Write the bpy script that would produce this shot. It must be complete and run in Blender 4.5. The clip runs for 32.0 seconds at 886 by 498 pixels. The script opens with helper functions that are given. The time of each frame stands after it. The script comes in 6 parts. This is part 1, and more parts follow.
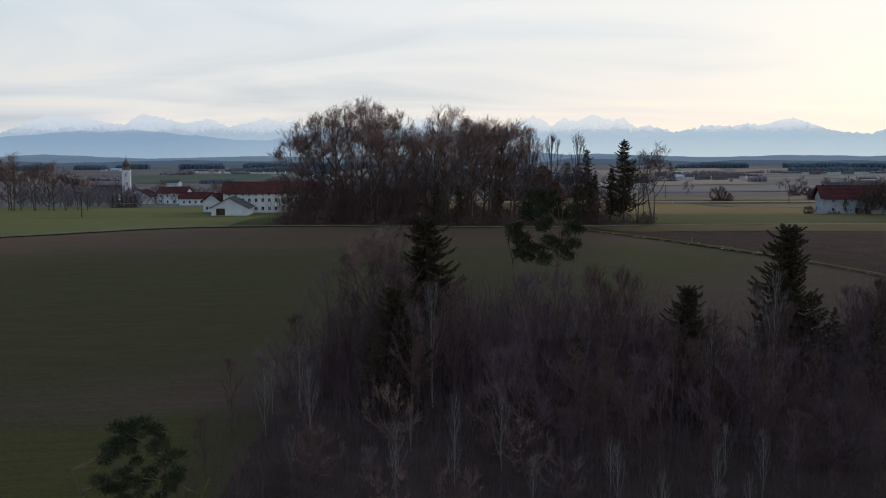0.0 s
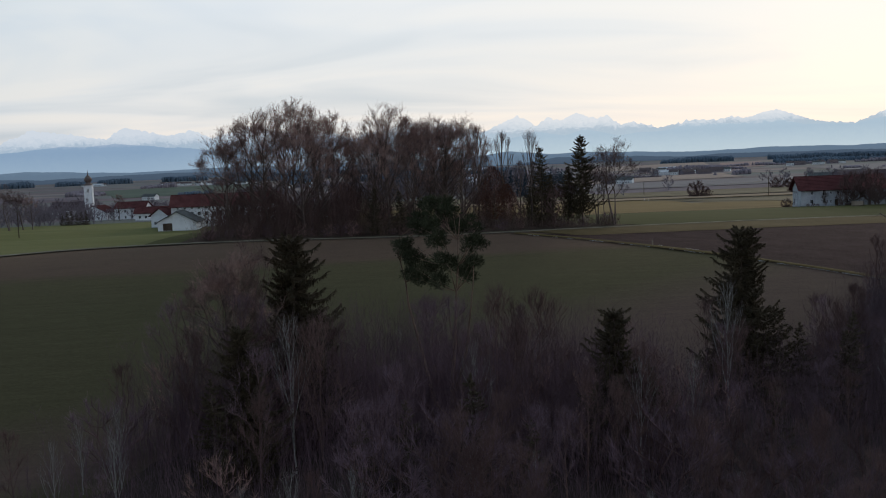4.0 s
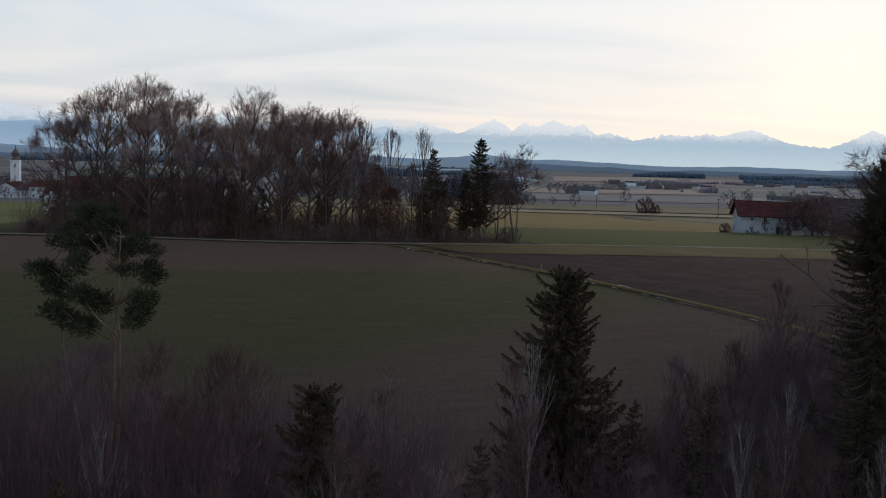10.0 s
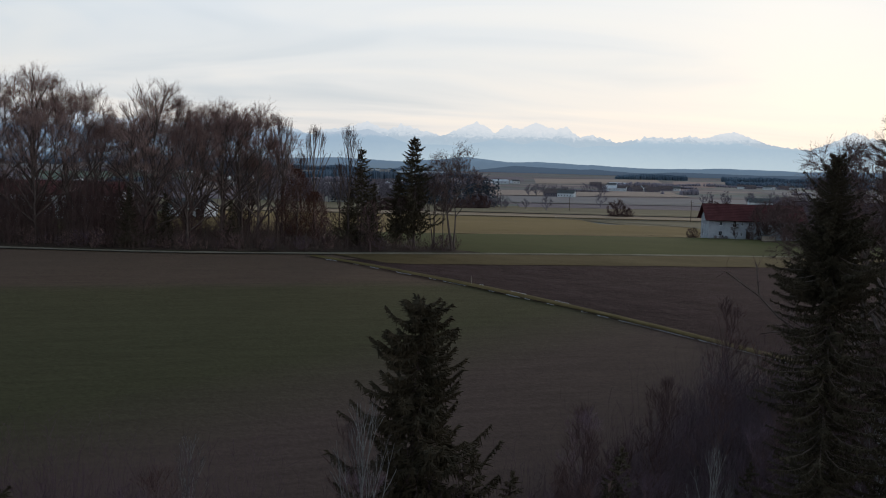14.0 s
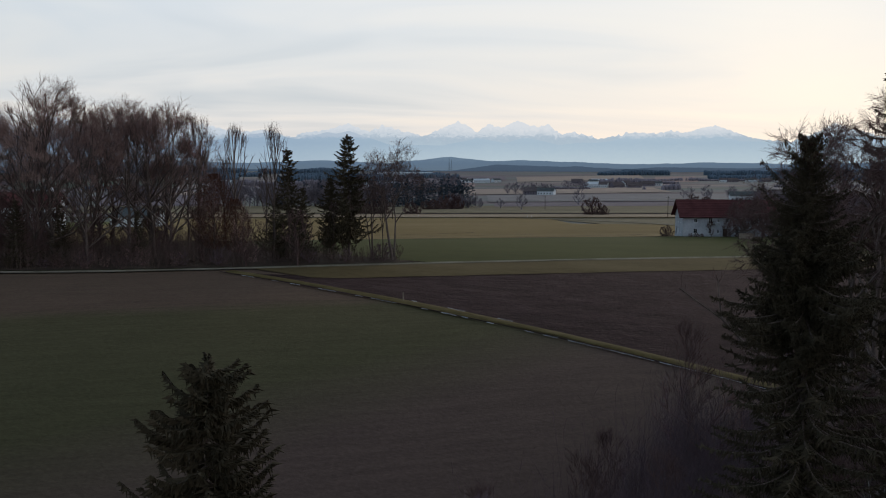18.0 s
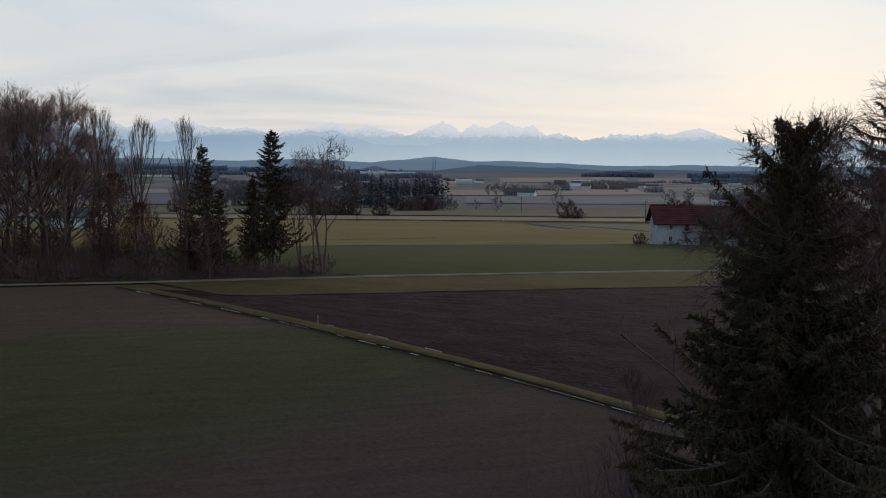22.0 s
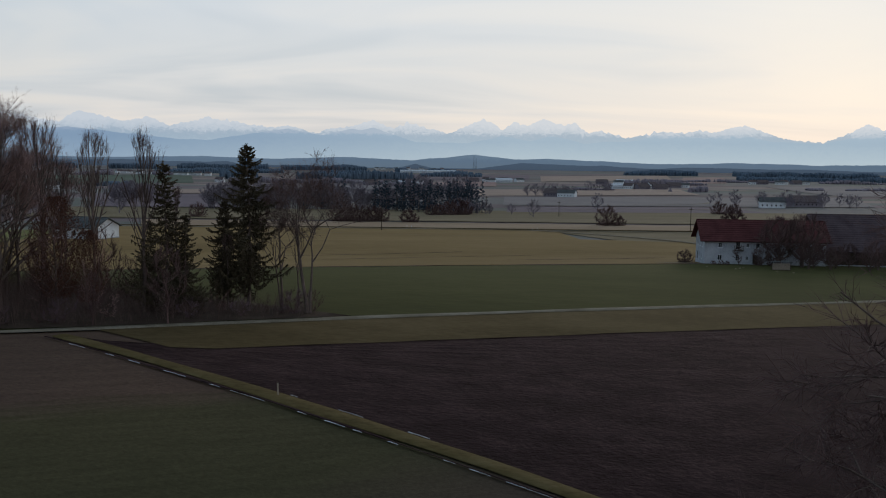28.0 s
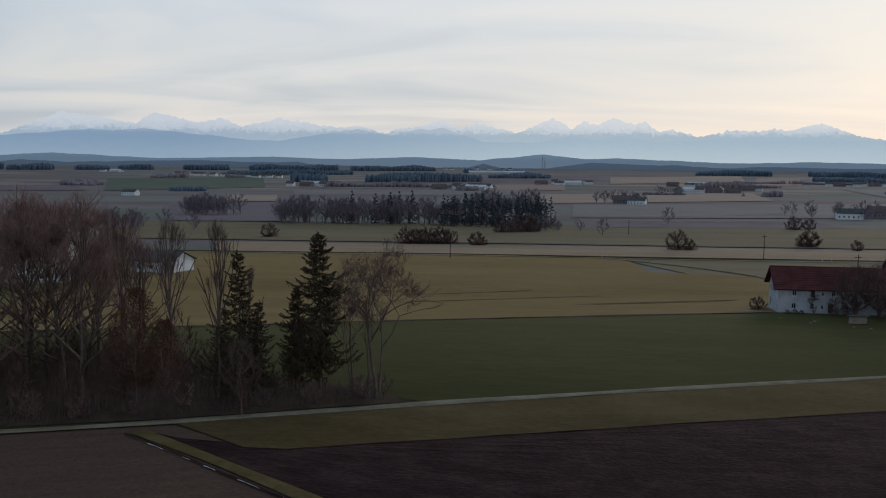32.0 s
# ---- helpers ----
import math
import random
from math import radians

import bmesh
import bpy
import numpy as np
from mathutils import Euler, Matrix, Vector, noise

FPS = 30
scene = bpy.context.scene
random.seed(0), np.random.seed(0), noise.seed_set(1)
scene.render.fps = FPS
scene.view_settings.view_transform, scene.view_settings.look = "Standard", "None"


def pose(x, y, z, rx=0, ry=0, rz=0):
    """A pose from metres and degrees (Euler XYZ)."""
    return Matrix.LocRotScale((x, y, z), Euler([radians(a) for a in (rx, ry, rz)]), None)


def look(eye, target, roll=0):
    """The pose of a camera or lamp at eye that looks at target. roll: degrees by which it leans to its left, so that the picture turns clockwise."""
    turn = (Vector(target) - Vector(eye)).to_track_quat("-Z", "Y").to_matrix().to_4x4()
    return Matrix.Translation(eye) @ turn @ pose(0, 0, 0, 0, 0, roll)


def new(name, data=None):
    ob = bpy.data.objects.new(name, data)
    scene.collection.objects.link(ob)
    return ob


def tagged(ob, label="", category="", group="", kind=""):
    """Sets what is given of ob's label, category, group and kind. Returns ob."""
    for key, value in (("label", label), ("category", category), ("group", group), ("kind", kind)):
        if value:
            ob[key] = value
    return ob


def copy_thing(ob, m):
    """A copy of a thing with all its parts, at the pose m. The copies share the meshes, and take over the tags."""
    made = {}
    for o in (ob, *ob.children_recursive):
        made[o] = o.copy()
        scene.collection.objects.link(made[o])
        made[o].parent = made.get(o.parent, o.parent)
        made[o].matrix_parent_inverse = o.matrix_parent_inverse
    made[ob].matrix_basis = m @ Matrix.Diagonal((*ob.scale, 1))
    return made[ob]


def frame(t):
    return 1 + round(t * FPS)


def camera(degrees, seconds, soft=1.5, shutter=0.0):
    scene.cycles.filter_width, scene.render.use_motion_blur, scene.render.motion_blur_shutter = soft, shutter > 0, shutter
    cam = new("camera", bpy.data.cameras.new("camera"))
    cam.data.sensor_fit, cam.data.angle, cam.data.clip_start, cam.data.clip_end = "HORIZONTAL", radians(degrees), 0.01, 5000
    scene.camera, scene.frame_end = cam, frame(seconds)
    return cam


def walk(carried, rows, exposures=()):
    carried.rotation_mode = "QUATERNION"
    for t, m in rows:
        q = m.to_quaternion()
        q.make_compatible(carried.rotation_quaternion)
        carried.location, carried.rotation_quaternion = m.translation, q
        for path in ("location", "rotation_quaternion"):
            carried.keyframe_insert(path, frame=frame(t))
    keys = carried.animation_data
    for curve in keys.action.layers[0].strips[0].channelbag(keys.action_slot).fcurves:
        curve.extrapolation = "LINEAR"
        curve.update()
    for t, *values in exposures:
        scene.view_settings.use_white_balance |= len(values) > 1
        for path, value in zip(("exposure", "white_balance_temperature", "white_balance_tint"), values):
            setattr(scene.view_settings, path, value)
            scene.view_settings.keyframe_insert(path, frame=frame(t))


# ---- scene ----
# the camera: a drone that rises over a thicket and crosses the fields
cam = camera(48.0, 32.0, 1.1)
PATH = [
    (0, (11.916, 9.777, 17.069), (11.915, 11.768, 16.88), -0.2),
    (0.5, (12.947, 12.214, 17.001), (12.948, 14.205, 16.812), -0.6),
    (1, (13.985, 14.374, 17.052), (13.99, 16.365, 16.862), 0.4),
    (1.5, (15.063, 16.57, 16.925), (15.069, 18.561, 16.737), -0.2),
    (2, (16.239, 18.656, 16.86), (16.248, 20.648, 16.672), -0.2),
    (2.5, (17.525, 21.11, 16.753), (17.535, 23.102, 16.569), -1.0),
    (3, (18.655, 22.933, 16.722), (18.667, 24.925, 16.539), -1.7),
    (3.5, (19.967, 25.003, 16.752), (19.982, 26.994, 16.569), -1.9),
    (5.5, (25.359, 33.42, 16.473), (25.385, 35.412, 16.292), -3.2),
    (6, (26.742, 35.237, 16.46), (26.772, 37.228, 16.278), -2.7),
    (6.5, (28.246, 37.342, 16.504), (28.281, 39.333, 16.322), -1.9),
    (7, (29.739, 39.424, 16.488), (29.778, 41.415, 16.305), -2.3),
    (7.5, (31.283, 41.18, 16.572), (31.327, 43.172, 16.388), -1.9),
    (8, (32.763, 43.334, 16.576), (32.813, 45.325, 16.393), -2.3),
    (8.5, (34.377, 45.337, 16.628), (34.431, 47.328, 16.445), -2.1),
    (9, (35.906, 47.149, 16.638), (35.965, 49.14, 16.455), -1.6),
    (9.5, (37.547, 48.992, 16.739), (37.616, 50.982, 16.554), 1.5),
    (10, (38.994, 50.974, 16.719), (39.069, 52.964, 16.535), 1.6),
    (10.5, (40.461, 53.14, 16.726), (40.541, 55.13, 16.543), 0.9),
    (11, (41.782, 55.063, 16.762), (41.865, 57.053, 16.579), 0.8),
    (11.5, (43.047, 57.395, 16.756), (43.134, 59.384, 16.573), 0.3),
    (12, (44.206, 59.357, 16.766), (44.298, 61.346, 16.583), 1.2),
    (12.5, (45.419, 61.486, 16.753), (45.513, 63.476, 16.571), 0.5),
    (13, (46.5, 63.845, 16.683), (46.598, 65.835, 16.502), 0.2),
    (13.5, (47.645, 65.75, 16.682), (47.747, 67.739, 16.502), 1.2),
    (14, (48.689, 67.549, 16.569), (48.794, 69.538, 16.391), 1.5),
    (14.5, (49.755, 69.289, 16.571), (49.863, 71.278, 16.394), 1.4),
    (16.5, (53.782, 77.876, 16.469), (53.905, 79.865, 16.292), 1.3),
    (17, (54.705, 79.787, 16.478), (54.831, 81.775, 16.301), 0.6),
    (17.5, (55.65, 81.95, 16.48), (55.781, 83.938, 16.303), 0.1),
    (18, (56.569, 84.112, 16.477), (56.702, 86.099, 16.3), 0.1),
    (18.5, (57.512, 86.496, 16.434), (57.649, 88.484, 16.256), 0.4),
    (19, (58.484, 88.515, 16.457), (58.624, 90.502, 16.282), -0.2),
    (19.5, (59.453, 90.436, 16.461), (59.595, 92.423, 16.286), -0.3),
    (20, (60.225, 92.444, 16.702), (60.375, 94.431, 16.526), 0.8),
    (20.5, (61.064, 94.688, 16.66), (61.218, 96.674, 16.484), 0.7),
    (21, (62.113, 96.704, 16.668), (62.27, 98.69, 16.493), 0.7),
    (21.5, (63.018, 98.718, 16.639), (63.178, 100.703, 16.462), 0.7),
    (22, (63.989, 100.917, 16.599), (64.153, 102.902, 16.422), 0.7),
    (22.5, (64.887, 102.774, 16.636), (65.054, 104.759, 16.459), 0.9),
    (23, (65.815, 104.916, 16.537), (65.985, 106.9, 16.361), 0.4),
    (23.5, (66.757, 106.867, 16.573), (66.931, 108.852, 16.397), 0.9),
    (24, (67.63, 109.2, 16.52), (67.809, 111.184, 16.344), 1.1),
    (24.5, (68.315, 111.0, 16.49), (68.504, 112.983, 16.316), 6.9),
    (25, (68.987, 112.75, 16.46), (69.186, 114.732, 16.289), 7.4),
    (25.5, (69.568, 114.72, 16.4), (69.764, 116.703, 16.231), 8.1),
    (26.5, (69.85, 118.5, 16.8), (70.01, 120.49, 16.625), 3.6),
    (27.5, (69.833, 121.482, 17.782), (69.946, 123.47, 17.603), 0.8),
    (28, (69.529, 122.014, 19.049), (69.61, 124.004, 18.866), 0.7),
    (28.5, (69.411, 121.961, 20.4), (69.464, 123.952, 20.217), 0.6),
    (29, (69.249, 122.108, 21.639), (69.281, 124.1, 21.455), 0.7),
    (29.5, (69.304, 122.129, 22.733), (69.315, 124.121, 22.551), 0.6),
    (30, (69.35, 121.936, 24.178), (69.343, 123.928, 23.994), 0.5),
    (30.5, (69.379, 121.893, 25.205), (69.357, 123.884, 25.02), 0.6),
    (31, (69.392, 121.732, 26.603), (69.357, 123.722, 26.415), 0.5),
    (31.5, (69.402, 121.865, 27.814), (69.355, 123.855, 27.626), 0.5),
    (32, (69.383, 122.272, 29.036), (69.327, 124.262, 28.847), 0.5),
]
walk(cam, [(t, look(eye, target, roll)) for t, eye, target, roll in PATH], ((0.0, 0.23), (12.0, 0.24), (20.0, 0.12), (26.0, 0.06), (32.0, 0.05)))

# ---------------------------------------------------------------- light
SUN_AZ, SUN_EL = radians(24), radians(11)


def node(nt, kind, **values):
    n = nt.nodes.new(kind)
    for k, v in values.items():
        n.inputs[k.replace("_", " ")].default_value = v
    return n


def link(nt, a, b):
    nt.links.new(a, b)


def ramp(nt, stops):
    n = nt.nodes.new("ShaderNodeValToRGB")
    el = n.color_ramp.elements
    while len(el) < len(stops):
        el.new(0.5)
    for e, (p, c) in zip(el, stops):
        e.position, e.color = p, (*c, 1)
    return n


def mixed(nt, fac, a, b, how="MIX"):
    n = nt.nodes.new("ShaderNodeMix")
    n.data_type, n.blend_type = "RGBA", how
    for slot, v in ((0, fac), (6, a), (7, b)):
        if isinstance(v, (int, float)):
            n.inputs[slot].default_value = v
        elif isinstance(v, tuple):
            n.inputs[slot].default_value = (*v, 1)
        else:
            nt.links.new(v, n.inputs[slot])
    return n.outputs[2]


def calc(nt, op, a, b=0.0, c=0.0, clamp=False):
    n = nt.nodes.new("ShaderNodeMath")
    n.operation, n.use_clamp = op, clamp
    for slot, v in enumerate((a, b, c)):
        if isinstance(v, (int, float)):
            n.inputs[slot].default_value = v
        else:
            nt.links.new(v, n.inputs[slot])
    return n.outputs[0]


world = bpy.data.worlds.new("evening_sky")
scene.world = world
world.use_nodes = True
wt = world.node_tree
wt.nodes.clear()
out = wt.nodes.new("ShaderNodeOutputWorld")
back = wt.nodes.new("ShaderNodeBackground")
back.inputs["Strength"].default_value = 1.0
sky = wt.nodes.new("ShaderNodeTexSky")
sky.sky_type, sky.sun_disc = "NISHITA", False
sky.sun_elevation, sky.sun_rotation = SUN_EL, SUN_AZ
sky.dust_density, sky.air_density = 0.6, 1.0
coord = wt.nodes.new("ShaderNodeTexCoord")
split = wt.nodes.new("ShaderNodeSeparateXYZ")
link(wt, coord.outputs["Generated"], split.inputs[0])
# the veil of cloud: pale and warm low down ahead, greyer and darker overhead and behind
veil = ramp(wt, [(0.0, (0.765, 0.72, 0.70)), (0.05, (0.795, 0.768, 0.75)), (0.10, (0.79, 0.785, 0.78)), (0.17, (0.755, 0.79, 0.825)), (0.42, (0.69, 0.74, 0.80)), (1.0, (0.62, 0.67, 0.73))])
link(wt, calc(wt, "MAXIMUM", split.outputs["Z"], 0.0), veil.inputs[0])
# streaks of thicker and thinner cloud, drawn out flat by the distance
flat = wt.nodes.new("ShaderNodeCombineXYZ")
lift = calc(wt, "ADD", split.outputs["Z"], 0.24)
link(wt, calc(wt, "DIVIDE", split.outputs["X"], lift), flat.inputs[0])
link(wt, calc(wt, "DIVIDE", split.outputs["Y"], lift), flat.inputs[1])
turned = wt.nodes.new("ShaderNodeMapping")
turned.inputs["Rotation"].default_value = (0, 0, radians(38))
turned.inputs["Scale"].default_value = (0.42, 0.95, 1.0)
link(wt, flat.outputs[0], turned.inputs[0])
streak = node(wt, "ShaderNodeTexNoise", Scale=1.5, Detail=4.0, Roughness=0.5, Distortion=0.9)
link(wt, turned.outputs[0], streak.inputs["Vector"])
streaks = ramp(wt, [(0.32, (0.68, 0.755, 0.83)), (0.45, (0.87, 0.90, 0.93)), (0.54, (0.97, 0.96, 0.945)), (0.68, (1.01, 0.985, 0.945))])
link(wt, streak.outputs[0], streaks.inputs[0])
clouds = mixed(wt, 1.0, veil.outputs[0], streaks.outputs[0], "MULTIPLY")
# away from the low sun the veil is darker
ahead = calc(wt, "MULTIPLY_ADD", split.outputs["Y"], 0.5, 0.5)
shade = ramp(wt, [(0.0, (0.74, 0.78, 0.84)), (0.6, (0.84, 0.88, 0.93)), (0.9, (1, 1, 1))])
link(wt, ahead, shade.inputs[0])
clouds = mixed(wt, 1.0, clouds, shade.outputs[0], "MULTIPLY")
# and thinner, so bluer, to the west
west = ramp(wt, [(0.30, (0.52, 0.65, 0.77)), (0.41, (0.86, 0.905, 0.945)), (0.52, (1, 1, 1))])
link(wt, calc(wt, "MULTIPLY_ADD", split.outputs["X"], 0.5, calc(wt, "MULTIPLY_ADD", split.outputs["Z"], -0.5, 0.66)), west.inputs[0])
clouds = mixed(wt, 1.0, clouds, west.outputs[0], "MULTIPLY")
clear = mixed(wt, 1.0, sky.outputs[0], (0.06, 0.06, 0.06), "MULTIPLY")
link(wt, mixed(wt, 0.92, clear, clouds), back.inputs[0])
link(wt, back.outputs[0], out.inputs[0])

lamp = bpy.data.lights.new("veiled_sun", "SUN")
lamp.energy, lamp.angle, lamp.color = 0.55, radians(14), (1.0, 0.86, 0.72)
sun = new("veiled_sun", lamp)
sun.matrix_world = look((0, 0, 60), Vector((0, 0, 60)) - Vector((math.sin(SUN_AZ) * math.cos(SUN_EL), math.cos(SUN_AZ) * math.cos(SUN_EL), math.sin(SUN_EL))))

# ---------------------------------------------------------------- materials


def material(name, colours, scale=1.0, fine=8.0, rough=0.9, bump=0.0, reach=0.05, spread=0.3, space="Object", stretch=(1, 1, 1), turn=0.0, metal=0.0, vary=0.0, gloss=0.02):
    """Two scales of noise between two or three colours, with relief; vary: how far each object or island differs."""
    m = bpy.data.materials.new(name)
    m.use_nodes = True
    nt = m.node_tree
    bs = nt.nodes["Principled BSDF"]
    bs.inputs["Roughness"].default_value, bs.inputs["Metallic"].default_value = rough, metal
    bs.inputs["Specular IOR Level"].default_value = gloss
    if space == "World":
        src = nt.nodes.new("ShaderNodeNewGeometry").outputs["Position"]
    else:
        src = nt.nodes.new("ShaderNodeTexCoord").outputs["Object"]
    mp = nt.nodes.new("ShaderNodeMapping")
    mp.inputs["Scale"].default_value, mp.inputs["Rotation"].default_value = stretch, (0, 0, radians(turn))
    link(nt, src, mp.inputs[0])
    a = node(nt, "ShaderNodeTexNoise", Scale=scale, Detail=4.0, Roughness=0.6)
    b = node(nt, "ShaderNodeTexNoise", Scale=fine, Detail=3.0, Roughness=0.7)
    link(nt, mp.outputs[0], a.inputs["Vector"])
    link(nt, mp.outputs[0], b.inputs["Vector"])
    both = calc(nt, "MULTIPLY_ADD", b.outputs[0], 0.45, calc(nt, "MULTIPLY", a.outputs[0], 0.55))
    n = len(colours)
    cr = ramp(nt, [(0.5 - spread / 2 + spread * i / max(1, n - 1), c) for i, c in enumerate(colours)])
    link(nt, both, cr.inputs[0])
    col = cr.outputs[0]
    if vary:
        info = nt.nodes.new("ShaderNodeObjectInfo")
        hsv = nt.nodes.new("ShaderNodeHueSaturation")
        link(nt, calc(nt, "MULTIPLY_ADD", info.outputs["Random"], 2 * vary, 1 - vary), hsv.inputs["Value"])
        link(nt, calc(nt, "MULTIPLY_ADD", info.outputs["Random"], 0.04 * vary, 0.5 - 0.02 * vary), hsv.inputs["Hue"])
        link(nt, col, hsv.inputs["Color"])
        col = hsv.outputs[0]
    link(nt, col, bs.inputs["Base Color"])
    if bump:
        bn = node(nt, "ShaderNodeBump", Strength=bump, Distance=reach)
        link(nt, both, bn.inputs["Height"])
        link(nt, bn.outputs[0], bs.inputs["Normal"])
    return m


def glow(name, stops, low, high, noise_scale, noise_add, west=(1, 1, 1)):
    """Far distance behind all else, which glows: haze is put into its colour by height, broken by noise; west: its tint
    where the air is clearer.
    """
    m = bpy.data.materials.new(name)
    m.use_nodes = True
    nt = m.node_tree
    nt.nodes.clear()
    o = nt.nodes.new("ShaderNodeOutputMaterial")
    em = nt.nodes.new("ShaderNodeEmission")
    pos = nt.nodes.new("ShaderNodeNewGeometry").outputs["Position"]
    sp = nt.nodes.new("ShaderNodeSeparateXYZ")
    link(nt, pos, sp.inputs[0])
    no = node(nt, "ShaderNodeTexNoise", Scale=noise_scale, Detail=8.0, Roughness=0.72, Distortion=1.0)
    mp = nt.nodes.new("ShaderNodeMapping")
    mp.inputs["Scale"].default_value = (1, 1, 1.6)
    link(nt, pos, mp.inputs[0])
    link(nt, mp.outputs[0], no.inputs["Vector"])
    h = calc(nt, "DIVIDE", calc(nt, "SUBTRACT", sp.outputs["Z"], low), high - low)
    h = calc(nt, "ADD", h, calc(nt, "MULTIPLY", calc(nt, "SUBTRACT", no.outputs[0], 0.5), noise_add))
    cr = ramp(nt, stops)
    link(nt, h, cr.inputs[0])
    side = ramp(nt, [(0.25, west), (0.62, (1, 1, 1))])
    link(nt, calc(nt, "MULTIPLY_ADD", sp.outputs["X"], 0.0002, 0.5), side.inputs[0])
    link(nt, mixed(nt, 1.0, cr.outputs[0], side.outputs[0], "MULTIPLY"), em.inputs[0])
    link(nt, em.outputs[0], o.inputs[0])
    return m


def patchwork():
    """The open plain: long fields side by side, each with its own winter colour, paled and greyed by haze painted in.
    """
    m = material("plain_of_winter_fields_in_haze", [(0.80, 0.81, 0.80), (1.0, 1.0, 1.0), (1.20, 1.19, 1.18)], 0.012, 0.35, 0.95, 0.3, 0.2, 0.4, "World")
    nt = m.node_tree
    bs = nt.nodes["Principled BSDF"]
    tone = bs.inputs["Base Color"].links[0].from_socket
    mp = nt.nodes.new("ShaderNodeMapping")
    mp.inputs["Rotation"].default_value, mp.inputs["Scale"].default_value = (0, 0, radians(-16)), (0.0038, 0.0105, 1)
    link(nt, nt.nodes.new("ShaderNodeNewGeometry").outputs["Position"], mp.inputs[0])
    cells = node(nt, "ShaderNodeTexVoronoi", Scale=1.0, Randomness=0.8)
    cells.voronoi_dimensions, cells.distance = "2D", "CHEBYCHEV"
    link(nt, mp.outputs[0], cells.inputs["Vector"])
    pick = nt.nodes.new("ShaderNodeSeparateColor")
    link(nt, cells.outputs["Color"], pick.inputs[0])
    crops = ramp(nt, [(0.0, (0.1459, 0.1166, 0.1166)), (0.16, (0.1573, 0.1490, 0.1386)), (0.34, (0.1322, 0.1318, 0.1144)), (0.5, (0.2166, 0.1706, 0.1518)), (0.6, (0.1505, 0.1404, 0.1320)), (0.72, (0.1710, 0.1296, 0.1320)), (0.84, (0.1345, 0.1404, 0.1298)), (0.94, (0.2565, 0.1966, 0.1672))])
    crops.color_ramp.interpolation = "CONSTANT"
    link(nt, pick.outputs[0], crops.inputs[0])
    link(nt, mixed(nt, 1.0, crops.outputs[0], tone, "MULTIPLY"), bs.inputs["Base Color"])
    return m


GROUND = patchwork()
PLOUGHED = material("ploughed_soil", [(0.0099, 0.0055, 0.0057), (0.0195, 0.0110, 0.0113), (0.0391, 0.0236, 0.0226)], 0.25, 2.2, 0.95, 0.9, 0.25, 0.34, "World", (0.8, 1.15, 1), -21)
MEADOW = material("short_winter_meadow", [(0.0638, 0.066, 0.0264), (0.0924, 0.0924, 0.0374), (0.121, 0.1122, 0.0506)], 0.05, 0.9, 0.95, 0.4, 0.1, 0.34, "World", (0.35, 1.4, 1), 12)
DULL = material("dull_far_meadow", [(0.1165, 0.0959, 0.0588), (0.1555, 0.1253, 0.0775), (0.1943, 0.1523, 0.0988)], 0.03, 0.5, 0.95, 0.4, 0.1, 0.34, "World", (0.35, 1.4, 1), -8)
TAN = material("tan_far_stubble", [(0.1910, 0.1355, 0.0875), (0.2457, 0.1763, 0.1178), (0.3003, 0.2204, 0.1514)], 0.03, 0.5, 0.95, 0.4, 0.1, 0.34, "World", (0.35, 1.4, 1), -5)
OLIVE = material("olive_winter_grass", [(0.0422, 0.0299, 0.0141), (0.0651, 0.0466, 0.0229), (0.0915, 0.0678, 0.0361)], 0.12, 1.6, 0.95, 0.5, 0.1, 0.34, "World", (0.5, 1, 1), -21)
BALK = material("yellow_balk_grass", [(0.0607, 0.0449, 0.0190), (0.0964, 0.0714, 0.0306), (0.1321, 0.1006, 0.0476)], 0.4, 3.0, 0.95, 0.5, 0.1, 0.34, "World", (0.5, 1, 1), -36)
GREEN = material("winter_green_crop", [(0.0239, 0.0219, 0.0094), (0.0361, 0.0324, 0.0133), (0.0521, 0.0451, 0.0196)], 0.05, 0.9, 0.95, 0.4, 0.1, 0.34, "World", (0.35, 1.4, 1), -19)
STUBBLE = material("tan_stubble", [(0.0993, 0.0678, 0.0289), (0.1403, 0.0954, 0.0424), (0.1791, 0.1232, 0.0598)], 0.04, 0.7, 0.95, 0.4, 0.1, 0.36, "World", (0.35, 1.4, 1), -17)
# fields far out on the plain: crop colours lightened and greyed with painted haze
STRAW = material("pale_straw_field_in_haze", [(0.2241, 0.1665, 0.1319), (0.2801, 0.2112, 0.1715), (0.3502, 0.2625, 0.2111)], 0.02, 0.4, 0.95, 0.3, 0.1, 0.36, "World", (0.4, 1.2, 1), -10)
RUSTY = material("rusty_field_in_haze", [(0.1935, 0.1329, 0.1205), (0.2627, 0.1794, 0.1574), (0.3042, 0.2192, 0.1916)], 0.015, 0.3, 0.95, 0.3, 0.1, 0.36, "World")
GREY_GREEN = material("grey_green_field_in_haze", [(0.1438, 0.1335, 0.1304), (0.1825, 0.1633, 0.1588), (0.2198, 0.1935, 0.1871)], 0.015, 0.3, 0.95, 0.3, 0.1, 0.36, "World")
MAUVE = material("mauve_soil_in_haze", [(0.1181, 0.0959, 0.1046), (0.1509, 0.1208, 0.1302), (0.1885, 0.1512, 0.1604)], 0.015, 0.3, 0.95, 0.3, 0.1, 0.36, "World")
LITTER = material("dark_leaf_litter", [(0.0250, 0.0187, 0.0163), (0.0425, 0.0312, 0.0275), (0.0650, 0.0475, 0.0400)], 0.3, 3.0, 1.0, 0.8, 0.1, 0.36, "World")
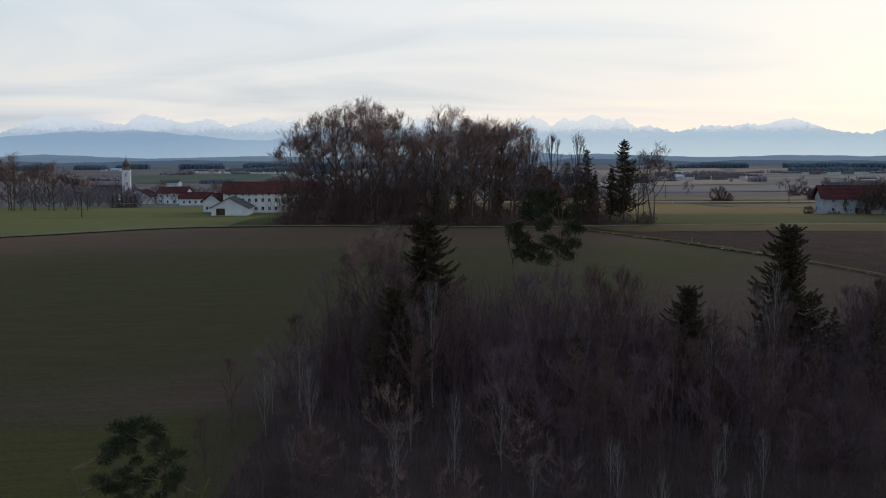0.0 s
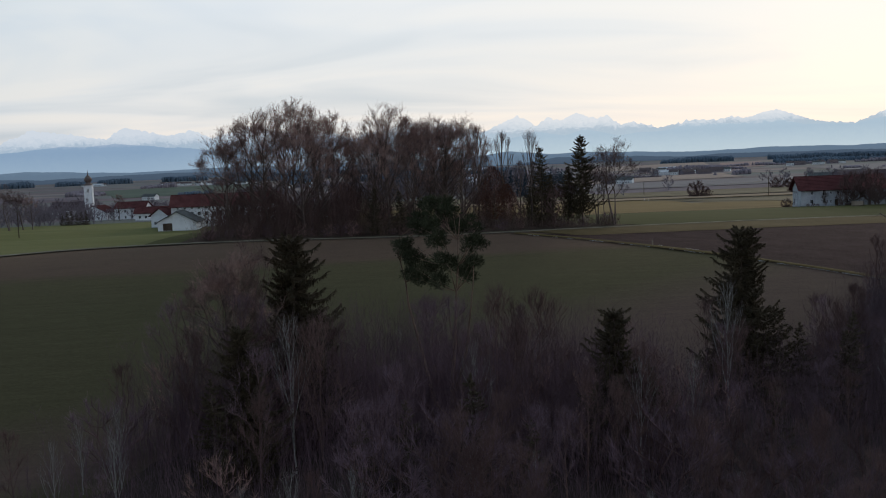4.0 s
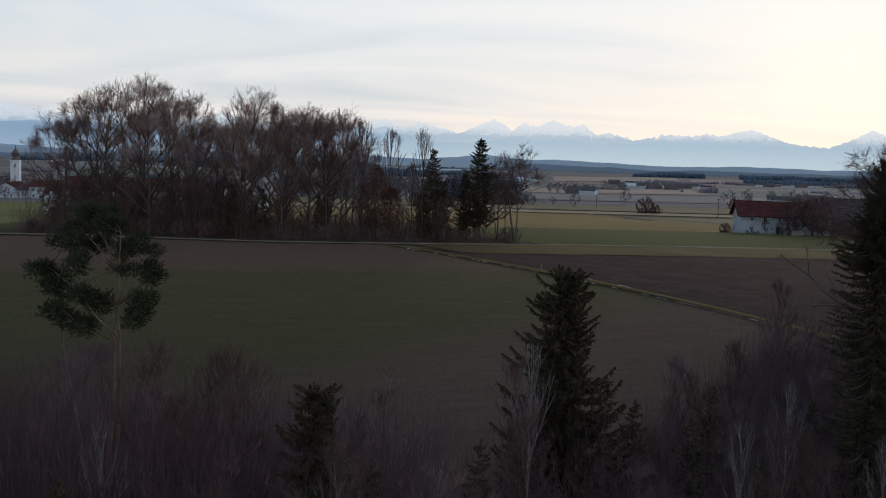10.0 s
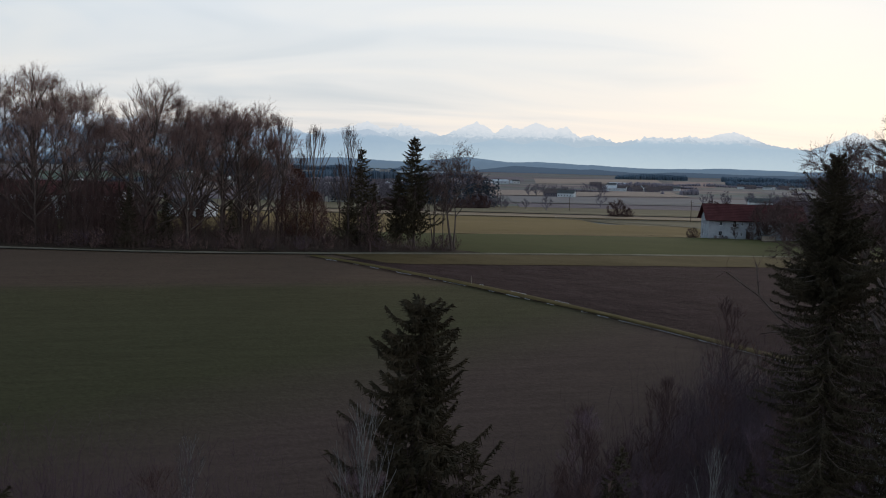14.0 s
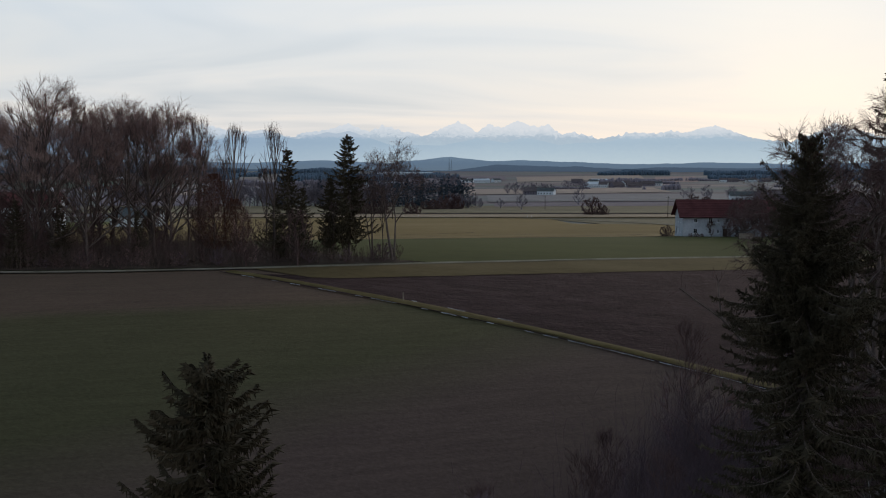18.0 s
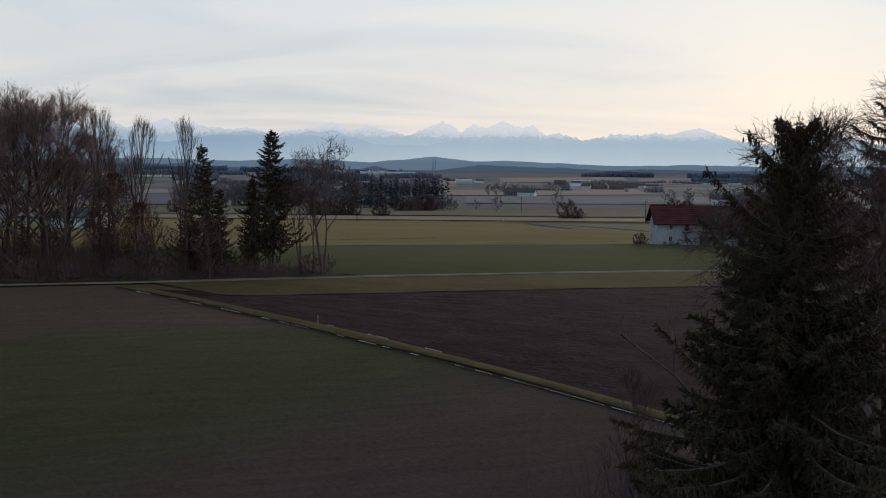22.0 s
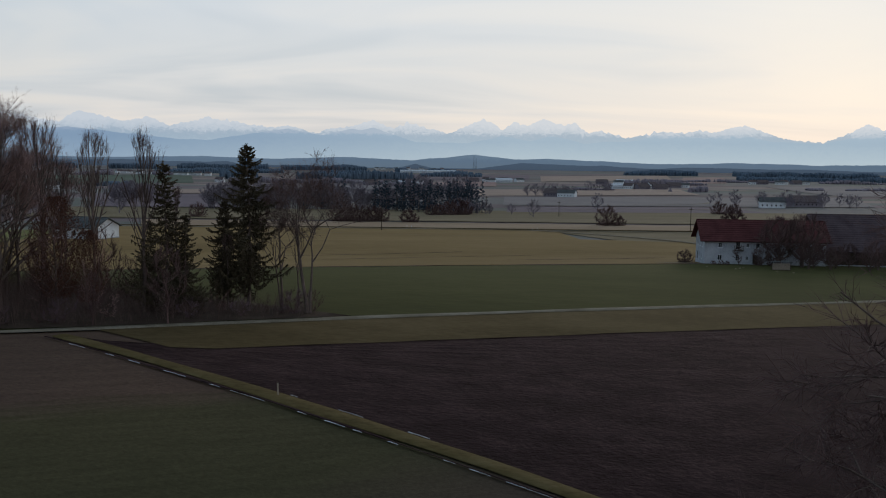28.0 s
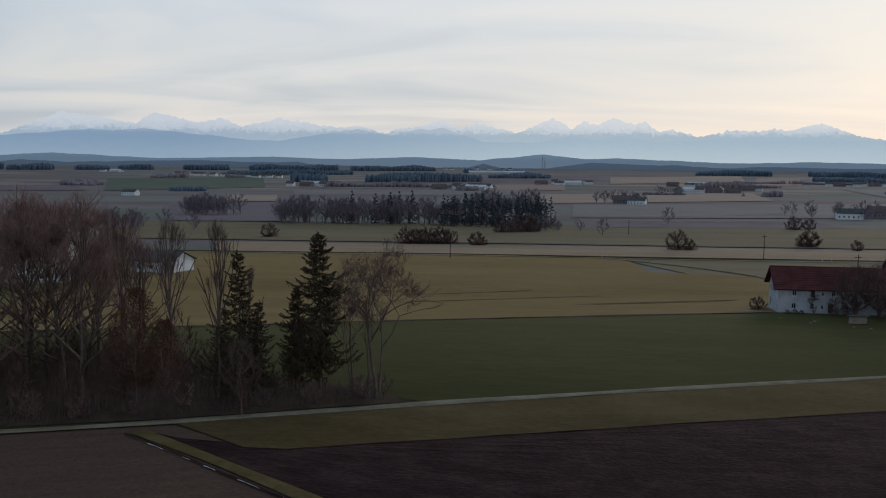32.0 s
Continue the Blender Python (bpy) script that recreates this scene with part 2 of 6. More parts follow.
GRAVEL = material("pale_gravel", [(0.1002, 0.0847, 0.0603), (0.1704, 0.1464, 0.1075), (0.2505, 0.2215, 0.1720)], 0.3, 5.0, 0.95, 0.5, 0.03, 0.36, "World")
SNOW = material("old_snow", [(0.48, 0.50, 0.53), (0.68, 0.70, 0.74), (0.82, 0.84, 0.87)], 1.0, 8.0, 0.7, 0.5, 0.03)
BARK = material("dark_bark", [(0.0631, 0.0467, 0.0404), (0.1178, 0.0875, 0.0751), (0.1935, 0.1458, 0.1232)], 1.5, 14.0, 0.95, 0.8, 0.03, vary=0.2, stretch=(1, 1, 0.25))
TWIG = material("bare_twigs", [(0.0690, 0.0430, 0.0407), (0.1147, 0.0709, 0.0653), (0.1652, 0.1035, 0.0936)], 0.4, 6.0, 0.95, vary=0.2)
BROWN_TWIG = material("russet_twigs", [(0.1625, 0.1014, 0.0894), (0.2669, 0.1677, 0.1458), (0.3672, 0.2378, 0.2061)], 0.4, 6.0, 0.95, vary=0.25)
GREY_TWIG = material("mauve_grey_twigs", [(0.0990, 0.0661, 0.0769), (0.1560, 0.1038, 0.1201), (0.2229, 0.1546, 0.1733)], 0.4, 6.0, 0.95, vary=0.25)
BRUSH = material("mauve_brush", [(0.0638, 0.0401, 0.0470), (0.1073, 0.0681, 0.0796), (0.1584, 0.1022, 0.1180)], 0.3, 4.0, 0.95)
COPSE_BRUSH = material("dark_copse_brush", [(0.0625, 0.0426, 0.0374), (0.1085, 0.0728, 0.0629), (0.1669, 0.1134, 0.0982)], 0.3, 4.0, 0.95)
EDGE_BRUSH = material("pale_mauve_brush", [(0.075, 0.052, 0.056), (0.115, 0.082, 0.087), (0.16, 0.118, 0.122)], 0.3, 4.0, 0.95)
BROWN_GRASS = material("brown_dead_grass", [(0.036, 0.025, 0.019), (0.056, 0.040, 0.030), (0.080, 0.058, 0.043)], 0.3, 3.0, 0.95, 0.6, 0.1, 0.36, "World")
PALE_TWIG = material("pale_birch_twigs", [(0.0720, 0.0576, 0.0547), (0.1080, 0.0878, 0.0828), (0.1512, 0.1260, 0.1188)], 0.4, 6.0, 0.9, vary=0.2)
BIRCH = material("white_birch_bark", [(0.0468, 0.0429, 0.0390), (0.2340, 0.2184, 0.2028), (0.3276, 0.3120, 0.2886)], 1.2, 9.0, 0.8, 0.4, 0.02, 0.4, stretch=(1, 1, 3))
NEEDLE = material("dark_spruce_needles", [(0.0337, 0.0270, 0.0174), (0.0616, 0.0485, 0.0307), (0.0991, 0.0756, 0.0481)], 0.6, 5.0, 0.85, vary=0.15)
PINE = material("pine_needles", [(0.0281, 0.0316, 0.0193), (0.0474, 0.0527, 0.0298), (0.0737, 0.0772, 0.0456)], 0.6, 5.0, 0.85, vary=0.15)
PINE_BARK = material("orange_pine_bark", [(0.0945, 0.0675, 0.0540), (0.1890, 0.1283, 0.0945), (0.2700, 0.1890, 0.1350)], 1.0, 9.0, 0.9, 0.5, 0.03)
LEAF = material("dry_copper_leaves", [(0.0660, 0.0312, 0.0228), (0.1080, 0.0504, 0.0348), (0.1440, 0.0696, 0.0480)], 0.6, 6.0, 0.85, vary=0.1)
CONE = material("brown_spruce_cone", [(0.020, 0.012, 0.009), (0.042, 0.024, 0.017), (0.075, 0.044, 0.030)], 20.0, 90.0, 0.7, 0.6, 0.004, vary=0.2)
DRY = material("dry_dead_twigs", [(0.16, 0.13, 0.11), (0.27, 0.23, 0.20), (0.36, 0.32, 0.28)], 2.0, 12.0, 0.9)
PLASTER = material("white_lime_plaster", [(0.50, 0.51, 0.52), (0.66, 0.67, 0.68), (0.74, 0.75, 0.76)], 0.35, 6.0, 0.9, 0.2, 0.02)
GREY_PLASTER = material("weathered_plaster", [(0.26, 0.27, 0.29), (0.40, 0.41, 0.43), (0.50, 0.51, 0.53)], 0.4, 5.0, 0.9, 0.25, 0.02)
TILE = material("red_clay_tiles", [(0.0523, 0.0197, 0.0199), (0.0825, 0.0303, 0.0299), (0.1095, 0.0440, 0.0415)], 0.5, 6.0, 0.85, 0.4, 0.03, vary=0.2)
SLATE = material("grey_green_roofing", [(0.05, 0.055, 0.055), (0.085, 0.09, 0.09), (0.12, 0.125, 0.12)], 0.5, 5.0, 0.7, 0.3, 0.02)
TIMBER = material("weathered_timber", [(0.035, 0.025, 0.018), (0.07, 0.05, 0.036), (0.11, 0.08, 0.06)], 0.8, 8.0, 0.85, 0.4, 0.02, stretch=(1, 1, 0.2))
PALE_WOOD = material("split_firewood", [(0.20, 0.16, 0.12), (0.34, 0.28, 0.22), (0.46, 0.40, 0.34)], 2.0, 9.0, 0.85, 0.5, 0.03)
GLASS = material("dark_window_glass", [(0.012, 0.014, 0.018), (0.02, 0.024, 0.03)], 0.5, 2.0, 0.08, gloss=0.6)
FRAME = material("window_frame_paint", [(0.5, 0.5, 0.5), (0.7, 0.7, 0.7)], 1.0, 6.0, 0.6)
COPPER = material("dull_onion_copper", [(0.08, 0.06, 0.055), (0.13, 0.10, 0.09), (0.18, 0.15, 0.13)], 0.6, 4.0, 0.55, metal=0.3)
# far woods: distance haze is mixed into the base colours, paler and bluer
FAR_WOOD = material("far_conifer_wood_in_haze", [(0.0386, 0.0521, 0.0672), (0.0538, 0.0706, 0.0890), (0.0722, 0.0907, 0.1092)], 0.02, 0.3, 0.95, space="World")
HAZY_WOOD = material("conifer_wood_in_haze", [(0.0672, 0.0946, 0.1254), (0.0902, 0.1220, 0.1583), (0.1131, 0.1488, 0.1866)], 0.01, 0.12, 0.95, space="World")
BARE_WOOD = material("bare_wood_in_haze", [(0.1408, 0.1197, 0.1349), (0.1921, 0.1640, 0.1827), (0.2433, 0.2117, 0.2322)], 0.05, 0.5, 0.95, space="World")
# roof brown for distant houses, faded with haze in the colour itself
FAR_ROOF = material("hazy_far_roof", [(0.085, 0.068, 0.068), (0.115, 0.090, 0.088), (0.14, 0.115, 0.11)], 0.2, 2.0, 0.9)
METAL = material("pale_sheet_metal", [(0.42, 0.45, 0.48), (0.60, 0.63, 0.66)], 0.2, 2.0, 0.5)

# ---------------------------------------------------------------- the lie of the land
FAR = ((200, 0.5), (300, -1.2), (330, -2.3), (420, -4.5), (526, -7.0), (650, -11.0), (800, -14.0), (1200, -21.0), (1500, -25.0), (2500, -29.0), (9000, -30.0))


def blend(a, b, v):
    k = min(1.0, max(0.0, (v - a) / (b - a)))
    return k * k * (3 - 2 * k)


def far_level(y):
    for (a, za), (b, zb) in zip(FAR, FAR[1:]):
        if y <= b:
            return za + (zb - za) * min(1.0, max(0.0, (y - a) / (b - a)))
    return FAR[-1][1]


def soft_min(v, top, w=0.35):
    return top - w * math.log1p(math.exp(min(40.0, (top - v) / w)))


def soft_max(v, low, w=0.25):
    return low + w * math.log1p(math.exp(min(40.0, (v - low) / w)))


def level(x, y):
    """Height of the ground."""
    u = soft_min(soft_max((x - 70) / 100, -1.9), 1.7)
    v = soft_max((y - 220) / 100, -1.05)
    v = min(v, 1.4)
    near = 0.44 - 4.805 * u + 5.024 * v - 1.94 * u * u + 6.485 * u * v - 7.609 * v * v
    k = blend(265, 400, y - 0.25 * (x - 70))
    return near * (1 - k) + far_level(y) * k



def mesh_of(name, verts, faces, mat, smooth=False):
    me = bpy.data.meshes.new(name)
    me.from_pydata([tuple(v) for v in verts], [], [tuple(f) for f in faces])
    me.materials.append(mat)
    if smooth:
        me.polygons.foreach_set("use_smooth", [True] * len(me.polygons))
    me.update()
    return me


def steps(stops):
    """Grid lines: (from, to, step) rows, the step growing between rows."""
    line = []
    for a, b, s in stops:
        n = max(1, round((b - a) / s))
        line += [a + (b - a) * i / n for i in range(n)]
    return line + [stops[-1][1]]


def build_ground():
    xs = steps([(-5200, -1200, 250), (-1200, -400, 50), (-400, -200, 16), (-200, 260, 6), (260, 500, 16), (500, 1400, 50), (1400, 5200, 250)])
    ys = steps([(-1600, -200, 100), (-200, 20, 14), (20, 560, 6), (560, 900, 16), (900, 1800, 50), (1800, 5200, 170)])
    verts = [(x, y, level(x, y) - 0.18 + 0.04 * noise.noise(Vector((x * 0.05, y * 0.05, 0)))) for y in ys for x in xs]
    w = len(xs)
    faces = [(j * w + i, j * w + i + 1, (j + 1) * w + i + 1, (j + 1) * w + i) for j in range(len(ys) - 1) for i in range(w - 1)]
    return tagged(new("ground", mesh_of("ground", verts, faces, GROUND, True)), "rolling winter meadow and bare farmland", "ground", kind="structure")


build_ground()


def field(name, corners, mat, label, lift=0.1, cell=6.0, rough=0.0, wave=1.5):
    """A field draped on the ground between four corners, in order round it; rough: height of clods; wave: how far its edges wander."""
    a, b, c, d = [Vector(p) for p in corners]
    nu = max(2, round(max((b - a).length, (c - d).length) / cell))
    nv = max(2, round(max((d - a).length, (c - b).length) / cell))
    verts = []
    for j in range(nv + 1):
        for i in range(nu + 1):
            p = a.lerp(b, i / nu).lerp(d.lerp(c, i / nu), j / nv)
            w = wave * noise.noise(Vector((p.x * 0.03, p.y * 0.03, lift * 9)))
            x, y = p.x + w * 0.4, p.y + w
            verts.append((x, y, level(x, y) + lift + rough * noise.noise(Vector((x * 0.9, y * 0.9, 1)))))
    w = nu + 1
    faces = [(j * w + i, j * w + i + 1, (j + 1) * w + i + 1, (j + 1) * w + i) for j in range(nv) for i in range(nu)]
    return tagged(new(name, mesh_of(name, verts, faces, mat, True)), label, "field", kind="structure")


def ribbon(name, line, width, mat, label, lift=0.14, crown=0.0, category="track", wander=0.3, kind="structure"):
    """A track or verge of a width along a line of plan points, with a cambered top."""
    pts = [Vector(p) for p in line]
    out = []
    for k in range(len(pts) - 1):
        p0, p1, p2, p3 = pts[max(0, k - 1)], pts[k], pts[k + 1], pts[min(len(pts) - 1, k + 2)]
        n = max(2, round((p2 - p1).length / 3.0))
        for i in range(n):
            t = i / n
            out.append(0.5 * ((2 * p1) + (p2 - p0) * t + (2 * p0 - 5 * p1 + 4 * p2 - p3) * t * t + (3 * p1 - p0 - 3 * p2 + p3) * t ** 3))
    out.append(pts[-1])
    verts, faces = [], []
    for i, p in enumerate(out):
        d = (out[min(i + 1, len(out) - 1)] - out[max(0, i - 1)]).normalized()
        side = Vector((-d.y, d.x))
        for k, (f, h) in enumerate(((-0.5, -0.1), (-0.36, 0.8), (0, 1), (0.36, 0.8), (0.5, -0.1))):
            q = p + side * (f * width + wander * noise.noise(Vector((i * 0.21, k * 5.0, width))))
            verts.append((q.x, q.y, level(q.x, q.y) + lift + crown * h))
    for i in range(len(out) - 1):
        for k in range(4):
            faces.append((i * 5 + k, (i + 1) * 5 + k, (i + 1) * 5 + k + 1, i * 5 + k + 1))
    return tagged(new(name, mesh_of(name, verts, faces, mat, True)), label, category, kind=kind)


TRACK = [(-240, 60), (-110, 138), (-62, 176), (-38, 197), (-13, 206), (14, 211), (37, 219), (70, 233.6), (130, 258.3), (200, 287), (330, 341)]


def track_y(x):
    return 233.6 + 0.412 * (x - 70)


def dark_y(x):
    return 220.8 + 0.387 * (x - 70)


def green_y(x):
    return 299.5 + 0.346 * (x - 70)


def strip_x(y):
    return 59.9 - 1.377 * (y - 200)


def near_crop():
    """The near field: thin winter crop whose cover comes and goes in bands along the track."""
    m = bpy.data.materials.new("thin_winter_crop_on_soil")
    m.use_nodes = True
    nt = m.node_tree
    bs = nt.nodes["Principled BSDF"]
    bs.inputs["Roughness"].default_value, bs.inputs["Specular IOR Level"].default_value = 1.0, 0.02
    pos = nt.nodes.new("ShaderNodeNewGeometry").outputs["Position"]
    mp = nt.nodes.new("ShaderNodeMapping")
    mp.inputs["Rotation"].default_value = (0, 0, radians(-22))
    link(nt, pos, mp.inputs[0])
    sp = nt.nodes.new("ShaderNodeSeparateXYZ")
    link(nt, mp.outputs[0], sp.inputs[0])
    drawn = nt.nodes.new("ShaderNodeMapping")
    drawn.inputs["Scale"].default_value = (0.12, 1, 1)
    link(nt, mp.outputs[0], drawn.inputs[0])
    broad = node(nt, "ShaderNodeTexNoise", Scale=0.05, Detail=3.0)
    rows = node(nt, "ShaderNodeTexNoise", Scale=1.1, Detail=4.0, Roughness=0.7)
    link(nt, drawn.outputs[0], broad.inputs["Vector"])
    link(nt, drawn.outputs[0], rows.inputs["Vector"])
    grain = node(nt, "ShaderNodeTexNoise", Scale=2.5, Detail=4.0, Roughness=0.75)
    link(nt, pos, grain.inputs["Vector"])
    bs.inputs["Sheen Weight"].default_value, bs.inputs["Sheen Roughness"].default_value = 0.07, 0.32
    bs.inputs["Sheen Tint"].default_value = (0.85, 0.72, 0.42, 1)
    # across the rows: soil by the track, green below it, grass by the wood
    v = calc(nt, "ADD", sp.outputs["Y"], calc(nt, "MULTIPLY", calc(nt, "SUBTRACT", broad.outputs[0], 0.5), 9.0))
    v = calc(nt, "ADD", v, calc(nt, "MULTIPLY", calc(nt, "SUBTRACT", rows.outputs[0], 0.5), 5.0))
    k = calc(nt, "DIVIDE", calc(nt, "SUBTRACT", v, 70.0), 130.0)
    cr = ramp(nt, [(0.0, (0.052, 0.050, 0.018)), (0.09, (0.048, 0.045, 0.019)), (0.14, (0.040, 0.037, 0.021)), (0.55, (0.046, 0.043, 0.023)), (0.71, (0.052, 0.046, 0.025)), (0.75, (0.073, 0.047, 0.037)), (1.0, (0.081, 0.053, 0.042))])
    link(nt, k, cr.inputs[0])
    # the bare foot of the field, cut across the rows
    foot = nt.nodes.new("ShaderNodeVectorMath")
    foot.operation = "DOT_PRODUCT"
    link(nt, pos, foot.inputs[0])
    foot.inputs[1].default_value = (-0.707, 0.707, 0)
    across = calc(nt, "ADD", foot.outputs["Value"], calc(nt, "SUBTRACT", v, sp.outputs["Y"]))
    bare = calc(nt, "DIVIDE", calc(nt, "SUBTRACT", 85.0, across), 13.0, clamp=True)
    bare = calc(nt, "MULTIPLY", bare, calc(nt, "DIVIDE", calc(nt, "SUBTRACT", k, 0.11), 0.04, clamp=True))
    tone = mixed(nt, bare, cr.outputs[0], (0.064, 0.0435, 0.038))
    gr = ramp(nt, [(0.32, (0.70, 0.70, 0.69)), (0.68, (1.36, 1.34, 1.30))])
    link(nt, calc(nt, "MULTIPLY_ADD", grain.outputs[0], 0.6, calc(nt, "MULTIPLY", rows.outputs[0], 0.4)), gr.inputs[0])
    link(nt, mixed(nt, 1.0, tone, gr.outputs[0], "MULTIPLY"), bs.inputs["Base Color"])
    bn = node(nt, "ShaderNodeBump", Strength=0.5, Distance=0.1)
    link(nt, grain.outputs[0], bn.inputs["Height"])
    link(nt, bn.outputs[0], bs.inputs["Normal"])
    return m


NEAR = near_crop()
# the nap of blades and clods that catches light at a low angle
for nap, tint in ((GREEN, (0.62, 0.72, 0.28, 1)), (PLOUGHED, (0.8, 0.55, 0.5, 1)), (OLIVE, (0.9, 0.72, 0.36, 1)), (STUBBLE, (0.95, 0.72, 0.36, 1)), (MEADOW, (0.8, 0.8, 0.32, 1))):
    nap.node_tree.nodes["Principled BSDF"].inputs["Sheen Weight"].default_value = 0.07
    nap.node_tree.nodes["Principled BSDF"].inputs["Sheen Roughness"].default_value = 0.36
    nap.node_tree.nodes["Principled BSDF"].inputs["Sheen Tint"].default_value = tint


def beside(x):
    """The track's line, y for x."""
    for (xa, ya), (xb, yb) in zip(TRACK, TRACK[1:]):
        if x <= xb:
            return ya + (yb - ya) * (x - xa) / (xb - xa)
    return track_y(x)


def between(name, x0, x1, low, high, mat, label, lift, cell, rough=0.0):
    """A field from x0 to x1 between two lines, each y for x."""
    nu = round((x1 - x0) / cell)
    nv = max(2, round(max(high(x) - low(x) for x in (x0, (x0 + x1) / 2, x1)) / cell))
    verts = []
    for j in range(nv + 1):
        for i in range(nu + 1):
            x = x0 + (x1 - x0) * i / nu
            y = low(x) + (high(x) - low(x)) * j / nv
            y += (0.5 if 0 < j < nv else 0.25) * noise.noise(Vector((x * 0.12, y * 0.12, lift * 9)))
            verts.append((x, y, level(x, y) + lift + rough * noise.noise(Vector((x * 0.9, y * 0.9, 1)))))
    w = nu + 1
    faces = [(j * w + i, j * w + i + 1, (j + 1) * w + i + 1, (j + 1) * w + i) for j in range(nv) for i in range(nu)]
    return tagged(new(name, mesh_of(name, verts, faces, mat, True)), label, "field", kind="structure")


between("near_field", -120, 330, lambda x: -160, lambda x: beside(x) - 0.3, NEAR, "thin green winter crop over brown soil", 0.0, 4.0, 0.03)
between("near_field_west", -330, -120, lambda x: -160, lambda x: beside(x) - 0.3, NEAR, "thin green winter crop over brown soil", 0.0, 8.0)
field("ploughed_field", [(38, 217), (150, 135.5), (330, 318), (44, 212.5)], PLOUGHED, "dark ploughed soil in low clods", 0.08, 3.0, 0.07, 0.6)
between("olive_verge", 40, 330, lambda x: max(dark_y(x), 219.6 - (x - 40.0) / 1.377), lambda x: beside(x) - 0.3, OLIVE, "olive winter grass verge beside the track", 0.14, 4.0, 0.05)
between("green_field", -30, 330, lambda x: beside(x) + 0.3, green_y, GREEN, "green winter crop beyond the track", 0.08, 5.0, 0.05)
between("left_meadow", -330, -30, lambda x: beside(x) + 0.3, lambda x: 436 + 0.02 * x, MEADOW, "short green meadow before the village", 0.08, 6.0, 0.05)
between("stubble_field", -30, 152, lambda x: green_y(x) + 0.2, lambda x: 462 - 0.355 * (x + 30), STUBBLE, "tan stubble field with wheel marks", 0.10, 5.0, 0.05)
between("stubble_field_east", -30, 121, lambda x: 462 - 0.355 * (x + 30), lambda x: 463.5 + 0.03 * x - 0.0007 * max(0, x - 40) ** 2, STUBBLE, "tan stubble field with wheel marks", 0.11, 5.0, 0.05)
ribbon("bare_headland", [(x, green_y(x) + 0.6) for x in (-30, 20, 70, 120, 150)], 1.7, PLOUGHED, "strip of bare soil between crop and stubble", 0.13, 0.02, "verge", 0.9)
for off, lo, hi in ((26, 96, 128), (27.6, 92, 130), (44, 52, 100), (58, 30, 84)):
    ribbon("wheel_mark", [(x, green_y(x) + off + 0.02 * (x - lo)) for x in (lo, (lo + hi) / 2, hi)], 0.5, PLOUGHED, "dark wheel mark pressed into the stubble", 0.16, 0.01, "wheel mark", 0.15)

ribbon("farm_track", TRACK, 1.45, GRAVEL, "pale gravel farm track between fields", 0.18, 0.06)
ribbon("grass_balk", [(strip_x(y), y) for y in (216.5, 205, 195, 180, 165, 150, 135)], 1.7, BALK, "raised grass balk between two fields", 0.14, 0.10, "verge")
rut = random.Random(12)
for side, width, y, y_end, wide_gap in ((-1, 0.08, 214.0, 149.0, 1.1), (1, 0.06, 200.0, 193.0, 2.2)):
    while y > y_end:
        run = rut.uniform(0.5, 3.4) * (2.2 if y < 188 else 0.7)
        ribbon("snow_rut", [(strip_x(v) + (0.8 if side > 0 else -1.45), v + (0.55 if side > 0 else -1.0)) for v in (y, y - run / 2, y - run)], width * rut.uniform(0.45, 1.35), SNOW, "thin line of old snow in a rut", 0.2, 0.03, "snow", 0.12)
        y -= run + rut.uniform(0.3, 1.8) * wide_gap * (0.5 if y < 188 else 1.2)
ribbon("plough_furrow", [(strip_x(y) - 1.1, y - 0.9) for y in (216.5, 205, 195, 180, 165, 150, 135)], 0.25, PLOUGHED, "dark furrow along the grass balk", 0.17, 0.03, "furrow")

# ---------------------------------------------------------------- how trees grow


def part(name, me, parent, label=""):
    ob = new(name, me)
    ob.parent = parent
    if label:
        ob["label"] = label
    return ob


def thing(name, label, category, group="", kind=""):
    return tagged(new(name), label, category, group, kind)


def tubes(name, segs, mat, sides=3, smooth=True):
    """One connected mesh of tapered tubes: rows of start, end, radius at each; a thin last end runs out to a point."""
    verts, faces, ends = [], [], {}
    ring = [(math.cos(2 * math.pi * k / sides), math.sin(2 * math.pi * k / sides)) for k in range(sides)]
    for p, q, r0, r1 in segs:
        d = q - p
        if d.length < 1e-5:
            continue
        d.normalize()
        u = d.cross(Vector((0.31, 0.9, 0.3))).normalized()
        v = d.cross(u)
        key = (round(p.x, 4), round(p.y, 4), round(p.z, 4))
        n = ends.get(key)
        if n is None:
            n = len(verts)
            verts += [(p.x + (u.x * a + v.x * b) * r0, p.y + (u.y * a + v.y * b) * r0, p.z + (u.z * a + v.z * b) * r0) for a, b in ring]
        m = len(verts)
        if r1 <= 0:
            verts.append((q.x, q.y, q.z))
            faces += [(n + k, n + (k + 1) % sides, m) for k in range(sides)]
            continue
        verts += [(q.x + (u.x * a + v.x * b) * r1, q.y + (u.y * a + v.y * b) * r1, q.z + (u.z * a + v.z * b) * r1) for a, b in ring]
        faces += [(n + k, n + (k + 1) % sides, m + (k + 1) % sides, m + k) for k in range(sides)]
        ends[(round(q.x, 4), round(q.y, 4), round(q.z, 4))] = m
    return mesh_of(name, verts, faces, mat, smooth)


def swerve(rng, d, angle):
    side = d.cross(Vector((rng.uniform(-1, 1), rng.uniform(-1, 1), rng.uniform(-1, 1))))
    if side.length < 1e-4:
        side = Vector((1, 0, 0))
    return (d * math.cos(angle) + side.normalized() * math.sin(angle)).normalized()


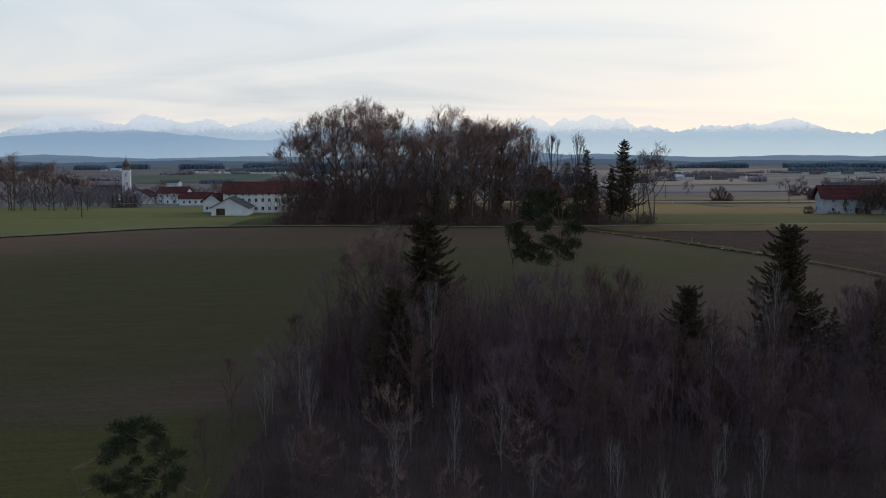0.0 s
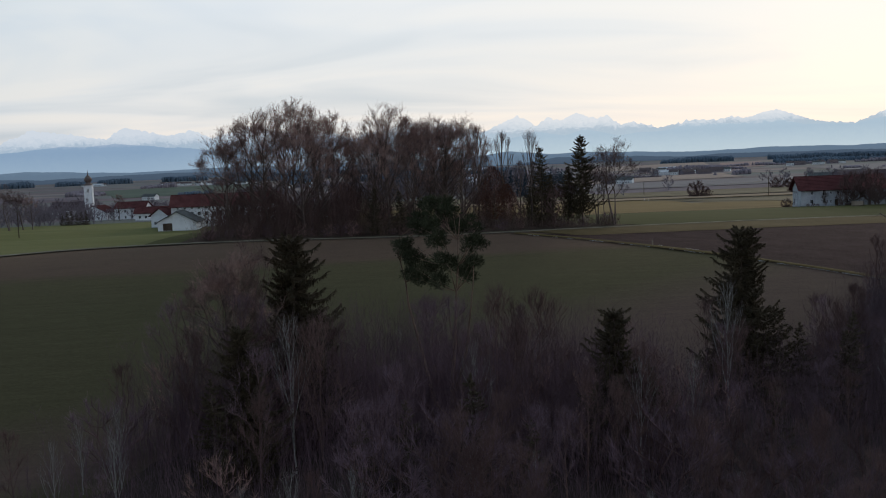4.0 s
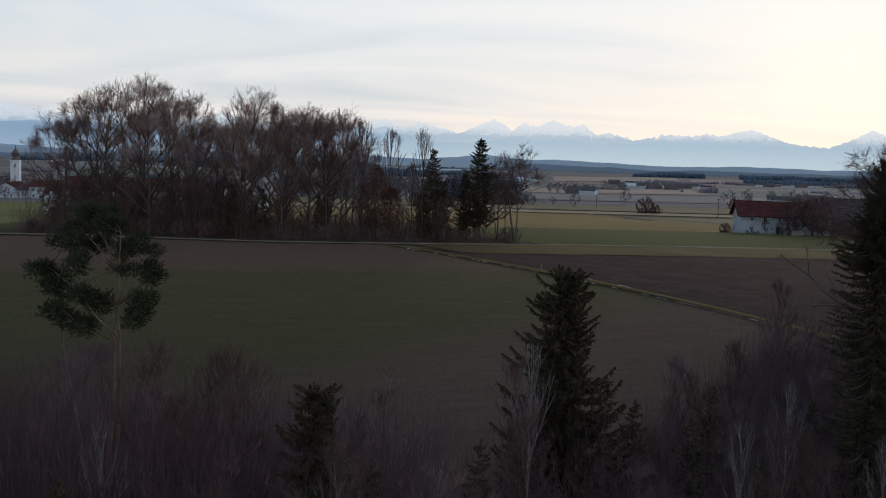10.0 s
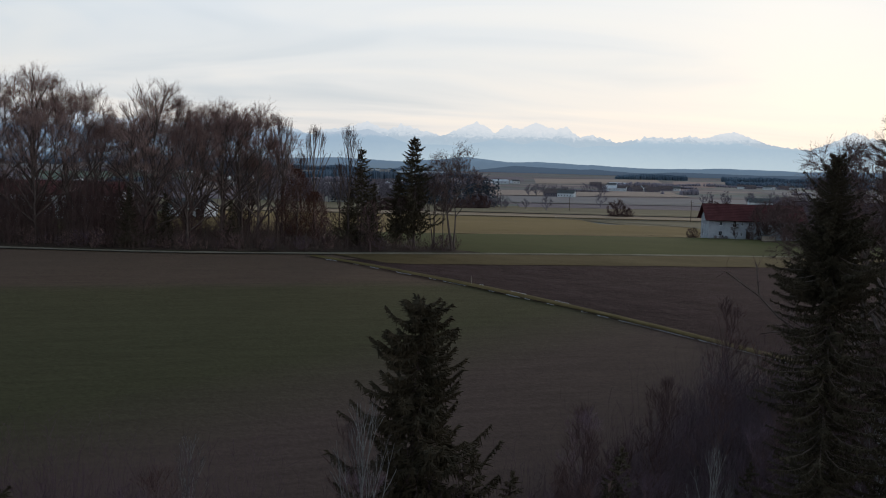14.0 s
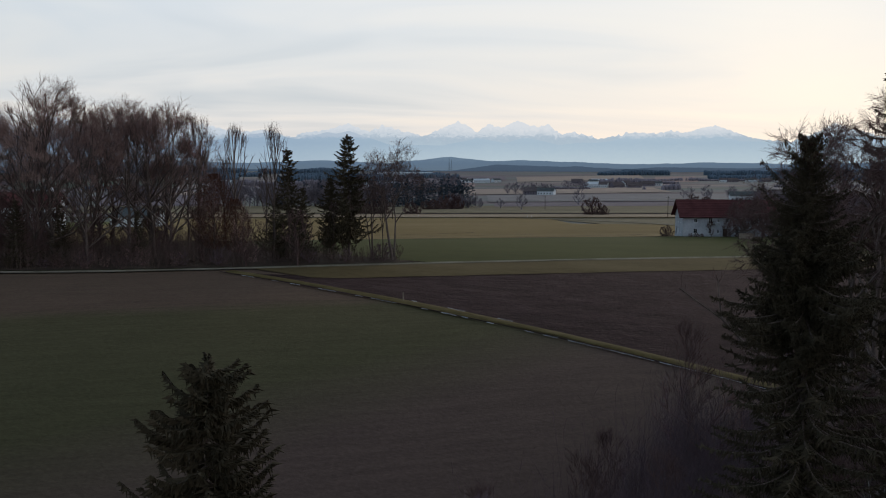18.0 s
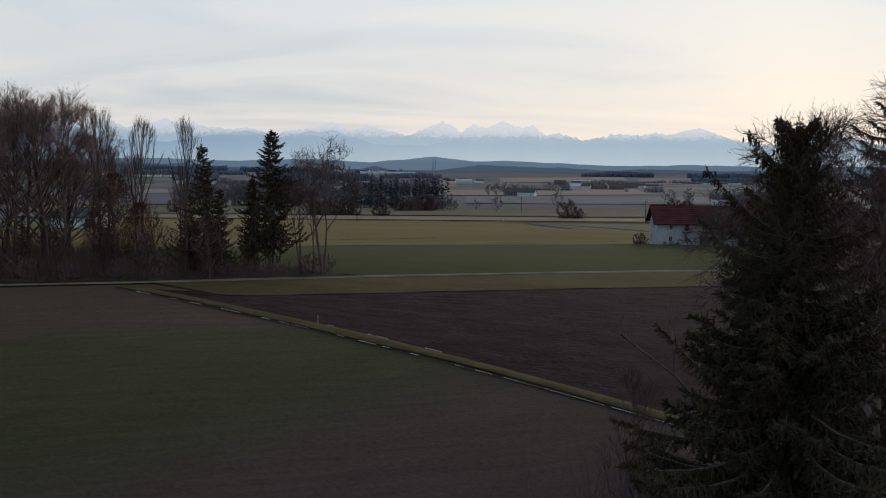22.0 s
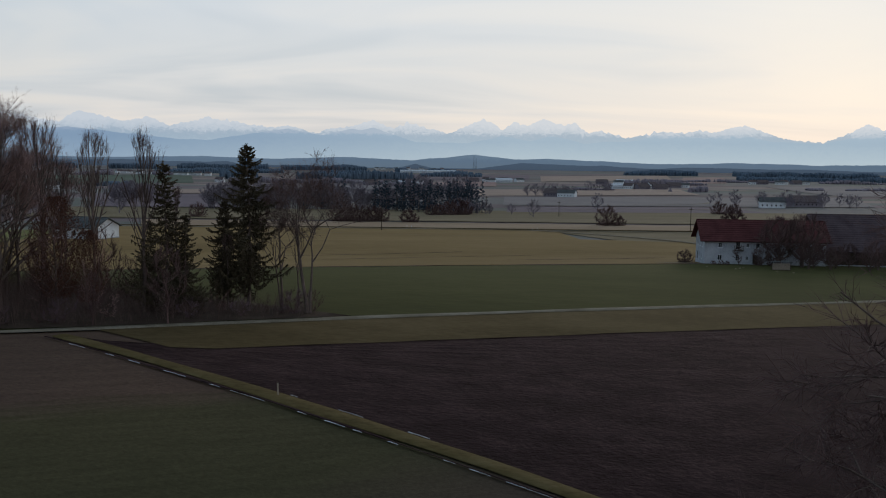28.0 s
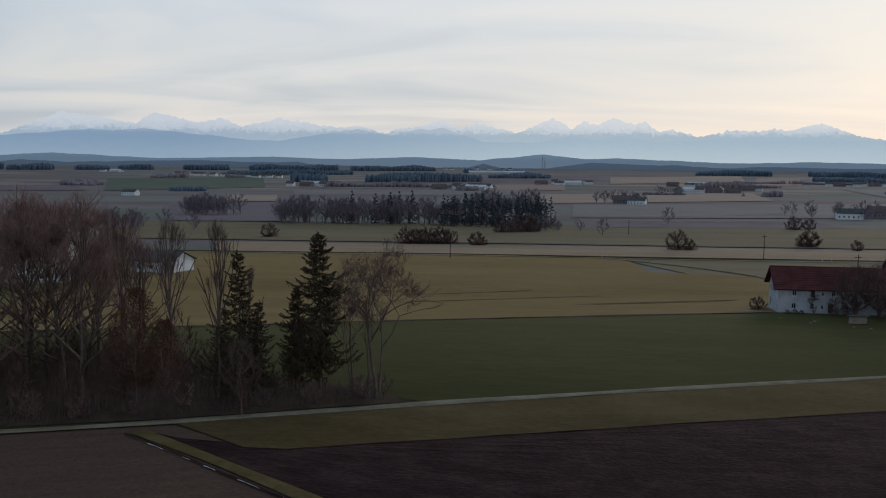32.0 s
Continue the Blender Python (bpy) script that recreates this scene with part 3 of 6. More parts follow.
def grow(rng, wood, twigs, p, d, length, r, depth, plan, fine):
    """A limb and what springs from it. plan: per depth (steps, wobble, up, bare share, children a step, angle, length share); fine: the thinnest twig."""
    n, wob, up, bare, kids, angle, share = plan[depth]
    step = length / n
    last = depth == len(plan) - 1
    for i in range(n):
        d = (d + Vector((rng.gauss(0, wob), rng.gauss(0, wob), rng.gauss(0, wob) + up))).normalized()
        q = p + d * step
        ra, rb = max(fine, r * (1 - 0.82 * i / n)), max(fine, r * (1 - 0.82 * (i + 1) / n))
        if last and i == n - 1:
            rb = 0
        (wood if depth < 2 and ra > 2 * fine else twigs).append((p, q, ra, rb))
        p = q
        if not last and (i + 1) / n > bare:
            for _ in range(int(kids) + (rng.random() < kids - int(kids))):
                left = 1 - 0.55 * (i + 1) / n
                grow(rng, wood, twigs, p, swerve(rng, d, radians(angle * rng.uniform(0.7, 1.3))), length * share * left * rng.uniform(0.7, 1.2), rb * 0.52, depth + 1, plan, fine)


def bare_tree(name, label, seed, height, girth, plan, wood_mat, twig_mat, trunks=1, lean=0.05, group="", spread=0.25, sides=5, fine=0.012):
    rng = random.Random(seed)
    wood, twigs = [], []
    for k in range(trunks):
        a = rng.uniform(0, 6.3)
        off = Vector((math.cos(a), math.sin(a), 0)) * (0.0 if trunks == 1 else rng.uniform(0.1, spread * 2))
        d = Vector((math.cos(a) * (lean if trunks == 1 else spread), math.sin(a) * (lean if trunks == 1 else spread), 1)).normalized()
        h = height * (1 if k == 0 else rng.uniform(0.65, 0.95))
        grow(rng, wood, twigs, off - Vector((0, 0, 0.3)), d, h * 0.86, girth * h / height, 0, plan, fine)
    top = max(q.z for _, q, _, _ in wood + twigs)
    k = height / top
    wood, twigs = [[(p * k, q * k, a, b) for p, q, a, b in some] for some in (wood, twigs)]
    tree = thing(name, label, "tree" if height > 6 else "shrub", group)
    part("trunk", tubes("trunk", wood or twigs[:1], wood_mat, sides), tree)
    part("crown", tubes("crown", twigs, twig_mat, 3), tree)
    return tree


def dome_tree(name, label, seed, height, wide, base, tips, wood_mat, twig_mat, group="", fine=0.018, twigs=12, fork=0.5, upward=0.5, twig_len=0.05, trunks=1, girth=1.0, sides=5, squash=1.0, bend=1.0, forks=0):
    """A broad tree whose branches divide again and again to fill a domed crown. wide: the crown's radius; base: where it begins, as a share of the height."""
    rng = random.Random(seed)
    nodes, up_to, run = [], [], []
    for k in range(trunks):
        a, lean = rng.uniform(0, 6.3), (0.04 if trunks == 1 else rng.uniform(0.1, 0.35))
        p = Vector((math.cos(a), math.sin(a), 0)) * (0.0 if trunks == 1 else 0.03 * height * rng.random())
        nodes.append(p - Vector((0, 0, 0.3)))
        up_to.append(-1)
        run.append(0.0)
        for i in range(5):
            q = p + Vector((math.cos(a) * lean + rng.gauss(0, 0.05), math.sin(a) * lean + rng.gauss(0, 0.05), 1)) * (height * fork * (i + 1) / 5)
            nodes.append(q)
            up_to.append(len(nodes) - 2)
            run.append(q.z * 0.6)
    mid, half = height * (base + 1) / 2, height * (1 - base) / 2
    goals = []
    for _ in range(tips):
        d = Vector((rng.gauss(0, 1), rng.gauss(0, 1), rng.gauss(0, 1))).normalized()
        f = 0.42 + 0.56 * rng.random() ** 0.4
        lump = 1 + 0.16 * noise.noise(d * 1.7 + Vector((seed, 0, 0)))
        f *= 1.12 if -0.35 < d.z < 0.4 else 1.0
        goals.append(Vector((d.x * wide * f, d.y * wide * f, 0)) * lump + Vector((0, 0, mid + d.z * half * f * lump)))
    heart = Vector((0, 0, height * fork * 0.8))
    goals.sort(key=lambda g: (g - heart).length)
    for g in goals:
        best = min(range(len(nodes)), key=lambda i: (nodes[i] - g).length + 0.45 * run[i] + (3.0 * max(0, nodes[i].z - g.z + 0.1 * height)) + (99 if nodes[i].z <= 0 else 0))
        n = nodes[best]
        ln = (g - n).length
        for t in (0.5, 1.0):
            q = n.lerp(g, t)
            if t < 1:
                q += Vector((rng.gauss(0, 0.07), rng.gauss(0, 0.07), rng.gauss(0.0, 0.04))) * (ln * bend)
                q += Vector((g.x - n.x, g.y - n.y, 0)) * (0.10 * bend)
            nodes.append(q)
            up_to.append(best)
            run.append(run[best] + ln / 2)
            best = len(nodes) - 1
    load = [1.0 if i >= 6 * trunks else 0.5 for i in range(len(nodes))]
    for i in range(len(nodes) - 1, -1, -1):
        if up_to[i] >= 0:
            load[up_to[i]] += load[i]
    thick = [girth * fine * 0.95 * w ** 0.44 for w in load]
    wood, ends = [], []
    for i, u in enumerate(up_to):
        if u >= 0:
            wood.append((nodes[u], nodes[i], thick[u] * (1.35 if u % 6 == 0 and u < 6 * trunks else 1), thick[i]))
    for i in range(6 * trunks, len(nodes)):
        out = (nodes[i] - heart).normalized()
        for _ in range(twigs // 2 if i % 2 == 0 else twigs):
            d = (out * 0.55 + Vector((rng.gauss(0, 0.5), rng.gauss(0, 0.5), upward + rng.gauss(0, 0.4)))).normalized()
            ln = height * twig_len * rng.uniform(0.5, 1.4)
            foot = nodes[up_to[i]].lerp(nodes[i], 1 - 0.85 * rng.random() ** 1.5)
            ends.append((foot, foot + d * ln, fine, 0))
            for _ in range(forks):
                c = foot + d * (ln * rng.uniform(0.15, 0.8))
                ends.append((c, c + swerve(rng, d, radians(rng.uniform(20, 50))) * (ln * rng.uniform(0.3, 0.65)), fine * 0.65, 0))
    top = max(q.z for _, q, _, _ in ends)
    k = height / top
    wood, ends = [[(p * k, Vector((q.x * k, q.y * k, q.z * k * squash)), a, b) for p, q, a, b in some] for some in (wood, ends)]
    wood = [(Vector((p.x, p.y, p.z * squash)), q, a, b) for p, q, a, b in wood]
    ends = [(Vector((p.x, p.y, p.z * squash)), q, a, b) for p, q, a, b in ends]
    tree = thing(name, label, "tree" if height > 6 else "shrub", group)
    part("trunk", tubes("trunk", wood, wood_mat, sides), tree)
    verts, faces = [], []
    for p, q, a, b in ends:
        spike(verts, faces, p, q, a)
    part("crown", mesh_of("crown", verts, faces, twig_mat), tree)
    return tree


def tilt(d, angle, spin):
    """d leaned by an angle towards the side that spin names."""
    u = d.cross(Vector((0.31, 0.9, 0.3))).normalized()
    v = d.cross(u)
    return (d * math.cos(angle) + (u * math.cos(spin) + v * math.sin(spin)) * math.sin(angle)).normalized()


def forked_tree(name, label, seed, height, wide, low, bole, limbs, depth, wood_mat, twig_mat, group="", first=0.21, ratio=0.8, rise=0.06, start=(24, 58), fork=(13, 36), fine=0.016, twigs=3, twig_len=0.9, girth=1.0, crook=0.09, stems=1, reach=0.66, sides=5, forks=2, twig_up=0.25, from_order=3):
    """A broadleaf tree that forks again and again until it leaves its domed crown. wide: the crown's radius; low: the crown's foot, and
    bole: the lowest limb, as shares of the height; limbs: those that leave each stem; first: a limb's first stretch as a share of the
    height; start: degrees by which the top and the lowest limbs lean from the stem; fork: by which the two arms of a fork part."""
    rng = random.Random(seed)
    wood, ends = [], []
    mid, half = height * (low + 1) / 2, height * (1 - low) / 2

    def inside(p):
        q = Vector((p.x / wide, p.y / wide, (p.z - mid) / half))
        return q.length < 0.93 + 0.2 * noise.noise(q * 2.3 + Vector((seed, 0, 0)))

    def spray(a, b, d, many):
        for _ in range(many):
            foot = a.lerp(b, rng.random())
            e = (swerve(rng, d, radians(rng.uniform(15, 60))) + Vector((0, 0, twig_up))).normalized()
            ln = twig_len * rng.uniform(0.5, 1.4)
            ends.append((foot, foot + e * ln, fine))
            for _ in range(forks):
                c = foot + e * (ln * rng.uniform(0.2, 0.85))
                ends.append((c, c + swerve(rng, e, radians(rng.uniform(20, 55))) * (ln * rng.uniform(0.3, 0.6)), fine * 0.7))

    def limb(p, d, ln, r, order):
        for _ in range(2):
            d = (d + Vector((rng.gauss(0, crook), rng.gauss(0, crook), rng.gauss(0, crook) + rise))).normalized()
            q = p + d * (ln / 2)
            wood.append((p, q, max(fine, r), max(fine, r * 0.9)))
            r *= 0.9
            if order >= from_order:
                spray(p, q, d, twigs)
            p = q
        if order >= depth or not inside(p):
            spray(p - d * (0.3 * ln), p, d, twigs)
            return
        spin = rng.uniform(0, 6.3)
        limb(p, tilt(d, radians(fork[0] * rng.uniform(0.6, 1.5)), spin), ln * ratio * rng.uniform(0.88, 1.12), r * 0.86, order + 1)
        limb(p, tilt(d, radians(fork[1] * rng.uniform(0.7, 1.25)), spin + math.pi), ln * ratio * rng.uniform(0.65, 1.0), r * 0.66, order + 1)
        if rng.random() < 0.22:
            limb(p, tilt(d, radians(fork[1] * rng.uniform(0.9, 1.3)), spin + 1.6), ln * ratio * 0.6, r * 0.5, order + 1)

    for k in range(stems):
        a, lean = rng.uniform(0, 6.3), (0.03 if stems == 1 else rng.uniform(0.08, 0.2))
        p = Vector((math.cos(a), math.sin(a), 0)) * (0.0 if stems == 1 else 0.02 * height)
        d = Vector((math.cos(a) * lean, math.sin(a) * lean, 1)).normalized()
        r = 0.0135 * height * girth * (1 if k == 0 else 0.75)
        tall = height * reach * (1 if k == 0 else rng.uniform(0.75, 0.95))
        steps_up = 4 + limbs
        p = p - Vector((0, 0, 0.3))
        for i in range(steps_up):
            f = (i + 1) / steps_up
            up = tall * (bole / reach * (i + 1) / 4 if i < 4 else bole / reach + (1 - bole / reach) * (i - 3) / limbs)
            q = p + d * max(0.05, up - p.z)
            q += Vector((rng.gauss(0, 0.012), rng.gauss(0, 0.012), 0)) * height * 0.3
            ra = r * (1 - 0.72 * i / steps_up)
            wood.append((p, q, ra * (1.35 if i == 0 else 1), r * (1 - 0.72 * f)))
            p = q
            if i >= 3:
                g = (i - 3) / limbs
                ang = radians((start[1] + (start[0] - start[1]) * g) * rng.uniform(0.8, 1.2))
                limb(p, tilt(d, ang, 2.4 * i + a + rng.gauss(0, 0.3)), height * first * (1 - 0.4 * g) * rng.uniform(0.8, 1.15), ra * 0.55, 1)
        for j in range(3):
            limb(p, tilt(d, radians(16), 2.1 * j), height * first * 0.6, r * 0.24, 1)
    top = max(q.z for _, q, _ in ends)
    k = height / top
    tree = thing(name, label, "tree" if height > 6 else "shrub", group)
    part("trunk", tubes("trunk", [(p * k, q * k, a, b) for p, q, a, b in wood], wood_mat, sides), tree)
    verts, faces = [], []
    for p, q, w in ends:
        spike(verts, faces, p * k, q * k, w)
    part("crown", mesh_of("crown", verts, faces, twig_mat), tree)
    return tree


SAPLING = [(8, 0.05, 0.06, 0.10, 2.6, 36, 0.46), (5, 0.12, 0.09, 0.1, 2.6, 36, 0.5), (1, 0.12, 0.05, 0, 0, 0, 0)]
ROUND_BUSH = [(5, 0.10, 0.02, 0.0, 3.2, 46, 0.55), (4, 0.16, 0.04, 0.0, 3.2, 48, 0.55), (1, 0.14, 0.05, 0, 0, 0, 0)]


def sprig(verts, faces, p, q, w, droop=0.0):
    """A needle-clad shoot: a spindle of six facets from p to q."""
    d = q - p
    u = d.cross(Vector((0.2, 0.3, 0.93)))
    if u.length < 1e-5:
        u = Vector((1, 0, 0))
    u = u.normalized() * w
    v = d.normalized().cross(u)
    m = p + d * 0.4
    n = len(verts)
    for s in (p, m + u, m - u * 0.5 + v * 0.86, m - u * 0.5 - v * 0.86, q):
        verts.append((s.x, s.y, s.z - (droop if s is not p else 0)))
    faces += [(n, n + 1, n + 2), (n, n + 2, n + 3), (n, n + 3, n + 1), (n + 4, n + 2, n + 1), (n + 4, n + 3, n + 2), (n + 4, n + 1, n + 3)]


def spike(verts, faces, p, q, w):
    """A needle-clad shoot seen from some way off: a slim three-sided cone."""
    d = q - p
    u = d.cross(Vector((0.2, 0.3, 0.93)))
    if u.length < 1e-5:
        u = Vector((1, 0, 0))
    u = u.normalized() * w
    v = d.normalized().cross(u)
    n = len(verts)
    for s in (p + u, p - u * 0.5 + v * 0.86, p - u * 0.5 - v * 0.86, q):
        verts.append((s.x, s.y, s.z))
    faces += [(n, n + 1, n + 3), (n + 1, n + 2, n + 3), (n + 2, n, n + 3)]


def spruce(name, label, seed, height, radius, whorls, per, sprigs, bare=0.06, ragged=0.25, droop=0.35, mat=None, sprig_len=0.55, sprig_w=0.09, top_r=0.12, group="", power=0.85, thin=0.3):
    """A spruce: a stem that wavers a little, uneven boughs that sag and turn up at their tips, each hung with shoots; thin: how open it is."""
    rng = random.Random(seed)
    wood, verts, faces = [], [], []
    sway = Vector((rng.uniform(-1, 1), rng.uniform(-1, 1), 0)) * 0.012 * height

    def stem(f):
        return Vector((0, 0, height * f)) + sway * math.sin(f * 4.0)

    for i in range(10):
        wood.append((stem(i / 10) - Vector((0, 0, 0.3 if i == 0 else 0)), stem((i + 1) / 10), height * 0.0125 * (1 - i / 10.4), height * 0.0125 * (1 - (i + 1) / 10.4)))
    for k in range(whorls):
        a0 = rng.uniform(0, 6.3)
        for b in range(per):
            f = min(0.985, max(0.0, (k + rng.uniform(-0.5, 0.9)) / whorls))
            c0 = stem(bare + (1 - bare) * f)
            a = a0 + 2 * math.pi * b / per + rng.gauss(0, 0.3)
            lobe = 1 + 1.1 * ragged * noise.noise(Vector((math.cos(a) * 1.1, math.sin(a) * 1.1, c0.z * 5.5 / height + seed))) + 0.5 * ragged * noise.noise(Vector((math.cos(a) * 2, math.sin(a) * 2, c0.z * 16 / height + seed)))
            if rng.random() < thin * (1.35 - 0.5 * lobe) and f < 0.93:
                continue
            rr = (radius * (1 - f) ** power + top_r) * max(0.35, lobe) * rng.uniform(1 - 0.8 * ragged, 1 + 0.3 * ragged)
            if f < 0.18:
                rr *= 0.62 + 2.1 * f
            way = Vector((math.cos(a), math.sin(a), 0))
            cross = Vector((-way.y, way.x, 0))
            sag = droop * rng.uniform(0.5, 1.3) * (1.15 - f)
            lift = 0.5 * max(0.0, f - 0.6) + 0.16
            pts = [c0 + way * (rr * t) + Vector((0, 0, rr * (-sag * math.sin(t * 2.4) + lift * t * t))) for t in (0, 0.25, 0.5, 0.75, 1.0)]
            for i in range(4):
                wood.append((pts[i], pts[i + 1], max(0.012, rr * 0.015 * (1 - i / 4)), max(0.008, rr * 0.015 * (1 - (i + 1) / 4))))
            many = max(9, int(1.7 * sprigs * (0.3 + 0.7 * rr / radius)))
            for s in range(many):
                t = 0.1 + 0.9 * ((s + rng.random()) / many) ** 0.8
                i = min(3, int(t * 4))
                c = pts[i].lerp(pts[i + 1], t * 4 - i)
                side = rng.choice((-1, 1))
                ln = sprig_len * (0.45 + 0.75 * rng.random()) * (1.2 - 0.65 * t) * (0.55 + 0.45 * rr / radius)
                if rng.random() < 0.6:
                    q = c + way * ln * rng.uniform(0.3, 0.9) + cross * (side * ln * rng.uniform(0.3, 1.0) * (1.15 - 0.75 * t)) + Vector((0, 0, ln * rng.uniform(-0.35, 0.2)))
                else:
                    q = c + way * ln * rng.uniform(-0.1, 0.3) + cross * (side * ln * rng.uniform(0.0, 0.3)) - Vector((0, 0, ln * rng.uniform(0.5, 0.95)))
                spike(verts, faces, c, q, 0.75 * sprig_w * rng.uniform(0.6, 1.3))
    for i in range(6):
        z = 0.95 + 0.05 * i / 5
        for _ in range(4):
            c = stem(z)
            sprig(verts, faces, c, c + Vector((rng.gauss(0, 0.2), rng.gauss(0, 0.2), rng.uniform(0.1, 0.4))) * (sprig_len * 0.8), sprig_w * 0.7)
    tree = thing(name, label, "spruce tree", group)
    part("trunk", tubes("trunk", wood, BARK, 5), tree)
    part("crown", mesh_of("crown", verts, faces, mat or NEEDLE), tree)
    return tree


def pine(name, label, seed, height):
    """A Scots pine: three crooked pale stems under a crown of many rounded tufts with gaps between them."""
    rng = random.Random(seed)
    wood, verts, faces = [], [], []
    stems = []
    for k in range(3):
        a = 2.1 * k + rng.uniform(-0.3, 0.3)
        p, d = Vector((0.25 * math.cos(a), 0.25 * math.sin(a), -0.3)), Vector((math.cos(a) * 0.10, math.sin(a) * 0.10, 1)).normalized()
        for i in range(9):
            d = (d + Vector((rng.gauss(0, 0.09), rng.gauss(0, 0.09), 0.05))).normalized()
            q = p + d * height * (0.105 - 0.008 * k)
            wood.append((p, q, 0.19 * (1 - i / 10.5), 0.19 * (1 - (i + 1) / 10.5)))
            p = q
            if i > 3:
                stems.append(p)
    for i in range(44):
        f = (i + 0.5) / 44
        wide = 3.3 * math.sqrt(min(1.0, 2.0 * f)) * (1 - 0.4 * max(0.0, f - 0.6) / 0.4) * rng.uniform(0.7, 1.05)
        a = 2.4 * i + rng.gauss(0, 0.3)
        c = Vector((math.cos(a) * wide, math.sin(a) * wide, height * (0.975 - 0.33 * f + rng.gauss(0, 0.015))))
        root = min(stems, key=lambda q: (q - c).length + 4 * max(0, q.z - c.z + 0.9))
        bend = root.lerp(c, 0.5) + Vector((rng.gauss(0, 0.15), rng.gauss(0, 0.15), -0.15))
        wood.append((root, bend, 0.04, 0.028))
        wood.append((bend, c, 0.028, 0.012))
        r = rng.uniform(0.45, 0.85)
        for _ in range(int(680 * r * r)):
            o = Vector((rng.gauss(0, 1), rng.gauss(0, 1), rng.gauss(0, 1))).normalized()
            lump = 1 + 0.45 * noise.noise(o * 1.8 + c)
            s = c + Vector((o.x, o.y, o.z * 0.72 + 0.05)) * (r * lump * rng.uniform(0.35, 1.0))
            spike(verts, faces, s, s + (o + Vector((rng.gauss(0, 0.5), rng.gauss(0, 0.5), 0.45 + rng.gauss(0, 0.4)))) * 0.17, 0.035)
    tree = thing(name, label, "pine tree")
    part("trunk", tubes("trunk", wood, PINE_BARK, 6), tree)
    part("crown", mesh_of("crown", verts, faces, PINE), tree)
    return tree


def leafy(tree, seed, count, low, high, radius, mat, label):
    """Dry leaves that still hang on a bare tree."""
    rng = random.Random(seed)
    verts, faces = [], []
    for _ in range(count):
        a, f = rng.uniform(0, 6.3), rng.random()
        r = radius * math.sin(math.pi * (0.12 + 0.8 * f)) * math.sqrt(rng.random())
        c = Vector((math.cos(a) * r, math.sin(a) * r, low + (high - low) * f))
        sprig(verts, faces, c, c + Vector((rng.gauss(0, 0.13), rng.gauss(0, 0.13), rng.gauss(-0.05, 0.08))), 0.042)
    part("dry_leaves", mesh_of("dry_leaves", verts, faces, mat), tree, label)


def at(x, y, turn=0.0, size=1.0, sink=0.0):
    return pose(x, y, level(x, y) - sink, 0, 0, turn) @ Matrix.Scale(size, 4)


def put(ob, x, y, turn=0.0, size=1.0, sink=0.0):
    ob.matrix_basis = at(x, y, turn, size, sink)
    return ob


def again(ob, x, y, turn, size, sink=0.0, tall=1.0, label=""):
    c = copy_thing(ob, pose(0, 0, 0))
    c.matrix_basis = pose(x, y, level(x, y) - sink, 0, 0, turn) @ Matrix.Diagonal((size, size, size * tall, 1))
    if label:
        c["label"] = label
    return c


# ---------------------------------------------------------------- buildings


def box(bm, lo, hi):
    """A box between two corners, added to a bmesh."""
    vs = [bm.verts.new((x, y, z)) for z in (lo[2], hi[2]) for y in (lo[1], hi[1]) for x in (lo[0], hi[0])]
    for f in ((0, 2, 3, 1), (4, 5, 7, 6), (0, 1, 5, 4), (2, 6, 7, 3), (0, 4, 6, 2), (1, 3, 7, 5)):
        bm.faces.new([vs[i] for i in f])


def bm_mesh(name, bm, mat):
    me = bpy.data.meshes.new(name)
    bmesh.ops.recalc_face_normals(bm, faces=bm.faces)
    bm.to_mesh(me)
    bm.free()
    me.materials.append(mat)
    return me


def box_mesh(name, lo, hi, mat, bevel=0.0):
    bm = bmesh.new()
    box(bm, lo, hi)
    if bevel:
        bmesh.ops.bevel(bm, geom=list(bm.edges), offset=bevel, segments=1, affect="EDGES")
    return bm_mesh(name, bm, mat)


def wall_panel(name, length, height, openings, mat, thick=0.4, gable=0.0):
    """A wall in the plane y = 0, outside towards -y, from x = 0, with real openings (x, z, w, h); gable: rise of its peak."""
    xs = sorted({0.0, length, *(o[0] for o in openings), *(o[0] + o[2] for o in openings)})
    zs = sorted({0.0, height, *(o[1] for o in openings), *(o[1] + o[3] for o in openings)})
    bm = bmesh.new()

    def hole(a, b, c, d):
        return any(o[0] - 1e-4 <= a and b <= o[0] + o[2] + 1e-4 and o[1] - 1e-4 <= c and d <= o[1] + o[3] + 1e-4 for o in openings)

    for a, b in zip(xs, xs[1:]):
        for c, d in zip(zs, zs[1:]):
            if not hole(a, b, c, d):
                bm.faces.new([bm.verts.new(v) for v in ((a, 0, c), (b, 0, c), (b, 0, d), (a, 0, d))])
                bm.faces.new([bm.verts.new(v) for v in ((a, thick, c), (a, thick, d), (b, thick, d), (b, thick, c))])
    for x, z, w, h in openings:
        for p, q in (((x, z), (x + w, z)), ((x + w, z), (x + w, z + h)), ((x + w, z + h), (x, z + h)), ((x, z + h), (x, z))):
            bm.faces.new([bm.verts.new(v) for v in ((p[0], 0, p[1]), (q[0], 0, q[1]), (q[0], thick, q[1]), (p[0], thick, p[1]))])
    if gable:
        for y in (0, thick):
            bm.faces.new([bm.verts.new(v) for v in ((0, y, height), (length, y, height), (length / 2, y, height + gable))])
    bmesh.ops.remove_doubles(bm, verts=bm.verts, dist=1e-4)
    return bm_mesh(name, bm, mat)


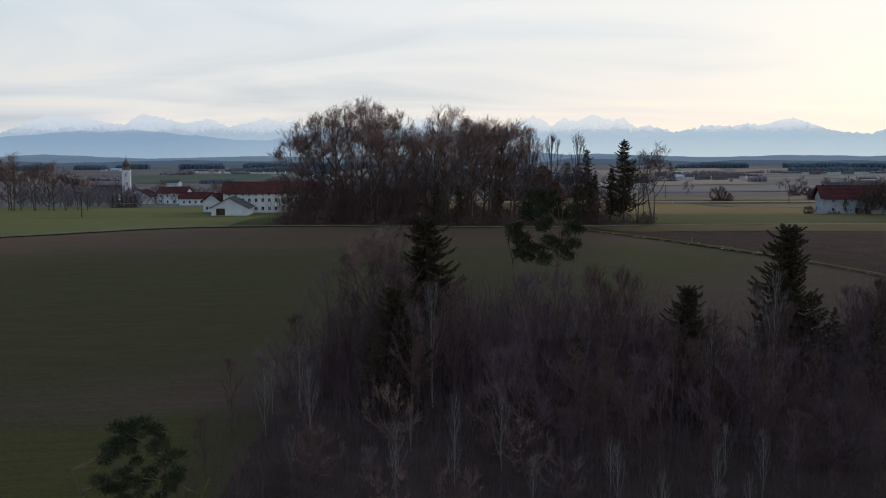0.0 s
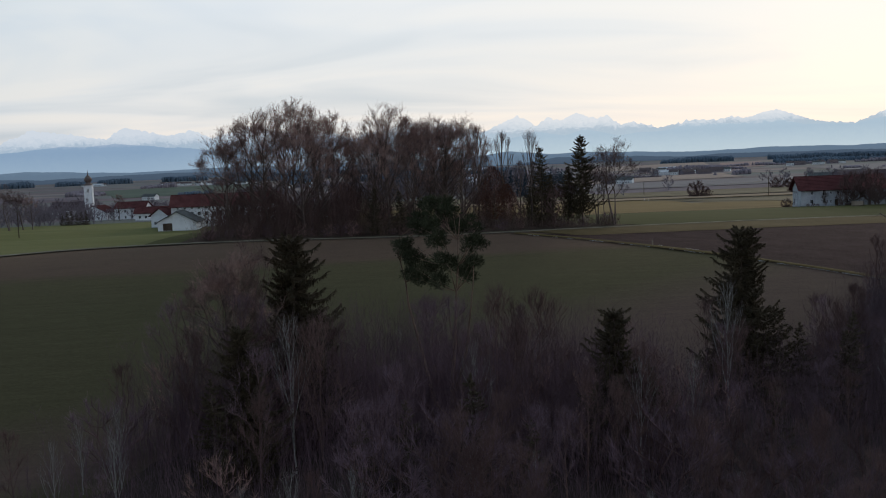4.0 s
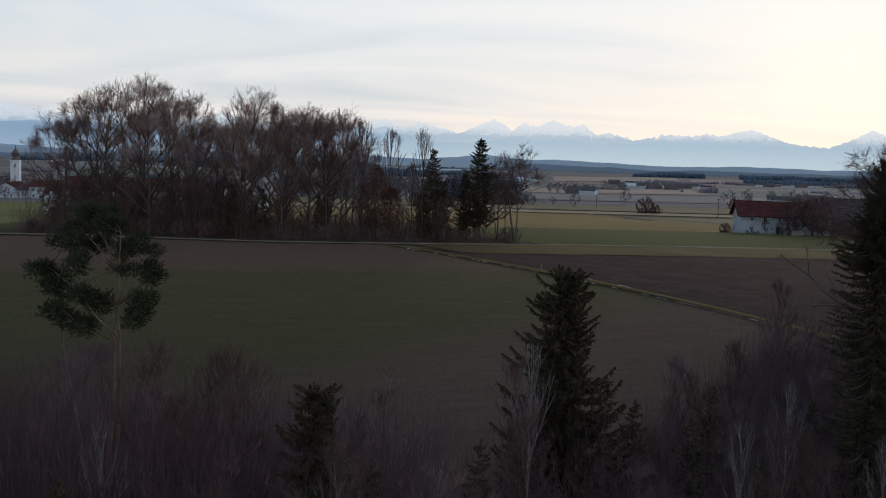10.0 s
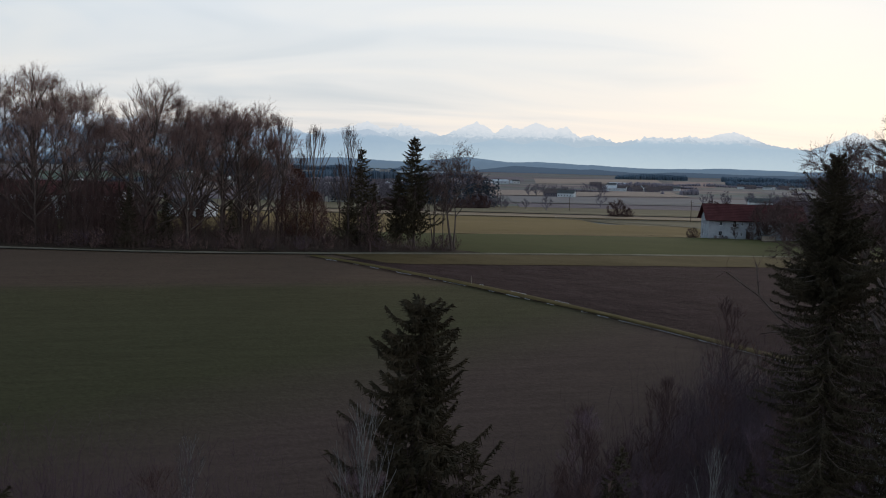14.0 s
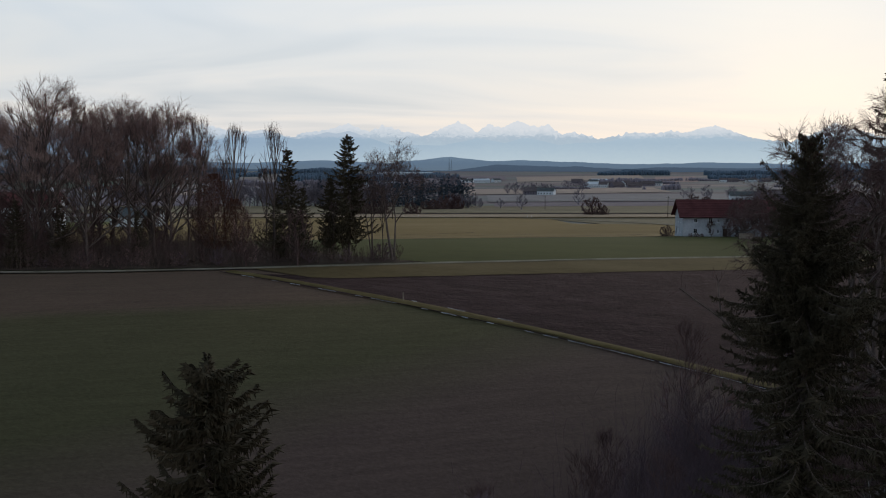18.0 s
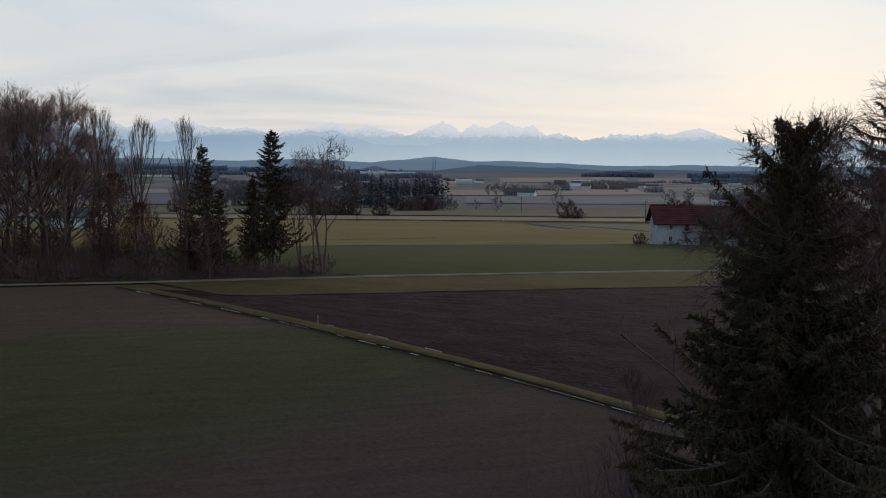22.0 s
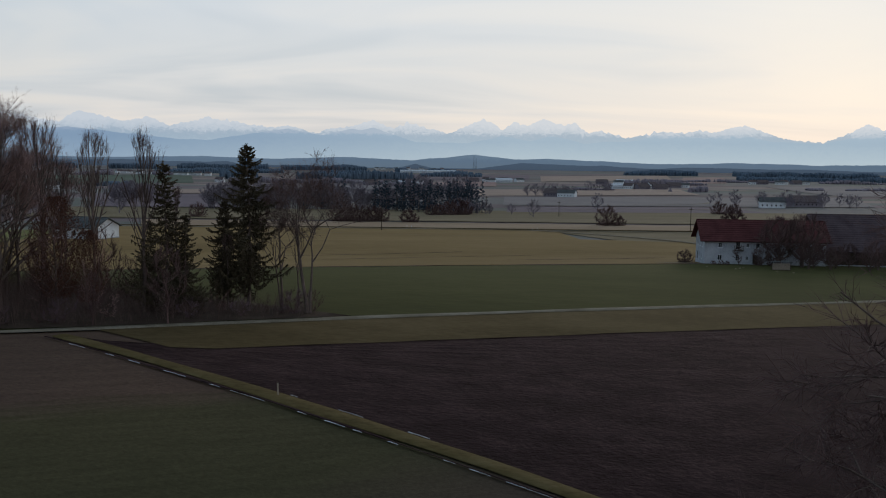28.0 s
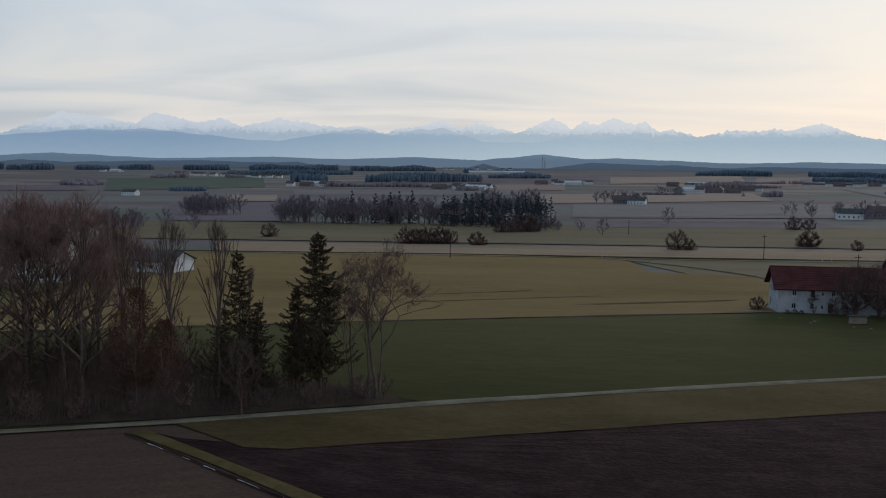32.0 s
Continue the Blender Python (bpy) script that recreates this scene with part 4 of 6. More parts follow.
def window_at(parent, m, w, h, shutters=False, bars=True):
    """A window in an opening: frame, glass and sill, with its outer face in the plane y = 0 of m."""
    win = part("window", None, parent)
    win.matrix_local = m
    bm = bmesh.new()
    b = 0.07
    for lo, hi in (((0, 0.1, 0), (b, 0.18, h)), ((w - b, 0.1, 0), (w, 0.18, h)), ((b, 0.1, 0), (w - b, 0.18, b)), ((b, 0.1, h - b), (w - b, 0.18, h))):
        box(bm, lo, hi)
    if bars:
        box(bm, (w / 2 - 0.03, 0.11, b), (w / 2 + 0.03, 0.17, h - b))
    part("frame", bm_mesh("frame", bm, FRAME), win)
    part("pane", box_mesh("pane", (b, 0.135, b), (w - b, 0.15, h - b), GLASS), win)
    part("sill", box_mesh("sill", (-0.08, -0.1, -0.09), (w + 0.08, 0.1, -0.004), FRAME), win)
    if shutters:
        for x in (-w * 0.52, w * 1.02):
            part("shutter", box_mesh("shutter", (x, -0.05, -0.02), (x + w * 0.5, -0.005, h + 0.02), TIMBER), win)
    return win


def roof_side(name, length, run, rise, over, mat, thick=0.18, eave=0.7):
    """One slope of a gabled roof along x, from the eave at y = 0 up to the ridge at y = run, with rows of tiles proud of one another."""
    bm = bmesh.new()
    sl = math.hypot(run, rise)
    n = Vector((0, -rise / sl, run / sl))
    up = Vector((0, run / sl, rise / sl))
    start = -eave * sl / run
    rows = max(5, int((sl - start) / 0.7))
    line = [(start, 0.0)]
    for i in range(rows):
        a, b = start + (sl - start) * i / rows, start + (sl - start) * (i + 1) / rows
        line += [(a, thick + 0.06), (b, thick)]
    line.append((sl, 0.0))
    ends = [[bm.verts.new(Vector((x, 0, 0)) + up * s + n * t) for s, t in line] for x in (-over, length + over)]
    for k in range(len(line)):
        j = (k + 1) % len(line)
        bm.faces.new((ends[0][k], ends[0][j], ends[1][j], ends[1][k]))
    bm.faces.new(ends[0])
    bm.faces.new(ends[1])
    return bm_mesh(name, bm, mat)


def gabled(name, label, x, y, turn, length, width, eave, rise, wall=None, roof=None, front=(), left=(), back=(), right=(), over=0.8, chimneys=(), group="", shutters=False, z=None, category="house"):
    """A house with its long front along +x of its own frame, facing -y. Openings are rows of (x, z, w, h)."""
    wall, roof = wall or PLASTER, roof or TILE
    house = thing(name, label, category, group)
    house.matrix_basis = pose(x, y, level(x, y) - 0.1 if z is None else z, 0, 0, turn)
    sides = ((front, length, 0.0, pose(0, 0, 0)), (right, width, rise, pose(length, 0, 0, 0, 0, 90)), (back, length, 0.0, pose(length, width, 0, 0, 0, 180)), (left, width, rise, pose(0, width, 0, 0, 0, -90)))
    for k, (openings, run, gable, m) in enumerate(sides):
        inset = 0.0 if k % 2 == 0 else 0.003
        w = part("wall", wall_panel("wall", run - 2 * inset, eave, openings, wall, 0.35, gable), house)
        w.matrix_local = m @ pose(inset, inset, 0)
        for ox, oz, ow, oh in openings:
            if oz < 0.3 and oh > 1.7:
                door = part("door", box_mesh("door", (0, 0.12, 0), (ow, 0.2, oh), TIMBER), house)
                door.matrix_local = m @ pose(ox, 0, oz)
            else:
                window_at(house, m @ pose(ox, 0, oz), ow, oh, shutters)
    base = part("plinth", box_mesh("plinth", (-0.06, -0.06, -1.5), (length + 0.06, width + 0.06, 0.35), GREY_PLASTER), house)
    run = width / 2
    a = part("roof", roof_side("roof", length, run, rise, over, roof), house)
    a.matrix_local = pose(0, 0, eave + 0.02)
    b = part("roof", roof_side("roof", length, run, rise, over, roof), house)
    b.matrix_local = pose(length, width, eave + 0.02, 0, 0, 180)
    part("ridge_cap", box_mesh("ridge_cap", (-over, run - 0.16, eave + rise + 0.16), (length + over, run + 0.16, eave + rise + 0.34), roof, 0.06), house)
    for cx, cy in chimneys:
        top = eave + rise + 0.9
        low = eave + rise * (1 - abs(cy - run) / run) - 0.3
        bm = bmesh.new()
        box(bm, (cx, cy - 0.35, low), (cx + 0.7, cy + 0.35, top))
        box(bm, (cx - 0.08, cy - 0.43, top), (cx + 0.78, cy + 0.43, top + 0.12))
        part("chimney", bm_mesh("chimney", bm, GREY_PLASTER), house)
    return house


def row(first, gap, count, z, w, h):
    return [(first + gap * i, z, w, h) for i in range(count)]


# ---------------------------------------------------------------- the far distance


def mountains(name, label, peaks, radius, base, depth, mat, seed, rough, step=0.0013, floor=0.5, crag=1.0):
    """A range round the horizon ahead: peaks are (bearing, elevation, fall to the west, fall to the east) in degrees as seen from the middle of the flight."""
    cx, cy, cz = 45.0, 70.0, 20.0
    verts, rows = [], 9
    a, a1 = radians(-36), radians(46)
    n = int((a1 - a) / step)
    for i in range(n + 1):
        b = a + (a1 - a) * i / n
        deg = math.degrees(b)
        e = max(el - ((p - deg) * w if deg < p else (deg - p) * x) for p, el, w, x in peaks)
        e = max(e, floor)
        e += rough * (0.9 * noise.noise(Vector((deg * 0.9, seed, 0))) + crag * 0.7 * (0.3 - abs(noise.noise(Vector((deg * 2.1, seed, 5))))) + crag * 0.45 * noise.noise(Vector((deg * 5.3, seed, 5))) + crag * 0.25 * noise.noise(Vector((deg * 12, seed, 9))))
        top = radius * math.tan(radians(max(floor - 0.3, e)))
        for k in range(rows):
            f = k / (rows - 1)
            rr = radius - depth * (1 - f) + depth * 0.3 * noise.noise(Vector((deg * 2.4, f * 3, seed + 2)))
            verts.append((cx + rr * math.sin(b), cy + rr * math.cos(b), base + (cz + top - base) * f))
    faces = [(i * rows + k, (i + 1) * rows + k, (i + 1) * rows + k + 1, i * rows + k + 1) for i in range(n) for k in range(rows - 1)]
    return tagged(new(name, mesh_of(name, verts, faces, mat, True)), label, "mountains", kind="structure")


# no light falls on these: haze and snow shading are in the glow colours
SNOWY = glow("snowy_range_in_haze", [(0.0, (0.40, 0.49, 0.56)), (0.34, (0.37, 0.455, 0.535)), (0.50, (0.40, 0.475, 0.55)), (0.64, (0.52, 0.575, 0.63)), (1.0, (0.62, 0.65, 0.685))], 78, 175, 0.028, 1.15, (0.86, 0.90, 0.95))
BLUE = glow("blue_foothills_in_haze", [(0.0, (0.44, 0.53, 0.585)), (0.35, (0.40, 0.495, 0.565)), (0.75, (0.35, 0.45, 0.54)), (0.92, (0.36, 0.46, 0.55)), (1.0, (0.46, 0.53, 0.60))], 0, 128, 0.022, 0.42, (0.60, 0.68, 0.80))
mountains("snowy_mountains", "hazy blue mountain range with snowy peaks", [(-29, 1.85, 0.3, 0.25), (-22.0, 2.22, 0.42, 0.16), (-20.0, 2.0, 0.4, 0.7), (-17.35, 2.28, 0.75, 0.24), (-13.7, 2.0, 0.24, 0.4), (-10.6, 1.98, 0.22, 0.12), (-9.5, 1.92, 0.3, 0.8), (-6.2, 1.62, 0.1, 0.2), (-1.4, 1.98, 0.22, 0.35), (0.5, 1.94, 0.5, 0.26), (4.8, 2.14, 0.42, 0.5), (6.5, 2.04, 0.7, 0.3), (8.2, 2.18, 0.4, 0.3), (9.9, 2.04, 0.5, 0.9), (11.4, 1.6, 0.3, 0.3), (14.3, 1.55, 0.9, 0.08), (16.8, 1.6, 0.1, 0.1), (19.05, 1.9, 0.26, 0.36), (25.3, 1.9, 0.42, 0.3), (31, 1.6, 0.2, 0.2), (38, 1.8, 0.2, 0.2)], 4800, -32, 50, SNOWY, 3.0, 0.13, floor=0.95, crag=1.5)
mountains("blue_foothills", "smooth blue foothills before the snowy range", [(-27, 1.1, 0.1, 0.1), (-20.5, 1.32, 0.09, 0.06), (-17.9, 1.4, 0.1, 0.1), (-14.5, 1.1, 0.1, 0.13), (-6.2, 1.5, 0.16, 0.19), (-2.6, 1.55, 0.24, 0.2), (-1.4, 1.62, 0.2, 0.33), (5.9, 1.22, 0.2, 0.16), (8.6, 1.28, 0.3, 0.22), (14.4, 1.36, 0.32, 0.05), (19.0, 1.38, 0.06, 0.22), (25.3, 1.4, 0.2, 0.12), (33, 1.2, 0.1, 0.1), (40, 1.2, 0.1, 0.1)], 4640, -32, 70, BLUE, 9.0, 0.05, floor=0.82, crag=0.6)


# the hills glow as well, their woods' dark colour already blued by haze
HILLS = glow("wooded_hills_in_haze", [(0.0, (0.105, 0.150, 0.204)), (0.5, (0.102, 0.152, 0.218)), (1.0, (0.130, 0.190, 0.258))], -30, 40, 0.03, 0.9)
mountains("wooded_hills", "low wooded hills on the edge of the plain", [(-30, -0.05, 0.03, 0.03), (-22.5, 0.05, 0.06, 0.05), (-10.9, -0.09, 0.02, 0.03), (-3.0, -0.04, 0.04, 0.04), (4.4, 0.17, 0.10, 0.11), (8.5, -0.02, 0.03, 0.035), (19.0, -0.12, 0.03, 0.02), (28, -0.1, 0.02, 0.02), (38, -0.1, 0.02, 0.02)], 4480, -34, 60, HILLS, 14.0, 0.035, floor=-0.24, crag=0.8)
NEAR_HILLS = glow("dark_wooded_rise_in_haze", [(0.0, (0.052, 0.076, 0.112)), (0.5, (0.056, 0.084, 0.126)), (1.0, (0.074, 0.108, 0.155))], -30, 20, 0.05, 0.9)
mountains("wooded_rise", "dark haze-blue wooded rise across the plain", [(-24, -0.32, 0.1, 0.05), (-15, -0.30, 0.02, 0.03), (-9.5, -0.36, 0.02, 0.2), (1.0, -0.38, 0.25, 0.25), (7.0, -0.27, 0.14, 0.03), (11.5, -0.36, 0.04, 0.06), (16, -0.40, 0.08, 0.01), (22, -0.42, 0.02, 0.02), (32, -0.4, 0.02, 0.02)], 4300, -34, 40, NEAR_HILLS, 23.0, 0.03, floor=-0.62, crag=0.9)


def far_wood(name, label, x0, y0, x1, y1, depth, tall, mat, seed, gap=9.0, bulge=0.0, rounded=0.5, wavy=0.35):
    """A wood far off, as a mass of single crowns along a line; bulge: the hill it grows on."""
    rng = random.Random(seed)
    verts, faces = [], []
    length = math.hypot(x1 - x0, y1 - y0)
    nx, ny = (y0 - y1) / length, (x1 - x0) / length
    n, rows = max(3, int(length / gap)), max(2, int(depth / (gap * 1.5)))
    for i in range(n):
        f = i / max(1, n - 1)
        edge = min(1.0, 8 * f, 8 * (1 - f)) if bulge else 1.0
        for j in range(rows):
            x = x0 + (x1 - x0) * f + nx * (j * depth / rows) + rng.gauss(0, gap * 0.3)
            y = y0 + (y1 - y0) * f + ny * (j * depth / rows) + rng.gauss(0, gap * 0.3)
            hill = bulge * math.sin(math.pi * f) ** 0.8 * (0.4 + 0.6 * (j + 1) / rows) + bulge * 0.25 * noise.noise(Vector((f * 5, seed, 0)))
            h = tall * (1 + (wavy + 0.3) * noise.noise(Vector((x * 0.012, y * 0.012, seed)))) * rng.uniform(0.92, 1.05)
            z = level(x, y) - 1
            r = gap * rng.uniform(0.5, 0.95)
            m = len(verts)
            k = 6
            a0 = rng.uniform(0, 6.3)
            leaf = rng.random() < rounded
            if noise.noise(Vector((x * 0.011, y * 0.004, seed * 3.7))) < -0.12:
                continue
            h *= rng.uniform(0.9, 1.05)
            shape = ((0.0, 0.7), (0.3, 0.95), (0.6, 1.0), (0.86, 0.62)) if leaf else ((0.0, 0.85), (0.2, 0.8), (0.5, 0.52), (0.8, 0.2))
            for up, wide in shape:
                for q in range(k):
                    a = a0 + 2 * math.pi * q / k
                    verts.append((x + r * wide * math.cos(a) * rng.uniform(0.7, 1.2), y + r * wide * math.sin(a), z + (hill if up else 0) + h * (up + 0.07 * rng.uniform(-1, 1))))
            verts.append((x + rng.gauss(0, 0.1) * r, y, z + hill + h))
            for s in range(3):
                for q in range(k):
                    faces.append((m + s * k + q, m + s * k + (q + 1) % k, m + (s + 1) * k + (q + 1) % k, m + (s + 1) * k + q))
            for q in range(k):
                faces.append((m + 3 * k + q, m + 3 * k + (q + 1) % k, m + 4 * k))
    return tagged(new(name, mesh_of(name, verts, faces, mat)), label, "woodland", kind="stuff")


# a far crop's green with haze blended into it
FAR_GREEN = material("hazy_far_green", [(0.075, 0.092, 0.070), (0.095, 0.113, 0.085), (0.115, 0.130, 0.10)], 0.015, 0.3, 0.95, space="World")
# woods on the plain, in base colours tinted with haze
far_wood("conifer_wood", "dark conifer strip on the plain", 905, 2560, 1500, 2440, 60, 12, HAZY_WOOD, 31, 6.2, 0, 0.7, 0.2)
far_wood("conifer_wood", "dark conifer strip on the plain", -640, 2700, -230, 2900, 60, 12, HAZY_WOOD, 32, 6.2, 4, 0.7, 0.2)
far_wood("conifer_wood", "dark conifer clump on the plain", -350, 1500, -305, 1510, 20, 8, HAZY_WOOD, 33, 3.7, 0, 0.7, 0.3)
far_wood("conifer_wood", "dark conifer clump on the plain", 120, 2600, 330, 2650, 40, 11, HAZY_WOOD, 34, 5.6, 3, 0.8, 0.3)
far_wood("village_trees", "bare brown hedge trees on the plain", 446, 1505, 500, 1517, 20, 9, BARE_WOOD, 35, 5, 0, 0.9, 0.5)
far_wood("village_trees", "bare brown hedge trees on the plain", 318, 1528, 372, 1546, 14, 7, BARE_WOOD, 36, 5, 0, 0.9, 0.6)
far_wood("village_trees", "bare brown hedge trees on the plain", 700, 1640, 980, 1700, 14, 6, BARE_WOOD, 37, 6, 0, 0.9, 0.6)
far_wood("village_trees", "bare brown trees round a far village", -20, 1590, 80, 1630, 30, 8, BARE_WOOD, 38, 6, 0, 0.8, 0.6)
far_wood("conifer_wood", "dark haze-blue conifer wood across the plain", -1080, 3350, -60, 3600, 90, 15, HAZY_WOOD, 5, 6.8, 6, 0.75, 0.2)
far_wood("conifer_wood", "dark haze-blue conifer wood across the plain", -290, 2050, 90, 2250, 70, 16, HAZY_WOOD, 6, 5.6, 0, 0.75, 0.2)
far_wood("conifer_wood", "dark haze-blue conifer wood across the plain", 60, 3300, 240, 3350, 60, 14, HAZY_WOOD, 7, 6.8, 0, 0.75, 0.2)
far_wood("conifer_wood", "dark haze-blue conifer wood across the plain", 760, 3250, 1250, 3150, 80, 14, HAZY_WOOD, 8, 6.8, 6, 0.75, 0.2)
far_wood("conifer_wood", "dark haze-blue conifer wood across the plain", 1200, 3050, 2500, 2500, 90, 16, HAZY_WOOD, 9, 6.8, 8, 0.75, 0.2)
far_wood("conifer_wood", "dark haze-blue conifer wood across the plain", -1900, 2900, -1100, 3300, 80, 15, HAZY_WOOD, 10, 6.8, 6, 0.75, 0.2)
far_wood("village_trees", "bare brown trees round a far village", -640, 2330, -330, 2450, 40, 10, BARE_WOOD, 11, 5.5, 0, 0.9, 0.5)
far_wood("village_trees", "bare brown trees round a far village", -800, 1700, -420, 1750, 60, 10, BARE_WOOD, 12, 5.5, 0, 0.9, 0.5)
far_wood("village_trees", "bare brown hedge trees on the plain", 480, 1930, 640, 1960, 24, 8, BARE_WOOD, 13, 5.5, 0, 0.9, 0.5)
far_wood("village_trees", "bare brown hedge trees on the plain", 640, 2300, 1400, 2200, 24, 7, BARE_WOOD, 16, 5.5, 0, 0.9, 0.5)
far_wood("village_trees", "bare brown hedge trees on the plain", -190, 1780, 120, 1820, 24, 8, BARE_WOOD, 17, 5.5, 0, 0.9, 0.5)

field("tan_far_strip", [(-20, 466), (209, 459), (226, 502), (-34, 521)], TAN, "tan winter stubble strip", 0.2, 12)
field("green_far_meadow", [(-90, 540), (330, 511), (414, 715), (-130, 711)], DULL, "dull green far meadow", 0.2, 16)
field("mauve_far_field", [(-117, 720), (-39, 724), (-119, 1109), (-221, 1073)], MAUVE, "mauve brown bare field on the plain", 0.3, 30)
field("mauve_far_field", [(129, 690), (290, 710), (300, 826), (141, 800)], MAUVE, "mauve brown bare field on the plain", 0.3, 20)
field("grey_green_field_in_haze", [(140, 820), (431, 868), (583, 1247), (171, 1117)], GREY_GREEN, "grey green far field", 0.3, 30)
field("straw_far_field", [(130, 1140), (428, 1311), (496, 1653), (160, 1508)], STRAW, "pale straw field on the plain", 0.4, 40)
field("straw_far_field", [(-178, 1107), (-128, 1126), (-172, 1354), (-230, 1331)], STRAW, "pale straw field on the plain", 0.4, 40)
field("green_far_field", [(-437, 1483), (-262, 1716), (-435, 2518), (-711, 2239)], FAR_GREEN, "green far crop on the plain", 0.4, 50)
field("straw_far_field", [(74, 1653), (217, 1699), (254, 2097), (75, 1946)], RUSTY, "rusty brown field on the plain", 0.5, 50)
field("rusty_field_in_haze", [(599, 2024), (737, 2154), (984, 2937), (852, 2882)], RUSTY, "rusty brown field on the plain", 0.6, 60)
field("rusty_field_in_haze", [(348, 2134), (714, 2487), (887, 3187), (445, 2842)], STRAW, "pale straw field far off", 0.6, 60)
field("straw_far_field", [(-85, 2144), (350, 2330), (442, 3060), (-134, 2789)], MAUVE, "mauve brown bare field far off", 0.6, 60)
field("grey_green_field_in_haze", [(-153, 1361), (150, 1478), (164, 1710), (-194, 1593)], GREY_GREEN, "grey green far field", 0.5, 50)
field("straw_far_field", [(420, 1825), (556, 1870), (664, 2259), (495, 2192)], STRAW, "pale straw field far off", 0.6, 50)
field("grey_green_field_in_haze", [(600, 1300), (1300, 1500), (1500, 2000), (720, 1900)], GREY_GREEN, "grey green far field", 0.5, 60)
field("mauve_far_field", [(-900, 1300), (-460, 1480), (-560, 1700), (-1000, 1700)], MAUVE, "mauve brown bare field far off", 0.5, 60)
field("farm_meadow", [(150, 328), (330, 388), (330, 446), (118, 459)], DULL, "dull green meadow round the farm", 0.03, 6.0, 0.0, 0.4)
ribbon("far_ditch", [(-60, 468), (0, 467), (62, 466), (120, 461), (205, 455), (330, 446)], 1.1, OLIVE, "dark ditch along the far path", 0.22, 0.3, "ditch")
ribbon("far_path", [(-60, 464), (0, 463), (62, 462), (118, 456.5), (205, 449), (330, 440)], 1.8, GRAVEL, "pale path beside the ditch", 0.25, 0.05)
ribbon("farm_lane", [(112, 458), (128, 440), (141, 418), (150, 396), (152, 372), (148, 352)], 2.2, GRAVEL, "pale lane to the farmhouse", 0.25, 0.05)
ribbon("plain_road", [(140, 826), (215, 850), (300, 905), (330, 960)], 3.0, GRAVEL, "pale lane across the plain", 0.45, 0.05)
ribbon("plain_road", [(150, 745), (240, 768), (330, 775)], 3.0, GRAVEL, "pale lane across the plain", 0.45, 0.05)
ribbon("plain_road", [(-300, 1640), (-190, 1680), (-150, 1800), (-60, 1810)], 6.0, GRAVEL, "pale road by a far village", 0.6, 0.05)


def far_house(length, width, eave, rise, wall, roof, label, group=""):
    h = thing("far_house", label, "house", group)
    bm = bmesh.new()
    box(bm, (0, 0, -2), (length, width, eave))
    for x in (0.004, length - 0.004):
        bm.faces.new([bm.verts.new(v) for v in ((x, 0, eave), (x, width, eave), (x, width / 2, eave + rise))])
    part("wall", bm_mesh("wall", bm, wall), h)
    for k in range(2):
        r = part("roof", roof_side("roof", length, width / 2, rise, 0.6, roof, 0.2, 0.6), h)
        r.matrix_local = pose(0, 0, eave) if k == 0 else pose(length, width, eave, 0, 0, 180)
    for i in range(max(2, int(length / 3.5))):
        part("window", box_mesh("window", (1.2 + i * 3.2, -0.06, 1.2), (2.2 + i * 3.2, 0.03, 2.4), GLASS), h)
    return h


# brown roofs and barn walls here wear the colours with haze mixed in
far_kinds = [far_house(14, 10, 5, 4, PLASTER, FAR_ROOF, "white far farmhouse with a brown roof", "far farms"), far_house(22, 13, 4, 4.5, BARE_WOOD, FAR_ROOF, "weathered timber far barn with a brown roof", "far farms"), far_house(18, 11, 4.5, 3, PLASTER, SLATE, "white far house with a grey roof", "far farms"), far_house(34, 16, 5, 3, METAL, METAL, "long pale sheet metal far barn", "far farms")]
far_spots = ((-344, 1287, 2), (-1018, 3005, 2), (-227, 1832, 3), (-243, 1790, 0), (12, 1689, 1), (37, 1758, 0), (194, 2031, 1), (229, 2132, 0), (218, 1169, 1), (227, 1136, 2), (392, 1647, 3), (410, 1653, 0), (435, 2003, 1), (478, 1754, 0), (332, 844, 2), (368, 870, 1), (772, 2125, 0), (850, 2153, 0))
rng = random.Random(77)
used = set()
for x, y, k in far_spots:
    for j in range(3 if y > 1500 else 1):
        kind = (k + j) % 4 if j else k
        px, py, turn = x + j * rng.uniform(22, 34), y + j * rng.uniform(-14, 14), rng.uniform(-30, 30)
        if kind not in used:
            used.add(kind)
            far_kinds[kind].matrix_basis = pose(px, py, level(px, py), 0, 0, turn)
        else:
            c = copy_thing(far_kinds[kind], pose(px, py, level(px, py), 0, 0, turn))
# a far village street and a row of greenhouses
for i in range(16):
    px, py = -690 + i * 20 + rng.uniform(-6, 6), 2640 - i * 14 + rng.uniform(-40, 40)
    copy_thing(far_kinds[rng.choice((0, 0, 2))], pose(px, py, level(px, py), 0, 0, rng.uniform(-40, 40)))
for i in range(5):
    copy_thing(far_kinds[3], pose(60 + i * 36, 3290 + 4 * i, level(60, 3290), 0, 0, 3))
for i in range(14):
    px, py = -360 + i * 44 + rng.uniform(-14, 14), 3950 + rng.uniform(-120, 120)
    copy_thing(far_kinds[rng.choice((0, 2))], pose(px, py, level(px, py), 0, 0, rng.uniform(-40, 40)))


# ---------------------------------------------------------------- village and farm
BARN_ROOF = material("mauve_brown_shingles", [(0.050, 0.036, 0.040), (0.078, 0.058, 0.062), (0.105, 0.080, 0.084)], 0.4, 5.0, 0.85, 0.4, 0.03)


